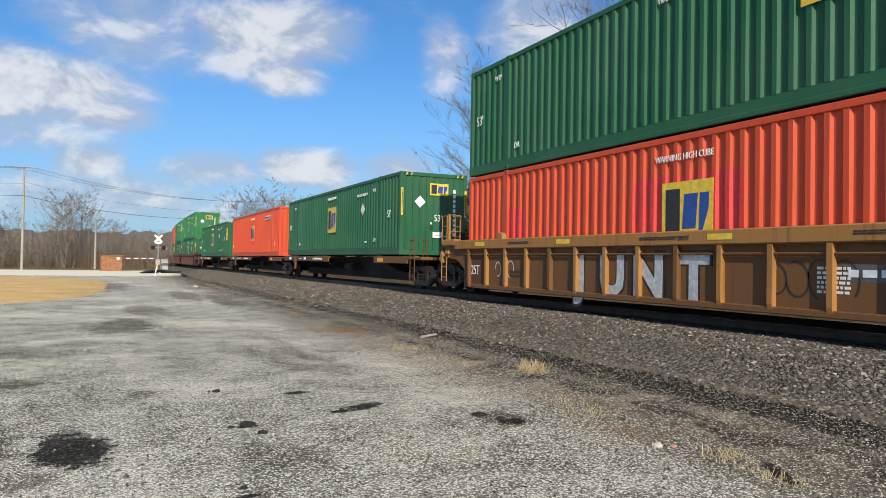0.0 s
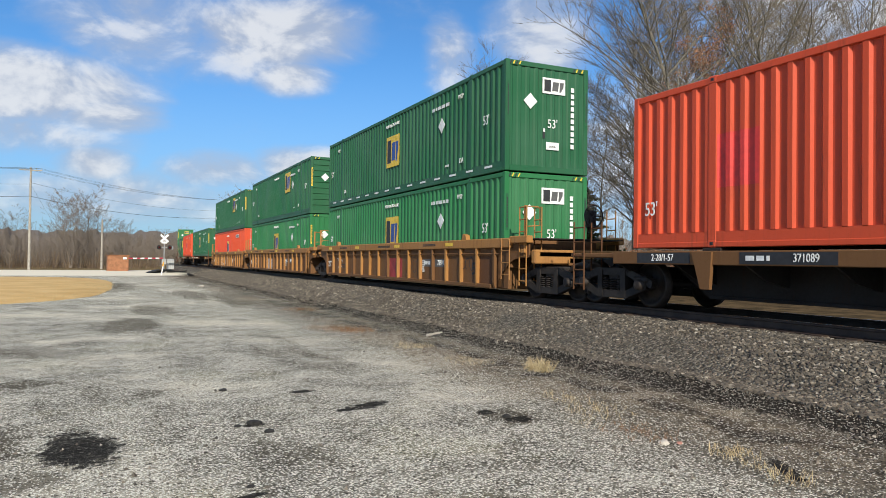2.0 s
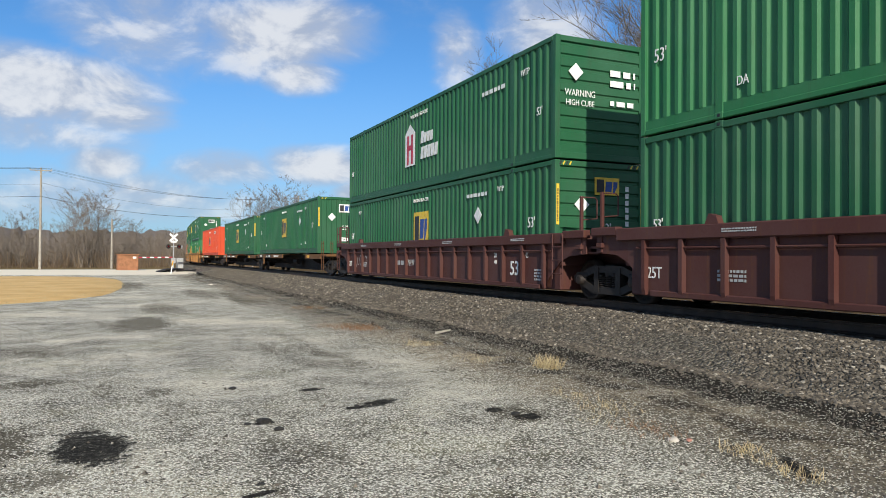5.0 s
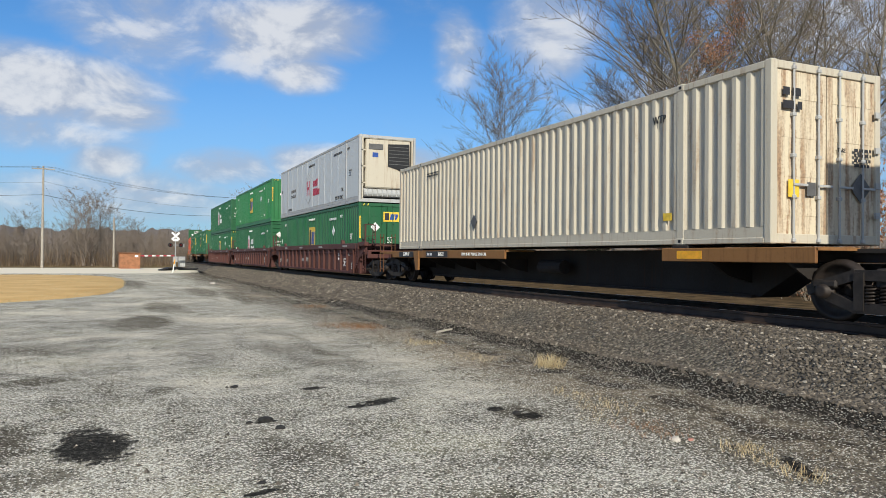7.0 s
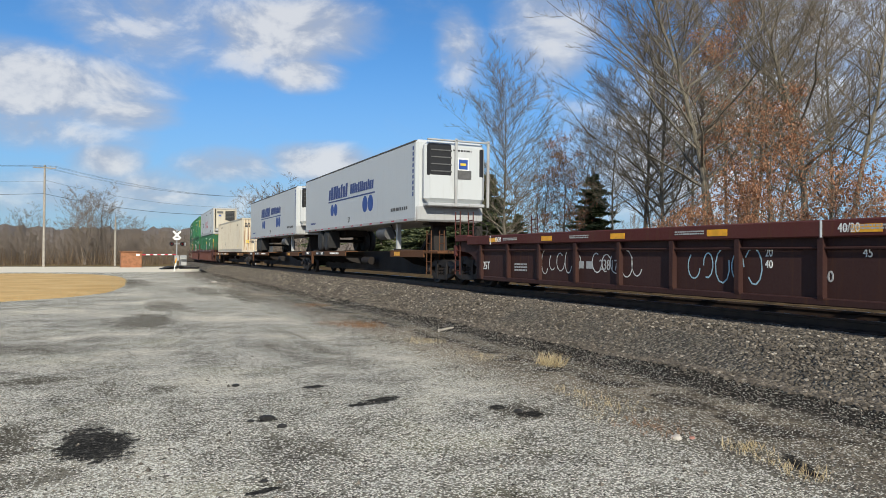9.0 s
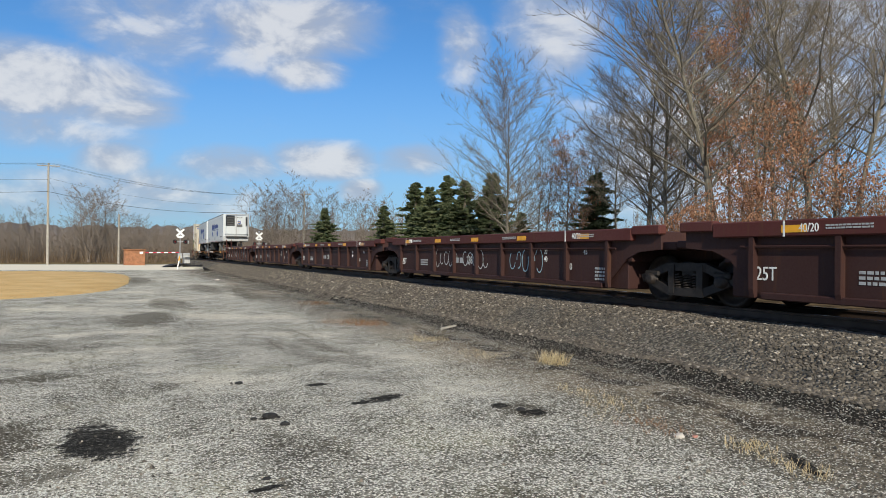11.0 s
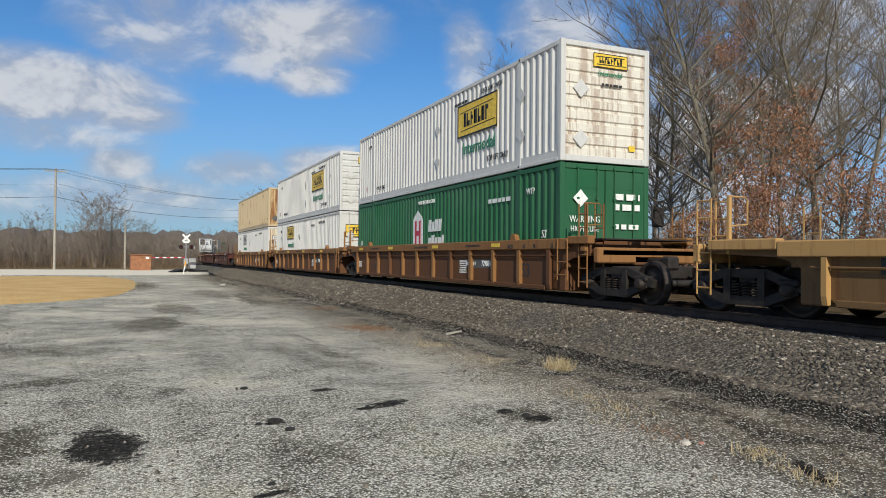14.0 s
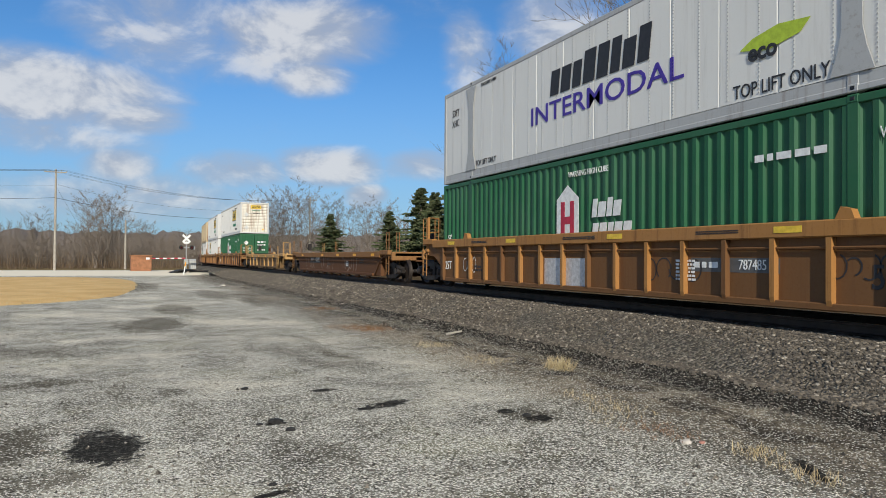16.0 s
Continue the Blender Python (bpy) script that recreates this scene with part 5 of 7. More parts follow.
def decor_maroon(number, tags=(), sign=False):
    def put(car, half, top, bottom):
        rng = random.Random(len(number) + half)
        mid = (top + bottom) / 2 - 0.12
        write("125T", MARK_WHITE, car, on_panel(half - 0.7, mid - 0.1, 0.008), 0.22)
        write("53" if half > 7 else "40", MARK_WHITE if half > 7 else GREY, car, on_panel(-half + 2.0, mid - 0.08, 0.008), 0.36 if half > 7 else 0.16, 0.9, 0.01)
        write("20", MARK_WHITE, car, on_panel(-half + 3.0, mid + 0.26, 0.008), 0.13)
        write("40", MARK_WHITE, car, on_panel(-half + 3.0, mid + 0.08, 0.008), 0.13)
        write("45", MARK_WHITE, car, on_panel(-half + 1.4, mid + 0.26, 0.008), 0.13)
        if half < 7:
            for y in (half - 1.6, -half + 1.6):
                write("40/20", MARK_WHITE, car, on_chord(y, top - 0.13), 0.13)
                plate(car, on_chord(y + 0.42, top - 0.13), 0.035, 0.24, MARK_WHITE, "divider_mark", 0.004)
        bars(car, on_panel(half * 0.20, mid, 0.008), 0.7, 0.26, GREY, 1, rng)
        write(number, GREY, car, on_panel(half * 0.20 - 0.95, mid, 0.008), 0.22)
        bars(car, on_panel(half - 2.6, mid - 0.1, 0.008), 0.6, 0.22, GREY, 3, rng)
        bars(car, on_panel(-half + 0.8, mid - 0.2, 0.008), 0.5, 0.3, GREY, 4, rng)
        for y in (-half * 0.8, -half * 0.3, half * 0.2, half * 0.66):
            bars(car, on_chord(y, top - 0.12), 0.7, 0.08, GREY, 2, rng)
        for i, (y, m) in enumerate(tags):
            spray(car, y, mid + 0.05, 1.6, 0.6, m, 20 + i, 5)
    return put


def decor_empty(number, tags, dark=True):
    def put(car, half, top, bottom):
        rng = random.Random(int(number) % 97)
        mid = (top + bottom) / 2
        at_y, k = (half * 0.44, 1.35) if dark else (half * 0.66, 1.0)
        plate(car, on_panel(at_y, mid + 0.14, 0.003), 1.75 * k, 0.28 * k, MARK_BLACK, "number_panel", 0.003)
        write(number, MARK_WHITE, car, on_panel(at_y - 0.38 * k, mid + 0.14, 0.010), 0.20 * k, 0.8, 0, 0.15)
        bars(car, on_panel(at_y + 0.42 * k, mid + 0.14, 0.009), 0.5 * k, 0.17 * k, MARK_WHITE, 1, rng)
        if not dark:
            write("40", MARK_BLACK, car, on_panel(half * 0.38, mid, 0.008), 0.36, 0.8, 0.02)
        plate(car, on_panel(-half * 0.38, mid - 0.02, 0.003), 0.5, 0.34, MARK_BLACK, "consolidated_stencil", 0.003)
        bars(car, on_panel(-half * 0.38, mid - 0.02, 0.009), 0.4, 0.26, MARK_WHITE, 3, rng)
        bars(car, on_panel(half * 0.05, mid - 0.1, 0.008), 0.8, 0.12, MARK_BLACK, 1, rng)
        bars(car, on_panel(-half * 0.68, mid + 0.1, 0.008), 0.6, 0.2, MARK_BLACK, 2, rng)
        for i, (y, m) in enumerate(tags):
            spray(car, y, mid, 2.4, 0.85, m, 40 + i, 6)
    return put


def spine_car(label, side_mat, trucks=(), ends=(False, False), trailer=False, number=""):
    """One unit of a spine car: a deep centre beam, side plates on brackets, and container seats."""
    car = thing("spine_car", label, "rail car", "cars of the train")
    L = 9.55
    web = Shape().prism([(-L, 0.88), (-L + 1.5, 0.88), (-L + 2.5, 0.26), (L - 2.5, 0.26), (L - 1.5, 0.88), (L, 0.92), (L, 1.06), (-L, 1.06)], 0, -0.36, 0.36)
    web.box(-0.46, 0.46, -L, L, 1.02, 1.08).box(-0.46, 0.46, -L + 2.6, L - 2.6, 0.24, 0.29)
    part("centre_beam", web, SOOT, car, "sooty deep steel centre beam")
    for sx in (-1, 1):
        for a, b in ((0.2, 8.6), (-8.9, -5.7)):
            p = Shape().box(*sorted((sx * 1.36, sx * 1.30)), a, b, 0.86, 1.10, 0.012).box(*sorted((sx * 1.34, sx * 0.4)), a, b, 1.05, 1.10)
            sp = part("side_plate", p, side_mat, car, "rusty buff side plate")
            k = a + 0.5
            while k < b:
                g = Shape().prism([(sx * 1.33, 0.86), (sx * 0.36, 0.86), (sx * 0.36, 0.50), (sx * 0.9, 0.62)], 1, k - 0.025, k + 0.025)
                part("bracket", g, SOOT, sp)
                k += 1.55
        part("side_step", Shape().prism([(6.0, 1.08), (6.45, 1.08), (6.25, 0.45), (6.05, 0.45)], 0, *sorted((sx * 1.40, sx * 1.33))), side_mat, car)
        for y in (-POST, POST):
            seat = Shape().box(*sorted((sx * 1.30, sx * 0.4)), y - 0.2, y + 0.2, 1.0, 1.155, 0.01)
            part("container_seat", seat, SOOT, car)
    for y in trucks:
        add_truck(car, y)
    if number:
        rng = random.Random(int(number))
        plate(car, Matrix.Translation((-1.361, 4.6, 0.98)) @ LEFT, 1.7, 0.19, MARK_BLACK, "number_panel", 0.003)
        write(number, MARK_WHITE, car, Matrix.Translation((-1.368, 4.25, 0.98)) @ LEFT, 0.13)
        bars(car, Matrix.Translation((-1.366, 5.1, 0.98)) @ LEFT, 0.45, 0.13, MARK_WHITE, 1, rng)
        plate(car, Matrix.Translation((-1.361, 7.2, 0.98)) @ LEFT, 1.35, 0.19, MARK_BLACK, "number_panel", 0.003)
        write("2-28/1-57", MARK_WHITE, car, Matrix.Translation((-1.368, 7.2, 0.98)) @ LEFT, 0.13)
        write("TWIN 28-ALL PURPOSE SPINE CAR", MARK_WHITE, car, Matrix.Translation((-1.368, 2.0, 0.98)) @ LEFT, 0.09)
        plate(car, Matrix.Translation((-1.361, -6.4, 0.98)) @ LEFT, 0.6, 0.14, MARK_ORANGE, "reflective_strip", 0.004)
    for flag, sg in ((ends[0], -1), (ends[1], 1)):
        if flag:
            y = sg * (L + 0.5)
            coupler(car, y - sg * 0.2, sg)
            part("end_platform", Shape().box(-1.35, 1.35, *sorted((sg * (L - 1.4), y)), 0.98, 1.08, 0.02), side_mat, car)
            for x in (-1.36, -0.9):
                ladder(car, x, y - sg * 0.5, 0.30, 1.75, BROWN_DARK, 0.36)
            if sg < 0:
                hand_brake(car, 0.1, y - 0.1, 1.75)
    tank = Shape().tube((-0.7, -1.6, 0.68), (-0.7, -0.6, 0.68), 0.17, 0.17, 14)
    part("air_tank", tank, SOOT, car)
    if trailer:
        h = Shape().prism([(-7.3, 1.08), (-6.7, 1.08), (-6.95, 2.05), (-7.15, 2.05)], 0, -0.25, 0.25).prism([(-6.0, 1.08), (-5.7, 1.08), (-6.9, 1.95), (-7.05, 1.9)], 0, -0.2, 0.2)
        h.box(-0.5, 0.5, -7.4, -6.7, 2.02, 2.12, 0.02)
        part("trailer_hitch", h, SOOT, car)
    return car


def trailer(label, seed):
    """A 53-foot refrigerated trailer; origin at the deck below its middle, nose towards -y."""
    rng = random.Random(seed)
    c = thing("semi_trailer", label, "trailer", "trailers on the train")
    z0, z1 = 1.03, 3.83                      # body over the deck
    b = Shape().box(-HW, HW, -HL, HL, z0, z1, 0.10)
    part("body", b, TRAILER, c, "white riveted trailer body")
    part("roof_rail", Shape().box(-HW - 0.012, HW + 0.012, -HL + 0.1, HL + 0.005, z1 - 0.085, z1 - 0.02, 0.02), MARK_GREY, c, "dark roof rail")
    part("bottom_rail", Shape().box(-HW - 0.012, HW + 0.012, -HL + 0.1, HL + 0.005, z0 - 0.02, z0 + 0.10, 0.015), GREY, c, "grey bottom rail")
    for i in range(12):
        plate(c, Matrix.Translation((-HW - 0.013, -HL + 1.0 + i * 1.28, z0 + 0.045)) @ LEFT, 0.30, 0.05, MARK_RED, "reflective_strip", 0.004)
    rivets = Shape()
    for i in range(26):
        y = -HL + 0.35 + i * 0.62
        for k in range(26):
            z = z0 + 0.18 + k * 0.095
            rivets.box(-HW - 0.003, -HW + 0.01, y - 0.007, y + 0.007, z - 0.007, z + 0.007)
    part("rivet_row", rivets, GREY, c)["kind"] = "stuff"

    def at(y, z, proud=0.004):
        return Matrix.Translation((-HW - proud, y, z)) @ LEFT
    word_blocks(c, at(1.55, 2.74), 3.4, 0.80, MARK_NAVY, rng, 1)
    word_blocks(c, at(-1.95, 2.72), 3.3, 0.56, MARK_NAVY, rng, 1)
    s = Shape().add([(-3.5, -0.03, 0.004), (3.5, -0.03, 0.004), (3.5, 0.03, 0.004), (-3.5, 0.03, 0.004)], [(0, 1, 2, 3)])
    part("stripe", s, MARK_NAVY, c, "", at(-0.2, 2.34))
    for y in (2.62, 2.02, -2.42, -3.14):
        r = 0.28 if y > 0 else 0.34
        part("round_sign", Shape().lathe([(0, r), (0.004, r)], 0, 0, 0, 28), MARK_BLUE, c, "round blue sign", Matrix.Translation((-HW - 0.006, y, 1.93)))
    write("53'", MARK_BLACK, c, at(-0.15, 1.36), 0.24)
    bars(c, at(6.3, 1.42), 1.0, 0.14, MARK_NAVY, 1, rng)
    bars(c, at(-6.4, 1.5), 1.7, 0.2, MARK_GREY, 1, rng)
    for k in range(9):
        plate(c, at(-HL + 0.30, 3.55 - k * 0.2), 0.10, 0.13, MARK_NAVY, "marking_bar")
    # nose: refrigeration machine in a rounded casing
    y = -HL
    part("machine_casing", Shape().box(-1.12, 1.18, y - 0.42, y + 0.02, 1.62, 3.74, 0.16), TRAILER, c, "white refrigeration machine casing")
    part("grille", Shape().box(-1.05, -0.12, y - 0.435, y - 0.2, 2.52, 3.66, 0.07), BLACK, c, "black slatted grille")
    for k in range(4):
        part("slat", Shape().box(-0.94, -0.16, y - 0.455, y - 0.42, 2.68 + k * 0.24, 2.73 + k * 0.24, 0.01), MARK_GREY, c)
    part("grille", Shape().box(0.86, 1.10, y - 0.435, y - 0.2, 2.52, 3.60, 0.07), BLACK, c, "black slatted grille")
    m = Matrix.Translation((0.28, y - 0.424, 2.98)) @ REAR
    plate(c, m, 0.42, 0.46, MARK_WHITE, "maker_plate", 0.008)
    plate(c, m, 0.34, 0.34, MARK_BLUE, "maker_field", 0.012)
    plate(c, m, 0.22, 0.08, MARK_YELLOW, "maker_shape", 0.015)
    plate(c, Matrix.Translation((0.28, y - 0.424, 2.62)) @ REAR, 0.62, 0.30, MARK_GREY, "control_panel", 0.02)
    bars(c, Matrix.Translation((0.25, y - 0.424, 3.45)) @ REAR, 0.7, 0.10, MARK_BLACK, 1, rng)
    for x in (-0.02, 1.22):
        part("guard_post", Shape().box(x - 0.05, x + 0.05, y - 0.52, y - 0.46, 1.5, 3.85, 0.012), GREY, c)
    part("guard_rail", Shape().box(-1.1, 1.28, y - 0.52, y - 0.44, 3.74, 3.80, 0.012), GREY, c)
    part("drip_pan", Shape().box(-1.05, 1.1, y - 0.5, y, 1.5, 1.62, 0.03), GREY, c)
    part("front_skirt", Shape().box(-1.28, 1.28, y - 0.03, y + 0.2, z0 - 0.03, z0 + 0.52, 0.06), GREY, c, "dented grey front skirt")
    # running gear
    tyre = Shape().lathe([(-0.13, 0.30), (-0.14, 0.36), (-0.12, 0.48), (-0.06, 0.505), (0.06, 0.505), (0.12, 0.48), (0.14, 0.36), (0.13, 0.30)], 0, 0, 0, 28).mesh("tyre", True)
    rim = Shape().lathe([(-0.10, 0.30), (-0.04, 0.26), (-0.02, 0.16), (-0.09, 0.12), (-0.10, 0.05)], 0, 0, 0, 24).mesh("rim", True)
    for wy in (5.15, 4.0):
        for x, turn in ((-1.10, 0), (1.10, 180), (-0.80, 0), (0.80, 180)):
            w = part("wheel", tyre, RUBBER, c, "black rubber trailer wheel", Matrix.Translation((x, wy, 0.505)) @ Matrix.Rotation(radians(turn), 4, "Z"))
            part("rim", rim, CREAM if wy < 5 else BROWN, w)
        part("axle", Shape().tube((-1.0, wy, 0.505), (1.0, wy, 0.505), 0.07, 0.07, 10), SOOT, c)
    part("slider_frame", Shape().box(-0.55, 0.55, 2.9, 6.4, 0.72, z0, 0.02), SOOT, c)
    for x in (-0.9, 0.9):
        leg = Shape().box(x - 0.08, x + 0.08, -5.45, -5.28, 0.05, z0, 0.01).box(x - 0.16, x + 0.16, -5.55, -5.2, 0.0, 0.05, 0.01)
        part("landing_leg", leg, GREY, c)
        part("leg_brace", Shape().tube((x, -5.3, 0.35), (x, -4.5, z0), 0.03, 0.03, 6), SOOT, c)
    part("fuel_tank", Shape().tube((-1.02, -4.75, 0.66), (-1.02, -3.75, 0.66), 0.24, 0.24, 20), MARK_GREY, c, "dark grey fuel tank")
    part("mud_flap", Shape().box(-1.25, -0.7, 3.35, 3.37, 0.15, 0.95), BLACK, c)
    return c


# ---------------------------------------------------------------- the train, from the far end to the near end
TRAIN = []          # thing, arc length of its middle at the start, height over the rail head
WELL_LOW, WELL_HIGH, SPINE = 0.34, 0.34 + HGT + 0.03, 1.16


def ride(ob, near, z, half=HL):
    TRAIN.append((ob, near + half, z))
    return ob


def stack(near, low, high):
    ride(low, near, WELL_LOW)
    ride(high, near, WELL_HIGH)


def build_train():
    g = signs_green
    lab_g = "weathered green ribbed steel container with a yellow sign"
    # far ahead: dark well cars with stacks, round the bend
    for i, near in enumerate((160.5, 141.0, 121.5, 102.0, 82.5)):
        ride(well_car("dark brown well car under a double stack", MAROON, MAROON, 8.35, 1.48, 0.20, 16, (1.35, 1.35), (-9.72,) + ((9.72,) if i == 0 else ()), (i == 4, i == 0), decor=decor_maroon("675432")), near, 0)
        low = (GREEN, RED, GREEN_LIGHT, GREEN, GREEN)[i]
        high = (GREEN, GREEN, RED, GREEN_LIGHT, GREEN_LIGHT)[i]
        stack(near, container(lab_g if low is not RED else "orange-red ribbed steel container", low, signs=g() if low is not RED else signs_red, seed=i),
              container(lab_g if high is not RED else "orange-red ribbed steel container", high, signs=g() if high is not RED else signs_red, seed=i + 9))
    for i, (near, col) in enumerate(((60.6, GREEN), (41.1, RED), (22.6, GREEN))):
        ride(spine_car("rusty spine car under a single container", BUFF_DARK, (-9.55,) + ((9.3,) if i == 0 else ()), (i == 2, i == 0), number="371089"), near, 0)
        ride(container(lab_g if col is GREEN else "orange-red ribbed container with a grey primed panel", col, signs=g() if col is GREEN else signs_red, seed=i + 20), near, SPINE)
    # three buff units with double stacks
    lab_w = "buff yellow ribbed well car with graffiti and soot"
    trio = ((1.35, RED, GREEN, "doors", "upright", "JUNT", ()), (-17.89, GREEN_LIGHT, GREEN, "upright", "level", "", ((1.56, 1.9, 0.7, SPRAY_SILVER),)),
            (-37.39, GREEN_LIGHT, GREEN, "upright", "upright", "", ((-0.46, 1.6, 0.8, SPRAY_RED),)))
    for i, (near, low, high, end_low, end_high, word, patches) in enumerate(trio):
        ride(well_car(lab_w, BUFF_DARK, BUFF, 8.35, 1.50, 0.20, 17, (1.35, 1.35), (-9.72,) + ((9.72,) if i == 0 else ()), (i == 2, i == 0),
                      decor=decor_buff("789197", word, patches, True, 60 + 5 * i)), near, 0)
        a = container("orange-red ribbed container with doors and a yellow sign" if low is RED else lab_g, low, end=end_low, signs=signs_red if low is RED else g(strip=GREEN if i == 2 else MARK_YELLOW, rear_field=MARK_WHITE if i == 2 else None), seed=30 + i)
        b = container(lab_g + (" and white dashes" if i == 2 else ""), high, end=end_high, signs=g(dashes=i == 2, strip=GREEN if i == 2 else MARK_YELLOW, rear_field=MARK_WHITE if i == 2 else None, sign_at=(-0.05, 1.55) if i == 2 else (-2.95, 2.02)), seed=35 + i)
        stack(near, a, b)
    # three spine units with single containers
    for i, (near, col, lab, sg) in enumerate(((-58.49, RED, "orange-red ribbed steel container with repainted patches", signs_red), (-79.03, GREEN, lab_g, g(fresh=False)), (-97.69, GREEN, lab_g, g(fresh=False)))):
        ride(spine_car("rusty spine car under a single container", BUFF_DARK, (-9.72,) + ((9.0,) if i == 0 else ()), (i == 2, i == 0), number="371089"), near, 0)
        ride(container(lab, col, signs=sg, seed=40 + i), near, SPINE)
    # three maroon units
    for i, near in enumerate((-119.3, -138.4, -157.65)):
        ride(well_car("dull maroon ribbed well car with white stencils", MAROON, MAROON, 8.35, 1.50, 0.20, 17, (1.35, 1.35), (-9.72,) + ((9.72,) if i == 0 else ()), (i == 2, i == 0),
                      decor=decor_maroon("676197", ((6.2, SPRAY_WHITE),) if i == 0 else ())), near, 0)
        if i < 2:
            low = container("green ribbed container with a white pointed sign", GREEN, end="level", signs=signs_hub_green if i else g(), seed=50 + i)
            high = container(lab_g, GREEN_LIGHT if i else GREEN, end="upright" if i else "level", signs=g() if i else signs_hub_green, seed=53 + i)
        else:
            low = container("green ribbed container with doors and a yellow sign", GREEN, end="doors", signs=g(), seed=55)
            high = container("white smooth refrigerated container with crimson signs", TRAILER, "smooth", "none", GREY, signs_white_reefer, 56)
            reefer_unit(high)
        stack(near, low, high)
    # spine units: a cream container and two trailers
    ride(spine_car("rusty spine car under a cream container", BROWN, (-9.72, 9.0), (False, True), number="360622"), -178.66, 0)
    ride(container("cream ribbed container with rust-stained doors", CREAM, end="doors", end_paint=RUST_CREAM, signs=signs_cream_doors, seed=60), -178.66, SPINE)
    for i, near in enumerate((-199.1, -217.5)):
        ride(spine_car("rusty spine car under a white trailer", BROWN_DARK, (-9.72,), (i == 1, False), True, "360622"), near, 0)
        ride(trailer("white refrigerated trailer with navy signs on a rail car", 70 + i), near, 1.11)
    # five empty oxide red units
    tags = ((2.2, SPRAY_WHITE), (0.2, SPRAY_WHITE), (-2.6, SPRAY_BLUE))
    for i in range(5):
        mid = -228.6 - 15.7 * i
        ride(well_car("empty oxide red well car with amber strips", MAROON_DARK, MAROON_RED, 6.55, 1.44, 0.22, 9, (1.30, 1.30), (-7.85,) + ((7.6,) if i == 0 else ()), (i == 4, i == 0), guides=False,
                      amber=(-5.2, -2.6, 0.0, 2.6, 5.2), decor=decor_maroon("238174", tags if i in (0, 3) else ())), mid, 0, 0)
    # three brown units with white stacks
    white = "white ribbed container with a yellow sign and green lettering"
    for i, near in enumerate((-321.05, -340.73, -360.06)):
        ride(well_car("rust brown ribbed well car with stencilled numbers", BROWN_DARK, BROWN, 8.35, 1.42, 0.20, 12, (1.35, 1.35), (-9.80,) + ((9.72,) if i == 0 else ()), (i == 2, i == 0), heavy=True,
                      decor=decor_buff("729864", "", (), False, 0)), near, 0)
        if i == 0:
            low = container("white ribbed container with rusty doors and green lettering", WHITE, end="doors", end_paint=RUST_CREAM, signs=signs_white(False, 3.52, WHITE, True), seed=80)
            high = container("tan ribbed container with heavy rust runs", TAN, end="upright", end_paint=RUST_TAN, signs=signs_tan, seed=81)
        elif i == 1:
            low = container(white, WHITE, end="doors", signs=signs_white(False, 3.55, MARK_YELLOW, True), seed=82)
            high = container(white, WHITE, end="level", signs=signs_white(True, -3.5), seed=83)
        else:
            low = container("green ribbed container with a white pointed sign and doors", GREEN, end="doors", signs=signs_hub_green, seed=84)
            high = container("white ribbed container with yellow sign and rusty end", WHITE, end="level", end_paint=RUST_WHITE, signs=signs_white(True, -3.6), seed=85)
        stack(near, low, high)
    # two empty well cars
    ride(well_car("empty faded yellow well car with ladders", YELLOW_DARK, YELLOW_CAR, 6.5, 1.22, 0.26, 8, (2.1, 2.1), (-7.75, 7.75), (True, True), amber=(-4.8, -1.6, 1.4, 4.6), decor=decor_empty("454601", (), False)), -373.05, 0, 0)
    ride(well_car("empty smooth brown well car with scrawled graffiti", BROWN_DEEP, BROWN, 7.6, 1.22, 0.22, 0, (1.6, 1.6), (-8.2, 8.2), (True, True), guides=False, amber=(-7.0, -4.4, -1.6, 1.4, 6.0),
                  decor=decor_empty("455092", ((4.6, SPRAY_FAINT), (0.8, SPRAY_FAINT), (-3.2, SPRAY_FAINT)))), -393.2, 0, 0)
    ride(well_car(lab_w, BUFF_DARK, BUFF, 8.35, 1.50, 0.20, 17, (1.35, 1.35), (-9.72, 9.72), (True, True), decor=decor_buff("787485", "", ((1.0, 1.7, 0.7, SPRAY_SILVER),), False, 90)), -423.19, 0)
    stack(-423.19, container("green ribbed container with a white pointed sign", GREEN, signs=signs_hub_green, seed=91),
          container("white riveted container with grey lifting posts", RIVETED, "smooth", "upright", GREY, signs_prime, 92))


SPEED, GAIN = 26.58, 0.021


def motions():
    """The train runs away along the track, gaining a little speed."""
    for ob, mid, z in TRAIN:
        rows = []
        for k in range(33):
            t = k * 0.5
            rows.append((t, on_track(mid + SPEED * t + GAIN * t * t / 2, 0, z)))
        walk(ob, rows)


# ---------------------------------------------------------------- trees
def bark(name, dark, lite):
    m, t = material(name)
    co = place(t, (3.0, 3.0, 0.7))
    n = noise_at(t, co, 3.0, 6.0, 0.7)
    k = noise_at(t, place(t), 0.35, 3.0)
    c = mixed(t, ramp(t, n, 0.3, 0.7), (*dark, 1), (*lite, 1))
    c = mixed(t, maths(t, "MULTIPLY", ramp(t, k, 0.4, 0.7), 0.3), c, (0.16, 0.15, 0.11, 1))
    finish(t, c, 0.9, 0.0, n, 0.5, 0.03, 0.2)
    return m


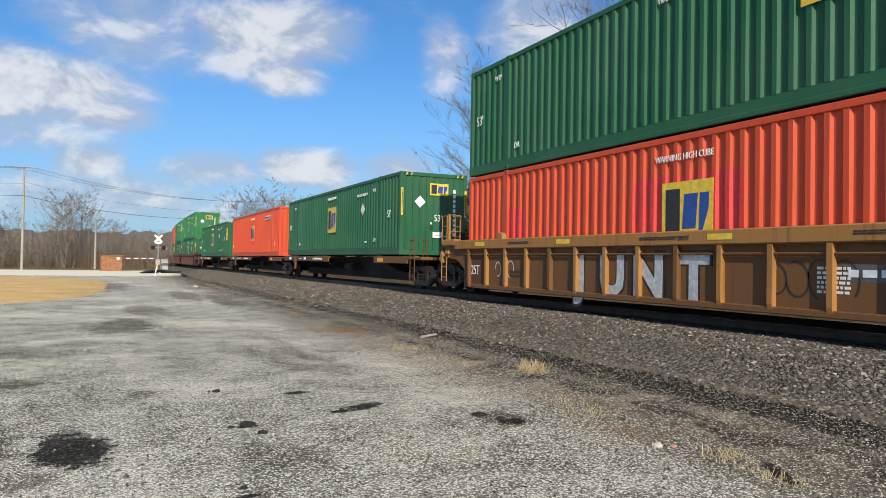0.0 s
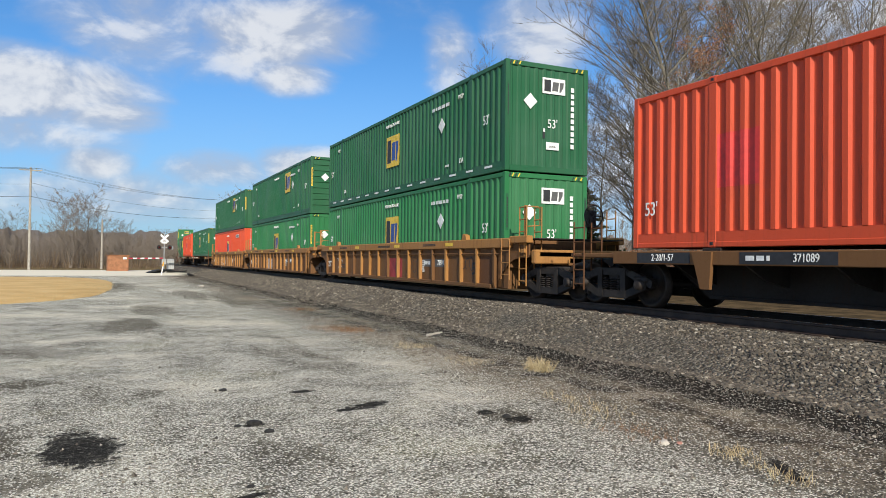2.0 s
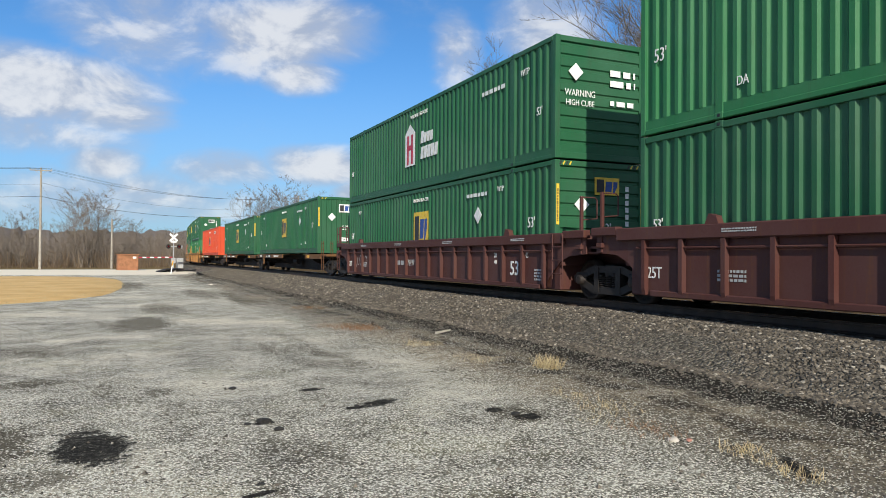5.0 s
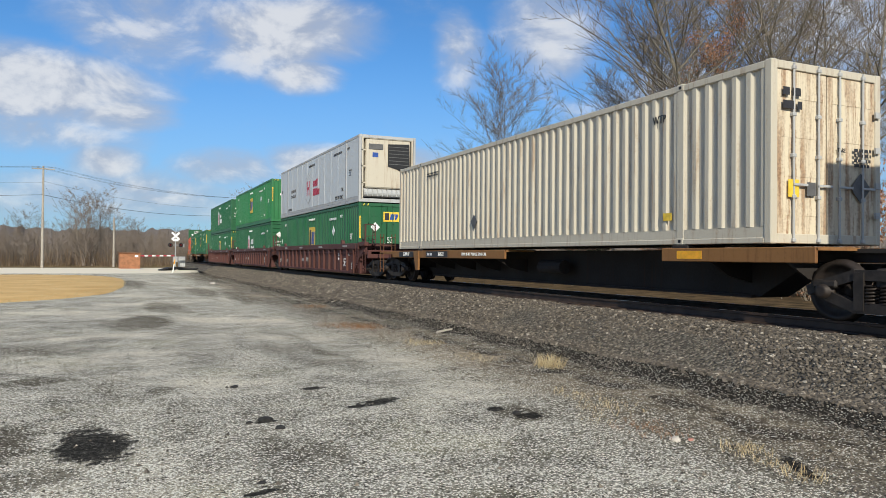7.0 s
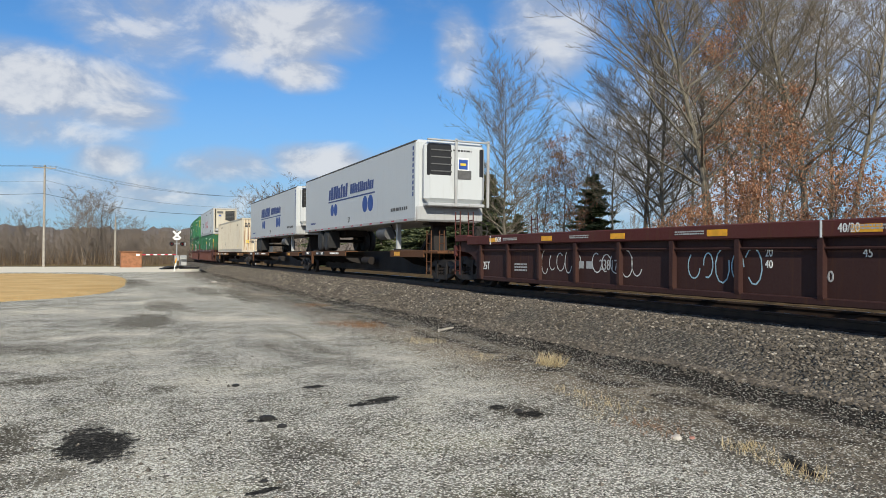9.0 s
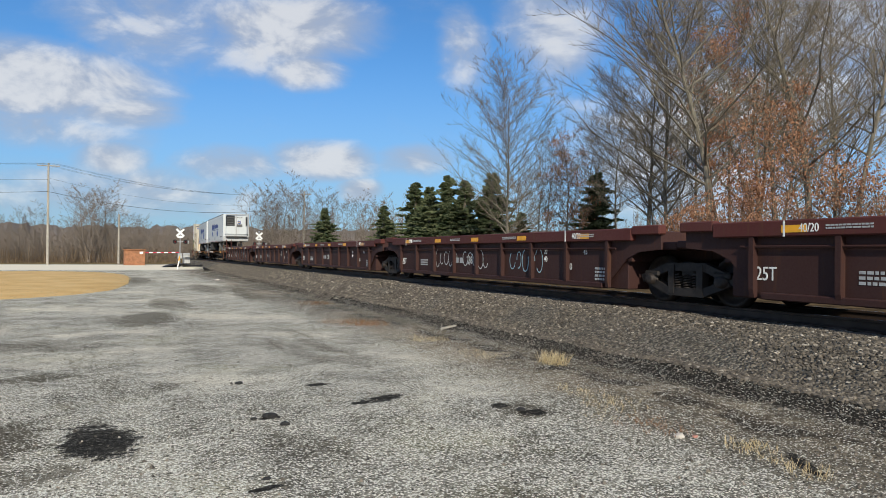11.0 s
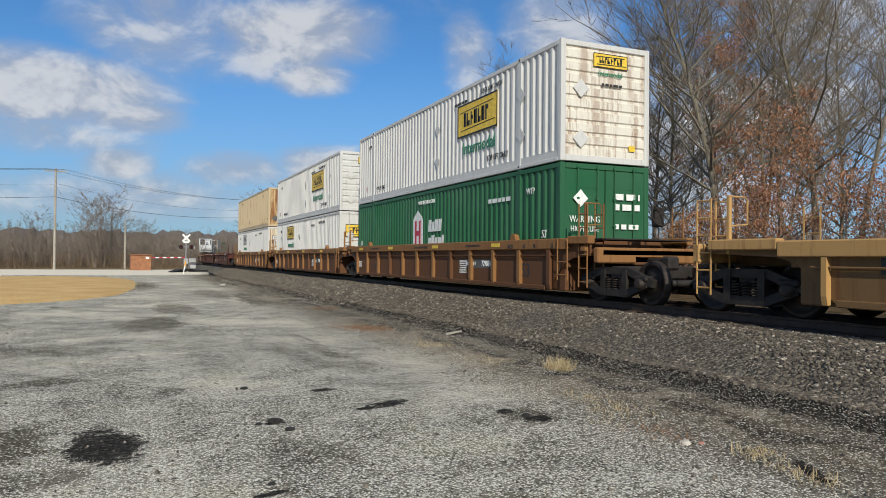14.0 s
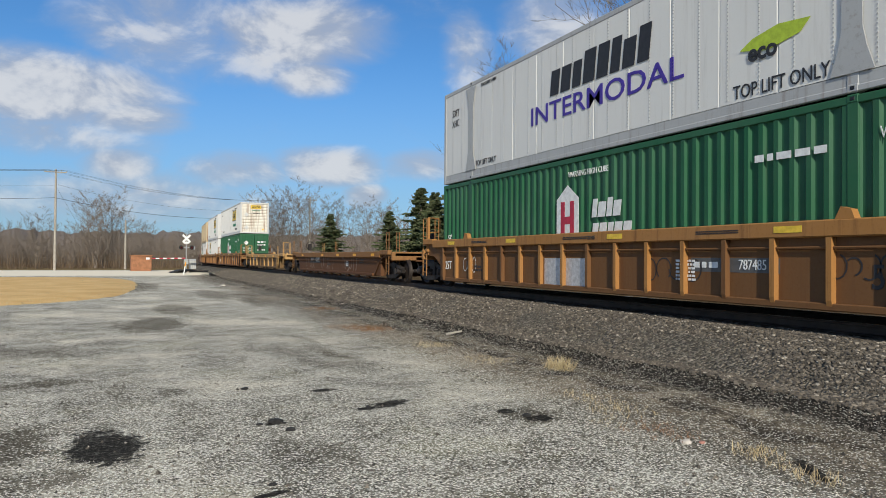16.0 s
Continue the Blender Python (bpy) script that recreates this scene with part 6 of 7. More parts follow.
def leaf_material(name, a, b, c3):
    m, t = material(name)
    g = node(t, "ShaderNodeNewGeometry").outputs["Random Per Island"]
    r = node(t, "ShaderNodeValToRGB", {0: g})
    e = r.color_ramp.elements
    e[0].color, e[1].color = (*a, 1), (*c3, 1)
    e.new(0.5).color = (*b, 1)
    p = node(t, "ShaderNodeBsdfPrincipled", {"Base Color": r.outputs[0], "Roughness": 0.75, "Specular IOR Level": 0.25})
    tr = node(t, "ShaderNodeBsdfTranslucent", {"Color": r.outputs[0]})
    mx = node(t, "ShaderNodeMixShader", {0: 0.25, 1: p.outputs[0], 2: tr.outputs[0]})
    t.links.new(mx.outputs[0], node(t, "ShaderNodeOutputMaterial").inputs[0])
    return m


BARK = bark("grey-brown bark", (0.095, 0.083, 0.064), (0.25, 0.222, 0.175))
TWIG = bark("brown twig bark", (0.15, 0.125, 0.094), (0.29, 0.245, 0.188))
FAR_TWIG = bark("hazy winter twigs", (0.15, 0.12, 0.098), (0.27, 0.225, 0.185))
OAK_LEAF = leaf_material("dry oak leaves", (0.20, 0.088, 0.047), (0.37, 0.18, 0.098), (0.58, 0.345, 0.215))
NEEDLE = leaf_material("spruce needles", (0.06, 0.085, 0.040), (0.125, 0.155, 0.075), (0.22, 0.235, 0.125))
DRY_GRASS = leaf_material("dry grass", (0.34, 0.25, 0.13), (0.50, 0.40, 0.22), (0.64, 0.54, 0.34))
RUSTY_GRASS = leaf_material("rusty dry weeds", (0.16, 0.08, 0.035), (0.26, 0.13, 0.06), (0.36, 0.21, 0.11))


def limb(shape, rng, p, d, length, r, steps, up, sides):
    """A limb that bends upwards; returns its points with their directions and radii."""
    pts = [(p.copy(), d.copy(), r)]
    for i in range(steps):
        d = (d + Vector((rng.gauss(0, 0.13), rng.gauss(0, 0.13), rng.gauss(0, 0.10) + up))).normalized()
        q = p + d * (length / steps)
        r2 = max(r * (1 - 0.8 * (i + 1) / steps), 0.006)
        p = q
        pts.append((p.copy(), d.copy(), r2))
    shape.path([a for a, b, c in pts], [c for a, b, c in pts], sides)
    return pts


def bare_tree(seed, height=18.0, trunk_r=0.20, first=0.25, width=0.25, limbs=36, seconds=8, twigs_each=7, rise=0.75, stems=1, thick=1.0):
    """Meshes of a leafless tree: a tapered trunk with upswept limbs, and a crown of fine twigs. Returns them and the twigs' ends.
    width: half the crown's width as a share of its height; rise: how steeply the limbs climb."""
    rng = random.Random(seed)
    wood, twigs, tips = Shape(), Shape(), []
    for stem in range(stems):
        lean = Vector((rng.gauss(0, 0.03), rng.gauss(0, 0.03), 1)) if stems == 1 else Vector((math.cos(stem * 6.3 / stems) * 0.16, math.sin(stem * 6.3 / stems) * 0.16, 1))
        p, d, n = Vector((0, 0, -0.3)), lean.normalized(), 12
        line = [(p.copy(), d.copy(), trunk_r * 1.25)]
        for i in range(n):
            d = (d + Vector((rng.gauss(0, 0.055), rng.gauss(0, 0.055), 0.06))).normalized()
            p = p + d * (height * (1.0 if stem == 0 else 0.92) / n)
            line.append((p.copy(), d.copy(), max(trunk_r * (1.05 - 1.0 * ((i + 1) / n) ** 0.8), 0.014)))
        wood.path([a for a, b, c in line], [c for a, b, c in line], 8)
        for i in range(limbs // stems):
            f = first + (0.97 - first) * (i + rng.random()) / (limbs // stems)
            k = min(int(f * n), n - 1)
            g = f * n - k
            p = line[k][0].lerp(line[k + 1][0], g)
            r = line[k][2] + (line[k + 1][2] - line[k][2]) * g
            u = (f - first) / (1 - first)
            a = i * 2.4 + rng.gauss(0, 0.35)
            reach = height * width * (0.55 + 0.55 * math.sin(math.pi * min(1.0, u * 1.15 + 0.12))) * rng.uniform(0.65, 1.25)
            up = rise * rng.uniform(0.6, 1.3) + 0.7 * u * u
            dd = Vector((math.cos(a), math.sin(a), up)).normalized()
            l1 = limb(wood, rng, p, dd, reach * math.sqrt(1 + up * up) * 0.82, min(r * 0.55, 0.075 * height / 18), 7, 0.035, 5)
            for j in range(seconds):
                q = (j + 0.6 + rng.random() * 0.5) / seconds
                k2 = min(int(q * 7), 6)
                p2, d2, r2 = l1[k2][0].lerp(l1[k2 + 1][0], q * 7 - k2 if q < 1 else 1.0), l1[k2][1], l1[k2][2]
                a2 = rng.uniform(0, 6.283)
                dd2 = (d2 * 0.9 + Vector((math.cos(a2), math.sin(a2), rng.uniform(-0.25, 0.5))) * 0.75).normalized()
                l2 = limb(twigs, rng, p2, dd2, reach * rng.uniform(0.22, 0.42) * (1.25 - 0.6 * q) + 0.3, max(min(r2 * 0.55, 0.022), 0.009), 4, 0.05, 3)
                for m in range(twigs_each):
                    p3, d3, r3 = l2[1 + int(rng.random() * 4) % 4]
                    a3 = rng.uniform(0, 6.283)
                    dd3 = (d3 * 0.9 + Vector((math.cos(a3), math.sin(a3), rng.uniform(-0.2, 0.6))) * 0.6).normalized()
                    e = p3 + dd3 * height * rng.uniform(0.022, 0.055)
                    mid = p3.lerp(e, 0.5) + Vector((rng.gauss(0, 0.03), rng.gauss(0, 0.03), -0.02))
                    twigs.path([p3, mid, e], [0.009 * thick, 0.0075 * thick, 0.005 * thick], 3)
                    tips.append(e)
    return wood, twigs, tips


def raw_mesh(shape, name):
    me = bpy.data.meshes.new(name)
    me.from_pydata(shape.v, [], shape.f)
    return me


def make_trees():
    kinds = []
    for k, (stems, width, first, tr, rise) in enumerate(((1, 0.22, 0.34, 0.15, 0.6), (1, 0.29, 0.26, 0.21, 0.8), (1, 0.34, 0.18, 0.16, 0.75), (2, 0.24, 0.34, 0.14, 0.7))):
        wood, twigs, tips = bare_tree(100 + k, 18.0, tr, first, width, (34, 38, 56, 46)[k], (8, 9, 10, 8)[k], (7, 8, 11, 8)[k], rise, stems)
        kinds.append((raw_mesh(wood, "trunk"), raw_mesh(twigs, "crown")))
    wood, twigs, tips = bare_tree(140, 18.0, 0.16, 0.14, 0.30, 38, 8, 6, 0.8, 2, 2.4)
    far_kind = (raw_mesh(wood, "trunk"), raw_mesh(twigs, "crown"))
    rng = random.Random(8)
    label = ("tall bare grey-barked tree in the trackside wood", "slender leafless tree with upswept limbs", "many-stemmed leafless tree with a wide crown", "bare forked tree at the wood's edge")
    # x, y, height: the wood beyond the track
    wood_trees = [(27.2, 48.0, 15.2, 2), (33.4, 54.0, 12.0, 3), (26.6, 27.0, 20.0, 1), (29.9, 38.0, 13.0, 0), (31.8, 29.0, 20.5, 3), (34.0, 27.0, 21.0, 1), (31.4, 23.0, 19.5, 0), (31.4, 35.0, 19.5, 2),
                  (39.0, 33.0, 21.0, 0), (36.7, 43.0, 19.0, 1), (38.5, 37.0, 21.1, 3), (47.5, 36.0, 22.0, 2), (42.2, 45.0, 20.8, 0), (39.3, 55.0, 14.5, 3),
                  (44.0, 27.0, 19.0, 3), (46.0, 50.0, 14.0, 3), (36.5, 31.5, 17.0, 0), (34.0, 40.0, 13.0, 0), (52.0, 42.0, 19.0, 0)]
    for x, y, h, k in wood_trees:
        s = h / 18.0
        tr = thing("bare_tree", label[k], "tree", "trees of the wood", pose(x, y, fall(y) - 0.2, 0, 0, rng.uniform(0, 360)) @ Matrix.Diagonal((s, s, s, 1)))
        part("trunk", kinds[k][0], BARK, tr)
        part("crown", kinds[k][1], TWIG, tr)
    # paler single trees far off
    for x, y, h, k in [(23.0, 120.0, 13.4, 2), (21.1, 126.0, 12.0, 1), (26.4, 118.0, 12.3, 2), (30.5, 115.0, 11.4, 3), (32.9, 110.0, 10.6, 1), (-4.1, 125.0, 11.6, 2), (-2.4, 127.0, 10.2, 0), (-5.3, 123.0, 10.9, 1), (-6.4, 131.0, 9.8, 3), (32.5, 100.0, 9.0, 3), (34.2, 95.0, 8.0, 0),
                       (36.5, 88.0, 9.0, 1), (39, 80, 9.5, 2), (-14, 128, 8.5, 1), (1.5, 140, 8.5, 2), (36, 104, 10, 0), (41, 70, 11, 1), (45, 64, 12, 0), (28, 124, 11, 2), (24.5, 128, 11, 2)]:
        s = h / 18.0
        tr = thing("bare_tree", "bushy leafless tree beyond the level crossing", "tree", "trees far along the track", pose(x, y, fall(y) - 0.2, 0, 0, rng.uniform(0, 360)) @ Matrix.Diagonal((s * 1.15, s * 1.15, s, 1)))
        part("trunk", far_kind[0], FAR_TWIG, tr)
        part("crown", far_kind[1], FAR_TWIG, tr)

    # oaks that keep their brown leaves
    for k, (x, y, h, n) in enumerate(((32.2, 48.0, 11.0, 2600), (30.0, 26.2, 14.0, 3400), (28.4, 24.6, 8.6, 2300), (25.6, 26.2, 4.2, 1100), (26.6, 24.4, 5.6, 1300), (27.6, 20.6, 5.4, 900), (26.4, 29.0, 3.6, 900), (27.2, 18.6, 4.8, 1000))):
        wood, twigs, tips = bare_tree(300 + k, h, 0.05 + h * 0.006, 0.10, 0.27 if h > 9 else 0.36, 24, 6, 5, 0.5)
        leaves = Shape()
        held = [p for p in rng.sample(tips, len(tips) // 3) if h < 9 or p.z < h * 0.5 or rng.random() < 0.55]
        for i in range(int(n * 2.2)):
            c = rng.choice(held)
            c = c + Vector((rng.gauss(0, 0.24), rng.gauss(0, 0.24), rng.gauss(0, 0.18)))
            w = rng.uniform(0.045, 0.085)
            m = Euler((rng.uniform(0, 6.3), rng.uniform(0, 6.3), rng.uniform(0, 6.3))).to_matrix()
            leaves.add([c + m @ Vector(q) for q in ((-w, 0, 0), (0, -w * 0.55, 0.02), (w, 0, 0), (0, w * 0.55, 0.02))], [(0, 1, 2, 3)])
        tr = thing("oak_tree", "young oak holding dry russet leaves", "tree", "oaks at the wood's edge", pose(x, y, fall(y) - 0.2))
        part("trunk", raw_mesh(wood, "trunk"), BARK, tr)
        part("crown", raw_mesh(twigs, "crown"), TWIG, tr)
        part("foliage", raw_mesh(leaves, "foliage"), OAK_LEAF, tr, "dry russet oak leaves")

    # spruces
    spruces = []
    for v in range(3):
        r2 = random.Random(500 + v)
        H = 10.0
        trunk, needles = Shape().tube((0, 0, -0.2), (0, 0, H * 0.97), 0.16, 0.015, 8), Shape()
        z = 0.25
        while z < H:
            reach = (H - z) ** 0.85 * 0.27 * r2.uniform(0.35, 1.3) + 0.06
            n = 5 if z < H * 0.7 else 4
            for k in range(n):
                a = r2.uniform(0, 2 * math.pi)
                out = Vector((math.cos(a), math.sin(a), 0))
                side = Vector((-math.sin(a), math.cos(a), 0))
                L = reach * r2.uniform(0.65, 1.1)
                for j in range(7):
                    f = (j + 0.6) / 7
                    c = out * (L * f) + Vector((0, 0, z + r2.uniform(-0.08, 0.08) - L * (0.34 * f - 0.30 * f * f)))
                    for sgn in (-1, 1):
                        w = L * 0.26 * (1.1 - f) + 0.12
                        tip = c + out * w * 0.9 + side * sgn * w * r2.uniform(0.4, 0.9) + Vector((0, 0, r2.uniform(-0.14, 0.03)))
                        needles.add([c + Vector((0, 0, 0.05)), c + out * 0.13 + Vector((0, 0, -0.04)), tip], [(0, 1, 2)])
                        needles.add([c, tip, c.lerp(tip, 0.55) + Vector((0, 0, -0.12 - 0.2 * w))], [(0, 1, 2)])
                        needles.add([c, c + Vector((0, 0, -0.22)) + out * 0.05, tip + Vector((0, 0, -0.10))], [(0, 1, 2)])
            z += r2.uniform(0.12, 0.24)
        spruces.append((trunk.mesh("trunk"), raw_mesh(needles, "foliage")))
    for k, (x, y, h) in enumerate(((31.3, 78.0, 10.2), (31.0, 73.0, 9.3), (31.9, 70.0, 10.4), (32.9, 68.0, 9.6), (33.5, 63.0, 10.0), (36.7, 50.0, 8.9), (31.6, 90.0, 8.2), (27.4, 105.0, 8.6), (35.2, 60.0, 6.0), (32.2, 75.5, 8.0), (34.6, 66, 7.6))):
        s = h / 10.0
        tr = thing("spruce_tree", "dense dark green spruce beyond the track", "conifer", "spruces", pose(x, y, fall(y) - 0.1, 0, 0, k * 57) @ Matrix.Diagonal((s * 2.6, s * 2.6, s, 1)))
        part("trunk", spruces[k % 3][0], BARK, tr)
        part("foliage", spruces[k % 3][1], NEEDLE, tr, "dark green needled boughs")

    # thicket under the wood, and the far woods
    brush = Shape()
    r3 = random.Random(77)
    for i in range(1500):
        y = r3.uniform(14, 78)
        x = r3.uniform(23.5, 27) + (6 if y > 50 else 0) + abs(r3.gauss(0, 6))
        h = r3.uniform(0.8, 3.2)
        p = Vector((x, y, fall(y) - 0.1))
        for k in range(4):
            d = Vector((r3.gauss(0, 0.35), r3.gauss(0, 0.35), 1)).normalized()
            q = p + d * h * r3.uniform(0.5, 1)
            brush.tube(p, q, 0.012, 0.006, 3, False)
            for j in range(3):
                c = p + (q - p) * r3.uniform(0.4, 1)
                brush.tube(c, c + Vector((r3.gauss(0, 0.4), r3.gauss(0, 0.4), r3.uniform(0.1, 0.7))) * h * 0.3, 0.006, 0.004, 3, False)
    tagged(part("thicket", raw_mesh(brush, "thicket"), TWIG), "tangle of bare brown saplings under the trees", "undergrowth", kind="stuff")
    litter = Shape()
    for i in range(9000):
        y = r3.uniform(14, 70)
        x = r3.uniform(24, 28) + (5 if y > 50 else 0) + abs(r3.gauss(0, 4))
        c = Vector((x, y, fall(y) + abs(r3.gauss(0, 0.8))))
        w = r3.uniform(0.05, 0.11)
        m = Euler((r3.uniform(0, 6.3), r3.uniform(0, 6.3), r3.uniform(0, 6.3))).to_matrix()
        litter.add([c + m @ Vector(q) for q in ((-w, 0, 0), (0, -w * 0.6, 0), (w, 0, 0), (0, w * 0.6, 0))], [(0, 1, 2, 3)])
    tagged(part("dead_leaves", raw_mesh(litter, "dead_leaves"), OAK_LEAF), "dry russet leaves clinging to the undergrowth", "leaves", kind="stuff")

    far = Shape()

    def far_tree(x, y, h, width):
        z = fall(y) - 0.3
        far.tube((x, y, z), (x + r3.gauss(0, 0.5), y, z + h * 0.9), 0.07, 0.02, 3, False)
        for k in range(36):
            f = r3.uniform(0.12, 0.92)
            a = r3.uniform(0, 6.3)
            q = Vector((x, y, z + h * f))
            L = width * (1.15 - f) * r3.uniform(0.5, 1.0)
            e = q + Vector((math.cos(a) * L, math.sin(a) * L, L * r3.uniform(0.5, 1.3)))
            far.tube(q, e, 0.032, 0.012, 3, False)
            g = q + (e - q) * 0.5
            far.tube(g, g + Vector((r3.gauss(0, 0.5), r3.gauss(0, 0.5), r3.uniform(0.3, 1.0))) * L * 0.6, 0.02, 0.010, 3, False)
    for i in range(430):
        a = radians(r3.uniform(-14, 12))
        d = r3.uniform(175, 260)
        far_tree(d * math.sin(a), d * math.cos(a), r3.uniform(7, 11.0), r3.uniform(2.2, 3.6))
    for i in range(230):
        a = radians(r3.uniform(10, 60))
        d = r3.uniform(120, 190)
        far_tree(d * math.sin(a), d * math.cos(a), r3.uniform(8, 12.0), r3.uniform(2.0, 3.4))
    for i in range(230):
        a = radians(r3.uniform(-14, 5))
        d = r3.uniform(118, 165)
        far_tree(d * math.sin(a), d * math.cos(a), r3.uniform(2.5, 5.5), r3.uniform(1.2, 2.2))
    tagged(part("far_woods", raw_mesh(far, "far_woods"), FAR_TWIG), "belt of leafless brown woods in the distance", "woods", kind="stuff")
    # a wooded rise closes the distance
    ridge, cols = Shape(), 420
    top = []
    for i in range(cols + 1):
        a = radians(-26 + 96 * i / cols)
        d = 330 + 12 * noise.noise((i * 0.13, 4, 0))
        h = 13.0 + 3.0 * noise.noise((i * 0.045, 1, 0)) + 1.6 * noise.noise((i * 0.37, 2, 0)) + r3.uniform(0, 1.3)
        top.append((a, d, h))
    for k, (back, lift) in enumerate(((0.0, 0.0), (5.0, 0.45), (12.0, 0.8), (20.0, 1.0), (60.0, 0.9))):
        ridge.v += [((d + back + r3.uniform(-2, 2)) * math.sin(a), (d + back) * math.cos(a), -1.2 + h * lift) for a, d, h in top]
    w = cols + 1
    ridge.f = [(k * w + i, k * w + i + 1, (k + 1) * w + i + 1, (k + 1) * w + i) for k in range(4) for i in range(cols)]
    tagged(part("far_hill", raw_mesh(ridge, "far_hill"), bark("distant leafless woods", (0.105, 0.09, 0.085), (0.20, 0.172, 0.16))), "low wooded hill closing the distance", "hill", kind="structure")
    hedge = Shape()
    for i in range(5200):
        a = radians(r3.uniform(-14, 14))
        d = r3.uniform(112, 185)
        x, y = d * math.sin(a), d * math.cos(a)
        if abs(x - (CENTRE + max(0, y - STRAIGHT) ** 2 / (2 * RADIUS))) < 4.5:
            continue
        h = r3.uniform(0.6, 2.8)
        hedge.tube((x, y, fall(y) - 0.1), (x + r3.gauss(0, 0.5), y, fall(y) + h), 0.035, 0.015, 3, False)
    tagged(part("brush", raw_mesh(hedge, "brush"), leaf_material("winter brush", (0.14, 0.095, 0.06), (0.22, 0.155, 0.10), (0.32, 0.235, 0.15))), "low brown winter brush along the road", "undergrowth", kind="stuff")


# ---------------------------------------------------------------- crossing, poles and wires
WOOD = bark("weathered pole timber", (0.26, 0.235, 0.20), (0.46, 0.42, 0.36))
SHED = plain("orange-brown painted plywood", (0.30, 0.13, 0.06), 0.7, 0, 0.2, 3.0)
SILVER = plain("galvanised steel", (0.45, 0.46, 0.47), 0.45, 0.6, 0.15)
PORCELAIN = plain("grey insulator", (0.35, 0.35, 0.34), 0.3, 0, 0.1)
CABLE = plain("black cable", (0.015, 0.015, 0.016), 0.6, 0, 0.1)


def utility_pole(x, y, height, arms, label):
    p = thing("utility_pole", label, "utility pole", "utility poles", pose(x, y, fall(y) - 0.2))
    part("pole", Shape().tube((0, 0, 0), (0, 0, height), 0.17, 0.11, 12), WOOD, p)
    for z, w in arms:
        a = part("crossarm", Shape().box(-w, w, -0.16, -0.05, z - 0.06, z + 0.06, 0.01), WOOD, p)
        for k in (-0.92, -0.5, 0.5, 0.92):
            ins = Shape().tube((k * w, -0.1, z + 0.06), (k * w, -0.1, z + 0.14), 0.02, 0.02, 6).tube((k * w, -0.1, z + 0.13), (k * w, -0.1, z + 0.24), 0.055, 0.035, 8)
            part("insulator", ins, PORCELAIN, a)
        part("arm_brace", Shape().tube((-w * 0.55, -0.12, z - 0.03), (0, -0.12, z - 0.6), 0.015, 0.015, 5).tube((w * 0.55, -0.12, z - 0.03), (0, -0.12, z - 0.6), 0.015, 0.015, 5), SILVER, p)
    return p


def wire(a, b, sag, r=0.012):
    a, b = Vector(a), Vector(b)
    s, n = Shape(), 24
    pts = [a + (b - a) * (i / n) - Vector((0, 0, sag * 4 * (i / n) * (1 - i / n))) for i in range(n + 1)]
    s.path(pts, [r] * len(pts), 4)
    tagged(part("overhead_wire", s, CABLE), "thin black overhead wire strung between poles", "wire", "overhead wires")


def crossing_signal(x, y, turn, gate):
    s = thing("crossing_signal", "silver level crossing signal with crossbuck and lamps" if not gate else "silver level crossing signal with a lowered striped gate", "crossing signal", "crossing signals", pose(x, y, fall(y), 0, 0, turn))
    part("mast", Shape().tube((0, 0, 0), (0, 0, 4.6), 0.065, 0.06, 12), SILVER, s)
    part("mast_base", Shape().prism([(-0.3, 0), (0.3, 0), (0.18, 0.25), (-0.18, 0.25)], 1, -0.25, 0.25), SILVER, s)
    for a in (45, -45):
        part("crossbuck_blade", Shape().box(-0.62, 0.62, -0.10, -0.085, -0.115, 0.115), MARK_WHITE, s, "white crossbuck blade", Matrix.Translation((0, 0.004 * (a > 0), 4.05)) @ Matrix.Rotation(radians(a), 4, "Y"))
    part("lamp_arm", Shape().tube((-0.75, -0.06, 2.95), (0.75, -0.06, 2.95), 0.04, 0.04, 8), SILVER, s)
    for lx in (-0.6, 0.6):
        disc = part("lamp_disc", Shape().tube((lx, -0.12, 2.95), (lx, -0.09, 2.95), 0.26, 0.26, 20), BLACK, s, "black round lamp target")
        part("lamp_hood", Shape().tube((lx, -0.36, 2.97), (lx, -0.12, 2.95), 0.13, 0.13, 14, False), BLACK, disc)
        part("lens", Shape().tube((lx, -0.14, 2.95), (lx, -0.125, 2.95), 0.12, 0.12, 14), plain("dark red lens", (0.18, 0.01, 0.012), 0.2, 0, 0.1), disc)
    part("bell", Shape().tube((0, 0, 4.58), (0, 0, 4.72), 0.13, 0.05, 12), SILVER, s)
    part("track_sign", Shape().box(-0.32, 0.32, -0.09, -0.075, 3.42, 3.66), MARK_WHITE, s)
    part("side_lamp", Shape().lathe([(-0.1, 0.10), (0.0, 0.22), (0.05, 0.22)], 0.95, 0, 2.9, 14), SILVER, s)
    if gate:
        part("gate_machine", Shape().box(-0.25, 0.25, -0.2, 0.28, 0.9, 1.55, 0.03), SILVER, s)
        part("counterweight", Shape().box(0.35, 1.15, -0.02, 0.10, 1.28, 1.56, 0.02), SILVER, s)
        for k in range(9):
            part("gate_stripe", Shape().box(-3.9 + k * 0.42, -3.9 + k * 0.42 + 0.42, 0.0, 0.05, 1.54 + k * 0.006, 1.66 + k * 0.006), MARK_WHITE if k % 2 else MARK_RED, s)
        part("control_cabinet", Shape().box(0.5, 1.3, 0.9, 1.4, 0.3, 1.3, 0.03), GREY, s)
    return s


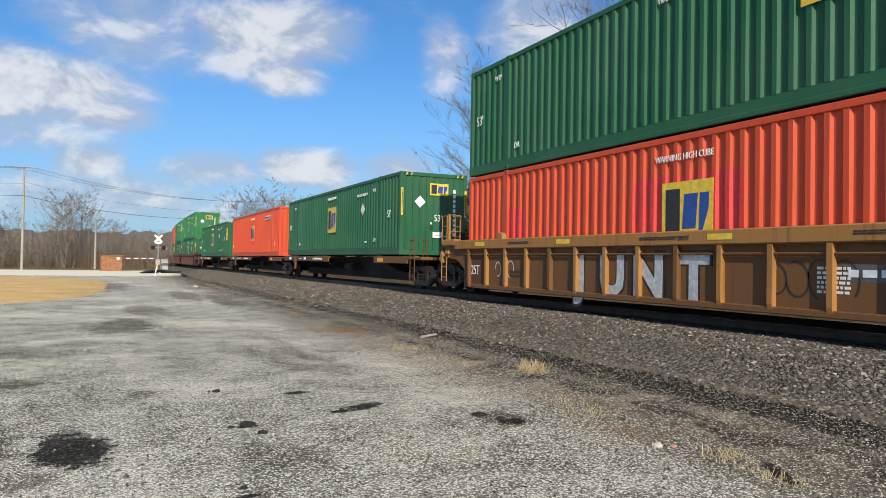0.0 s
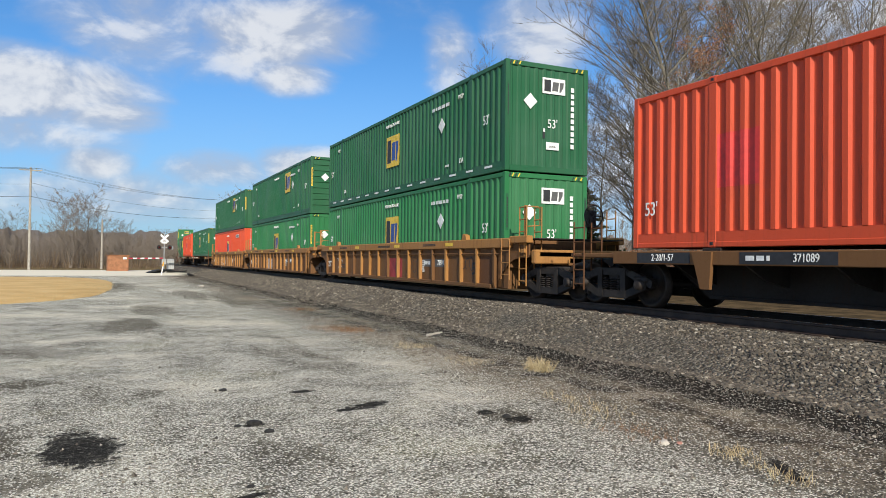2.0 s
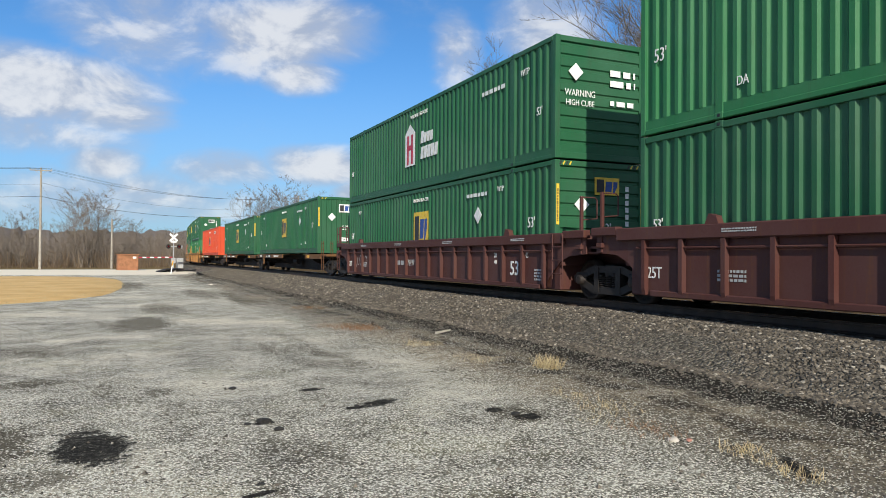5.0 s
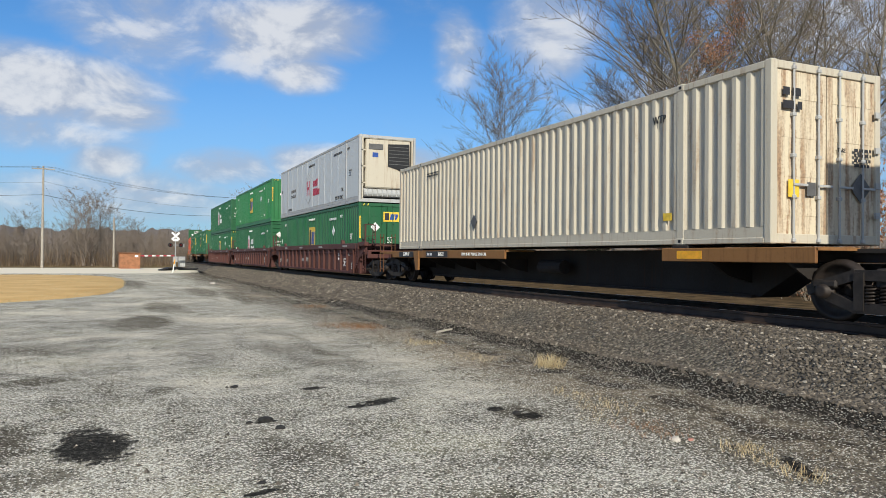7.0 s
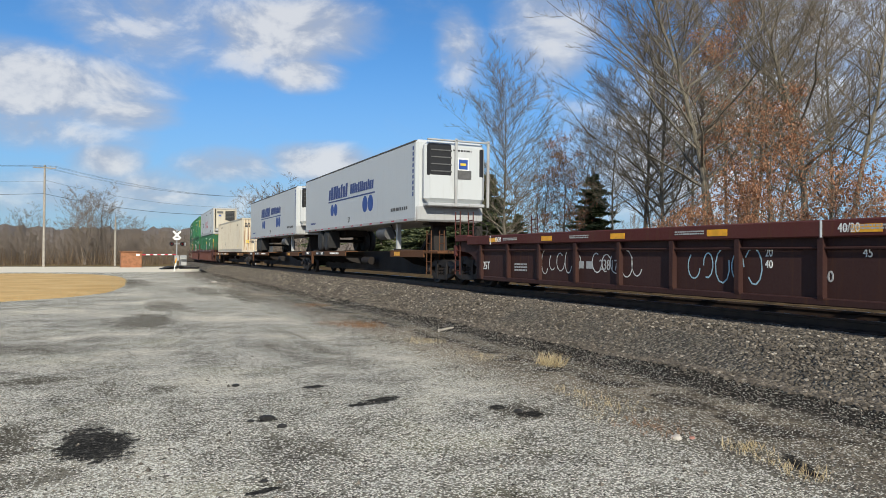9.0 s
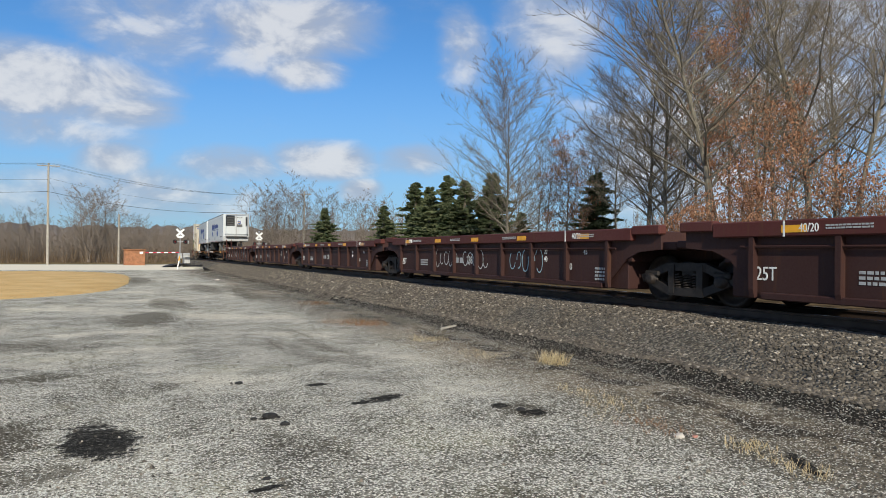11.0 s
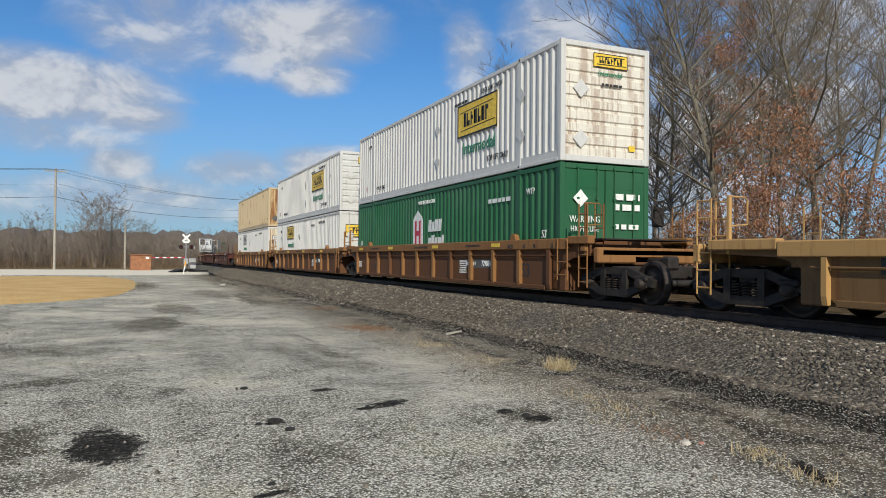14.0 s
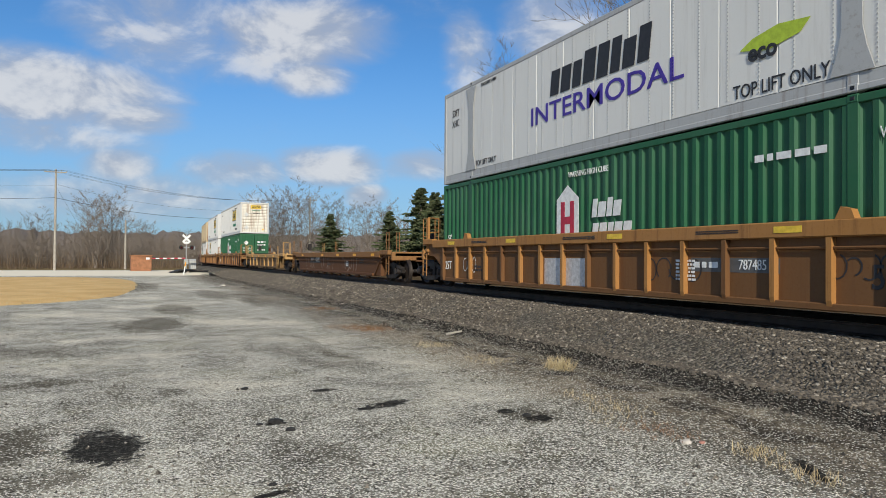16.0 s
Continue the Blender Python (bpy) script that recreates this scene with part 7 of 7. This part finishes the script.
def make_crossing():
    utility_pole(-8.9, 101.0, 12.9, ((12.55, 1.25),), "tall weathered timber utility pole with one crossarm")
    utility_pole(-0.9, 110.0, 7.2, (), "short bare timber pole beside the shed")
    utility_pole(27.7, 120.0, 12.4, ((11.9, 1.2),), "weathered timber utility pole beyond the track")
    for k in (-1.15, -0.6, 0.6, 1.15):
        wire((-8.9 + k, 100.9, 12.4), (27.7 + k, 119.9, 11.6), 1.6, 0.012)
        wire((-8.9 + k, 100.9, 12.4), (-60 + k, 92, 12.6), 1.2, 0.012)
    wire((-8.9, 100.9, 8.9), (27.7, 119.9, 9.6), 1.9, 0.03)
    wire((-8.9, 100.9, 8.9), (-60, 92, 8.6), 1.0, 0.03)
    wire((-8.9, 100.9, 10.6), (27.7, 119.9, 10.4), 1.9, 0.014)
    wire((-8.9, 100.9, 10.4), (-60, 92, 10.6), 1.0, 0.014)
    wire((-8.9, 100.9, 10.4), (-3.4, 101.5, 0.0), 0.0, 0.012)
    crossing_signal(6.05, 92.0, 4, True)
    crossing_signal(17.0, 101.0, 0, False)

    shed = thing("equipment_shed", "small orange-brown timber shed beside the road", "shed", at=pose(1.0, 97.5, fall(97) - 0.05, 0, 0, 4))
    part("wall", Shape().box(-1.2, 1.2, -0.8, 0.8, 0, 1.95, 0.02), SHED, shed)
    for k in range(5):
        part("batten", Shape().box(-1.18 + k * 0.57, -1.12 + k * 0.57, -0.83, -0.79, 0.02, 1.93), SHED, shed)
    part("roof", Shape().box(-1.32, 1.32, -0.95, 0.95, 1.95, 2.05, 0.02), SHED, shed)
    part("notice", Shape().box(0.55, 0.95, -0.845, -0.83, 1.5, 1.75), MARK_WHITE, shed)

    post = thing("marker_post", "leaning white marker post with an orange top", "post", at=pose(4.6, 73.5, fall(73.5), 0, 9, 0))
    part("shaft", Shape().box(-0.05, 0.05, -0.02, 0.02, -0.1, 0.85, 0.005), MARK_WHITE, post)
    part("orange_top", Shape().box(-0.052, 0.052, -0.022, 0.022, 0.85, 1.3, 0.005), MARK_ORANGE, post, "orange reflective top")
    # heap of black rubber sheets by the crossing
    rng = random.Random(11)
    heap = thing("rubber_heap", "heap of torn black rubber crossing panels", "debris", at=pose(6.0, 84.5, fall(84)))
    for k in range(12):
        x, y = rng.uniform(-1.9, 1.9), rng.uniform(-0.8, 0.8)
        part("rubber_panel", Shape().box(-0.7, 0.7, -0.3, 0.3, -0.05, 0.06, 0.03), BLACK, heap, at=pose(x, y, 0.1 + 0.3 * max(0, 1 - abs(x) / 2) * rng.random(), rng.uniform(-14, 14), rng.uniform(-14, 14), rng.uniform(0, 180)))
    bit = thing("rubber_scrap", "bent scrap of black rubber lying on gravel", "debris", at=pose(6.7, 67.0, fall(67) + 0.1))
    part("scrap", Shape().box(-0.4, 0.4, -0.15, 0.15, -0.08, 0.12, 0.05), BLACK, bit, at=pose(0, 0, 0.0, 12, 20, 30))


# ---------------------------------------------------------------- lawn, weeds and litter on the lot
def make_lot():
    m, t = material("dry winter lawn")
    co = place(t)
    n, f = noise_at(t, co, 0.5, 5.0, 0.6), noise_at(t, co, 9.0, 6.0, 0.75)
    c = mixed(t, ramp(t, n, 0.3, 0.7), (0.64, 0.40, 0.155, 1), (0.76, 0.52, 0.235, 1))
    c = mixed(t, maths(t, "MULTIPLY", ramp(t, f, 0.45, 0.75), 0.4), c, (0.36, 0.25, 0.10, 1))
    finish(t, c, 0.95, 0, f, 0.6, 0.03, 0.1)
    s, ring = Shape(), []
    k = 72
    for i in range(k):
        a = 2 * math.pi * i / k
        ca, sa = math.cos(a), math.sin(a)
        r = (abs(ca) ** 3 + abs(sa) ** 3) ** (-1 / 3) * (1 + 0.03 * noise.noise((ca * 3, sa * 3, 2)))
        ring.append((-10.0 + 10.2 * r * ca, 46.0 + 20.0 * r * sa))
    rows = [[(-10 + (x + 10) * q, 46 + (y - 46) * q) for x, y in ring] for q in (1.0, 0.99, 0.8, 0.5)]
    v = [(x, y, uneven(x, y) + (0.0, 0.05, 0.07, 0.08)[j]) for j, row in enumerate(rows) for x, y in row] + [(-10, 46, fall(46) + 0.09)]
    s.v = v
    s.f = [(j * k + i, j * k + (i + 1) % k, (j + 1) * k + (i + 1) % k, (j + 1) * k + i) for j in range(3) for i in range(k)] + [(3 * k + i, 3 * k + (i + 1) % k, 4 * k) for i in range(k)]
    lawn = part("lawn", s, m, smooth=True)
    tagged(lawn, "patch of dry straw-coloured winter lawn", "lawn", kind="structure")
    rng = random.Random(21)
    blades = Shape()
    for i in range(9000):
        a, q = rng.uniform(0, 6.283), rng.uniform(0.0, 1.0) ** 0.5
        ca, sa = math.cos(a), math.sin(a)
        r = (abs(ca) ** 3 + abs(sa) ** 3) ** (-1 / 3) * q
        x, y = -10 + 10.3 * r * ca, 46 + 20.1 * r * sa
        if x < -9 or (y > 50 and rng.random() < 0.6):
            continue
        z = uneven(x, y) + 0.03
        h = rng.uniform(0.03, 0.10)
        d = rng.uniform(0, 6.3)
        blades.add([(x - 0.012, y, z), (x + 0.012, y, z), (x + 0.05 * math.cos(d), y + 0.05 * math.sin(d), z + h)], [(0, 1, 2)])
    tagged(part("lawn_blades", raw_mesh(blades, "lawn_blades"), DRY_GRASS), "short dry blades of straw-coloured lawn grass", "grass", kind="stuff")

    def tuft(x, y, r, h, n, mat, label):
        sh = Shape()
        for i in range(n):
            a, q = rng.uniform(0, 6.3), r * rng.random() ** 0.7
            px, py = q * math.cos(a), q * math.sin(a) * 1.3
            lean = rng.uniform(0, 6.3)
            L = h * rng.uniform(0.4, 1.1)
            dx, dy = math.cos(lean) * L * 0.6, math.sin(lean) * L * 0.6
            w = rng.uniform(0.0015, 0.0035)
            sh.add([(px - w, py, 0), (px + w, py, 0), (px + dx * 0.5 + w, py + dy * 0.5, L * 0.62), (px + dx * 0.5 - w, py + dy * 0.5, L * 0.62), (px + dx, py + dy, L * rng.uniform(0.5, 0.95))], [(0, 1, 2, 3), (3, 2, 4)])
        ob = part("grass_tuft", raw_mesh(sh, "grass_tuft"), mat, at=pose(x, y, uneven(x, y) - 0.005))
        tagged(ob, label, "grass tuft", "weeds on the lot", "stuff")
    dry, rust = "small tuft of dry straw grass in cinders", "patch of rusty brown dead weeds"
    for x, y, r, h, n, mat in ((5.82, 8.95, 0.22, 0.26, 170, DRY_GRASS), (5.15, 12.2, 0.4, 0.10, 120, DRY_GRASS), (4.98, 15.5, 0.55, 0.16, 260, RUSTY_GRASS), (4.6, 16.4, 0.5, 0.10, 140, RUSTY_GRASS), (4.88, 4.45, 0.20, 0.11, 90, DRY_GRASS),
                               (4.7, 3.75, 0.15, 0.11, 60, DRY_GRASS), (4.65, 5.4, 0.35, 0.07, 120, RUSTY_GRASS), (4.8, 6.2, 0.35, 0.09, 90, DRY_GRASS), (4.95, 7.0, 0.3, 0.07, 70, DRY_GRASS), (5.3, 10.2, 0.4, 0.08, 90, DRY_GRASS),
                               (4.75, 4.1, 0.10, 0.08, 30, DRY_GRASS), (5.6, 22.5, 0.6, 0.10, 160, RUSTY_GRASS), (4.4, 5.9, 0.2, 0.05, 50, DRY_GRASS)):
        tuft(x, y, r, h, n, mat, rust if mat is RUSTY_GRASS else dry)
    clod = plain("black tar clod", (0.022, 0.021, 0.02), 0.85, 0, 0.4, 20)
    pale = plain("pale chalky stone", (0.55, 0.50, 0.44), 0.85, 0, 0.2, 20)

    def lump(x, y, size, mat, label, name="tar_clod"):
        bm = bmesh.new()
        bmesh.ops.create_icosphere(bm, subdivisions=2, radius=1)
        for p in bm.verts:
            p.co *= 1 + 0.35 * noise.noise(p.co * 1.7 + Vector((x * 9, y * 9, 0)))
            p.co = Vector((p.co.x * size, p.co.y * size * 0.8, p.co.z * size * 0.45))
        me = bpy.data.meshes.new(name)
        bm.to_mesh(me)
        bm.free()
        tagged(part(name, me, mat, at=pose(x, y, uneven(x, y) + size * 0.2)), label, "clod" if mat is clod else "stone", "lumps on the lot")
    for x, y, s in ((1.32, 7.12, 0.075), (1.40, 6.78, 0.05), (1.16, 7.1, 0.035), (1.30, 9.08, 0.05), (2.1, 8.63, 0.03), (0.95, 5.2, 0.03), (3.78, 6.42, 0.05), (2.4, 7.5, 0.03)):
        lump(x, y, s, clod, "black lump of old tar on the asphalt")
    lump(4.60, 5.0, 0.055, pale, "pale broken stone on the lot", "stone")
    lump(4.72, 4.93, 0.03, plain("pinkish brick crumb", (0.42, 0.20, 0.15), 0.85), "pinkish broken brick crumb on the lot", "stone")
    lump(4.92, 43.5, 0.16, pale, "pale broken stone beside the track", "stone")
    stick = Shape().tube((-0.22, -0.1, 0.03), (0.22, 0.12, 0.06), 0.03, 0.02, 6)
    tagged(part("wood_stick", stick, plain("bleached wood", (0.45, 0.41, 0.35), 0.8, 0, 0.2), at=pose(6.35, 13.85, uneven(6.35, 13.85))), "bleached piece of broken wood on cinders", "stick")
    # crumbs of pale stone and cinder
    crumbs, r2 = Shape(), random.Random(31)
    for i in range(9000):
        y = 3.2 + 16 * r2.random() ** 1.8
        x = r2.uniform(-2.5, 7.6) if r2.random() < 0.45 else r2.uniform(4.0, 7.8)
        w = r2.uniform(0.005, 0.016) * (1 if r2.random() < 0.9 else 1.7)
        z = uneven(x, y)
        a = r2.uniform(0, 6.3)
        pts = [(x + w * 1.2 * math.cos(a + k * 2.1), y + w * 1.2 * math.sin(a + k * 2.1), z - 0.002) for k in range(3)] + [(x + r2.gauss(0, w * 0.3), y, z + w * r2.uniform(0.7, 1.3))]
        crumbs.add(pts, [(0, 1, 3), (1, 2, 3), (2, 0, 3)])
    tagged(part("stone_crumbs", raw_mesh(crumbs, "stone_crumbs"), MATERIAL_STONE), "loose stone crumbs scattered over the lot", "gravel", kind="stuff")


def make_surroundings():
    make_crossing()
    make_trees()
    make_lot()


make_ground()
build_train()
make_surroundings()
make_track()
motions()
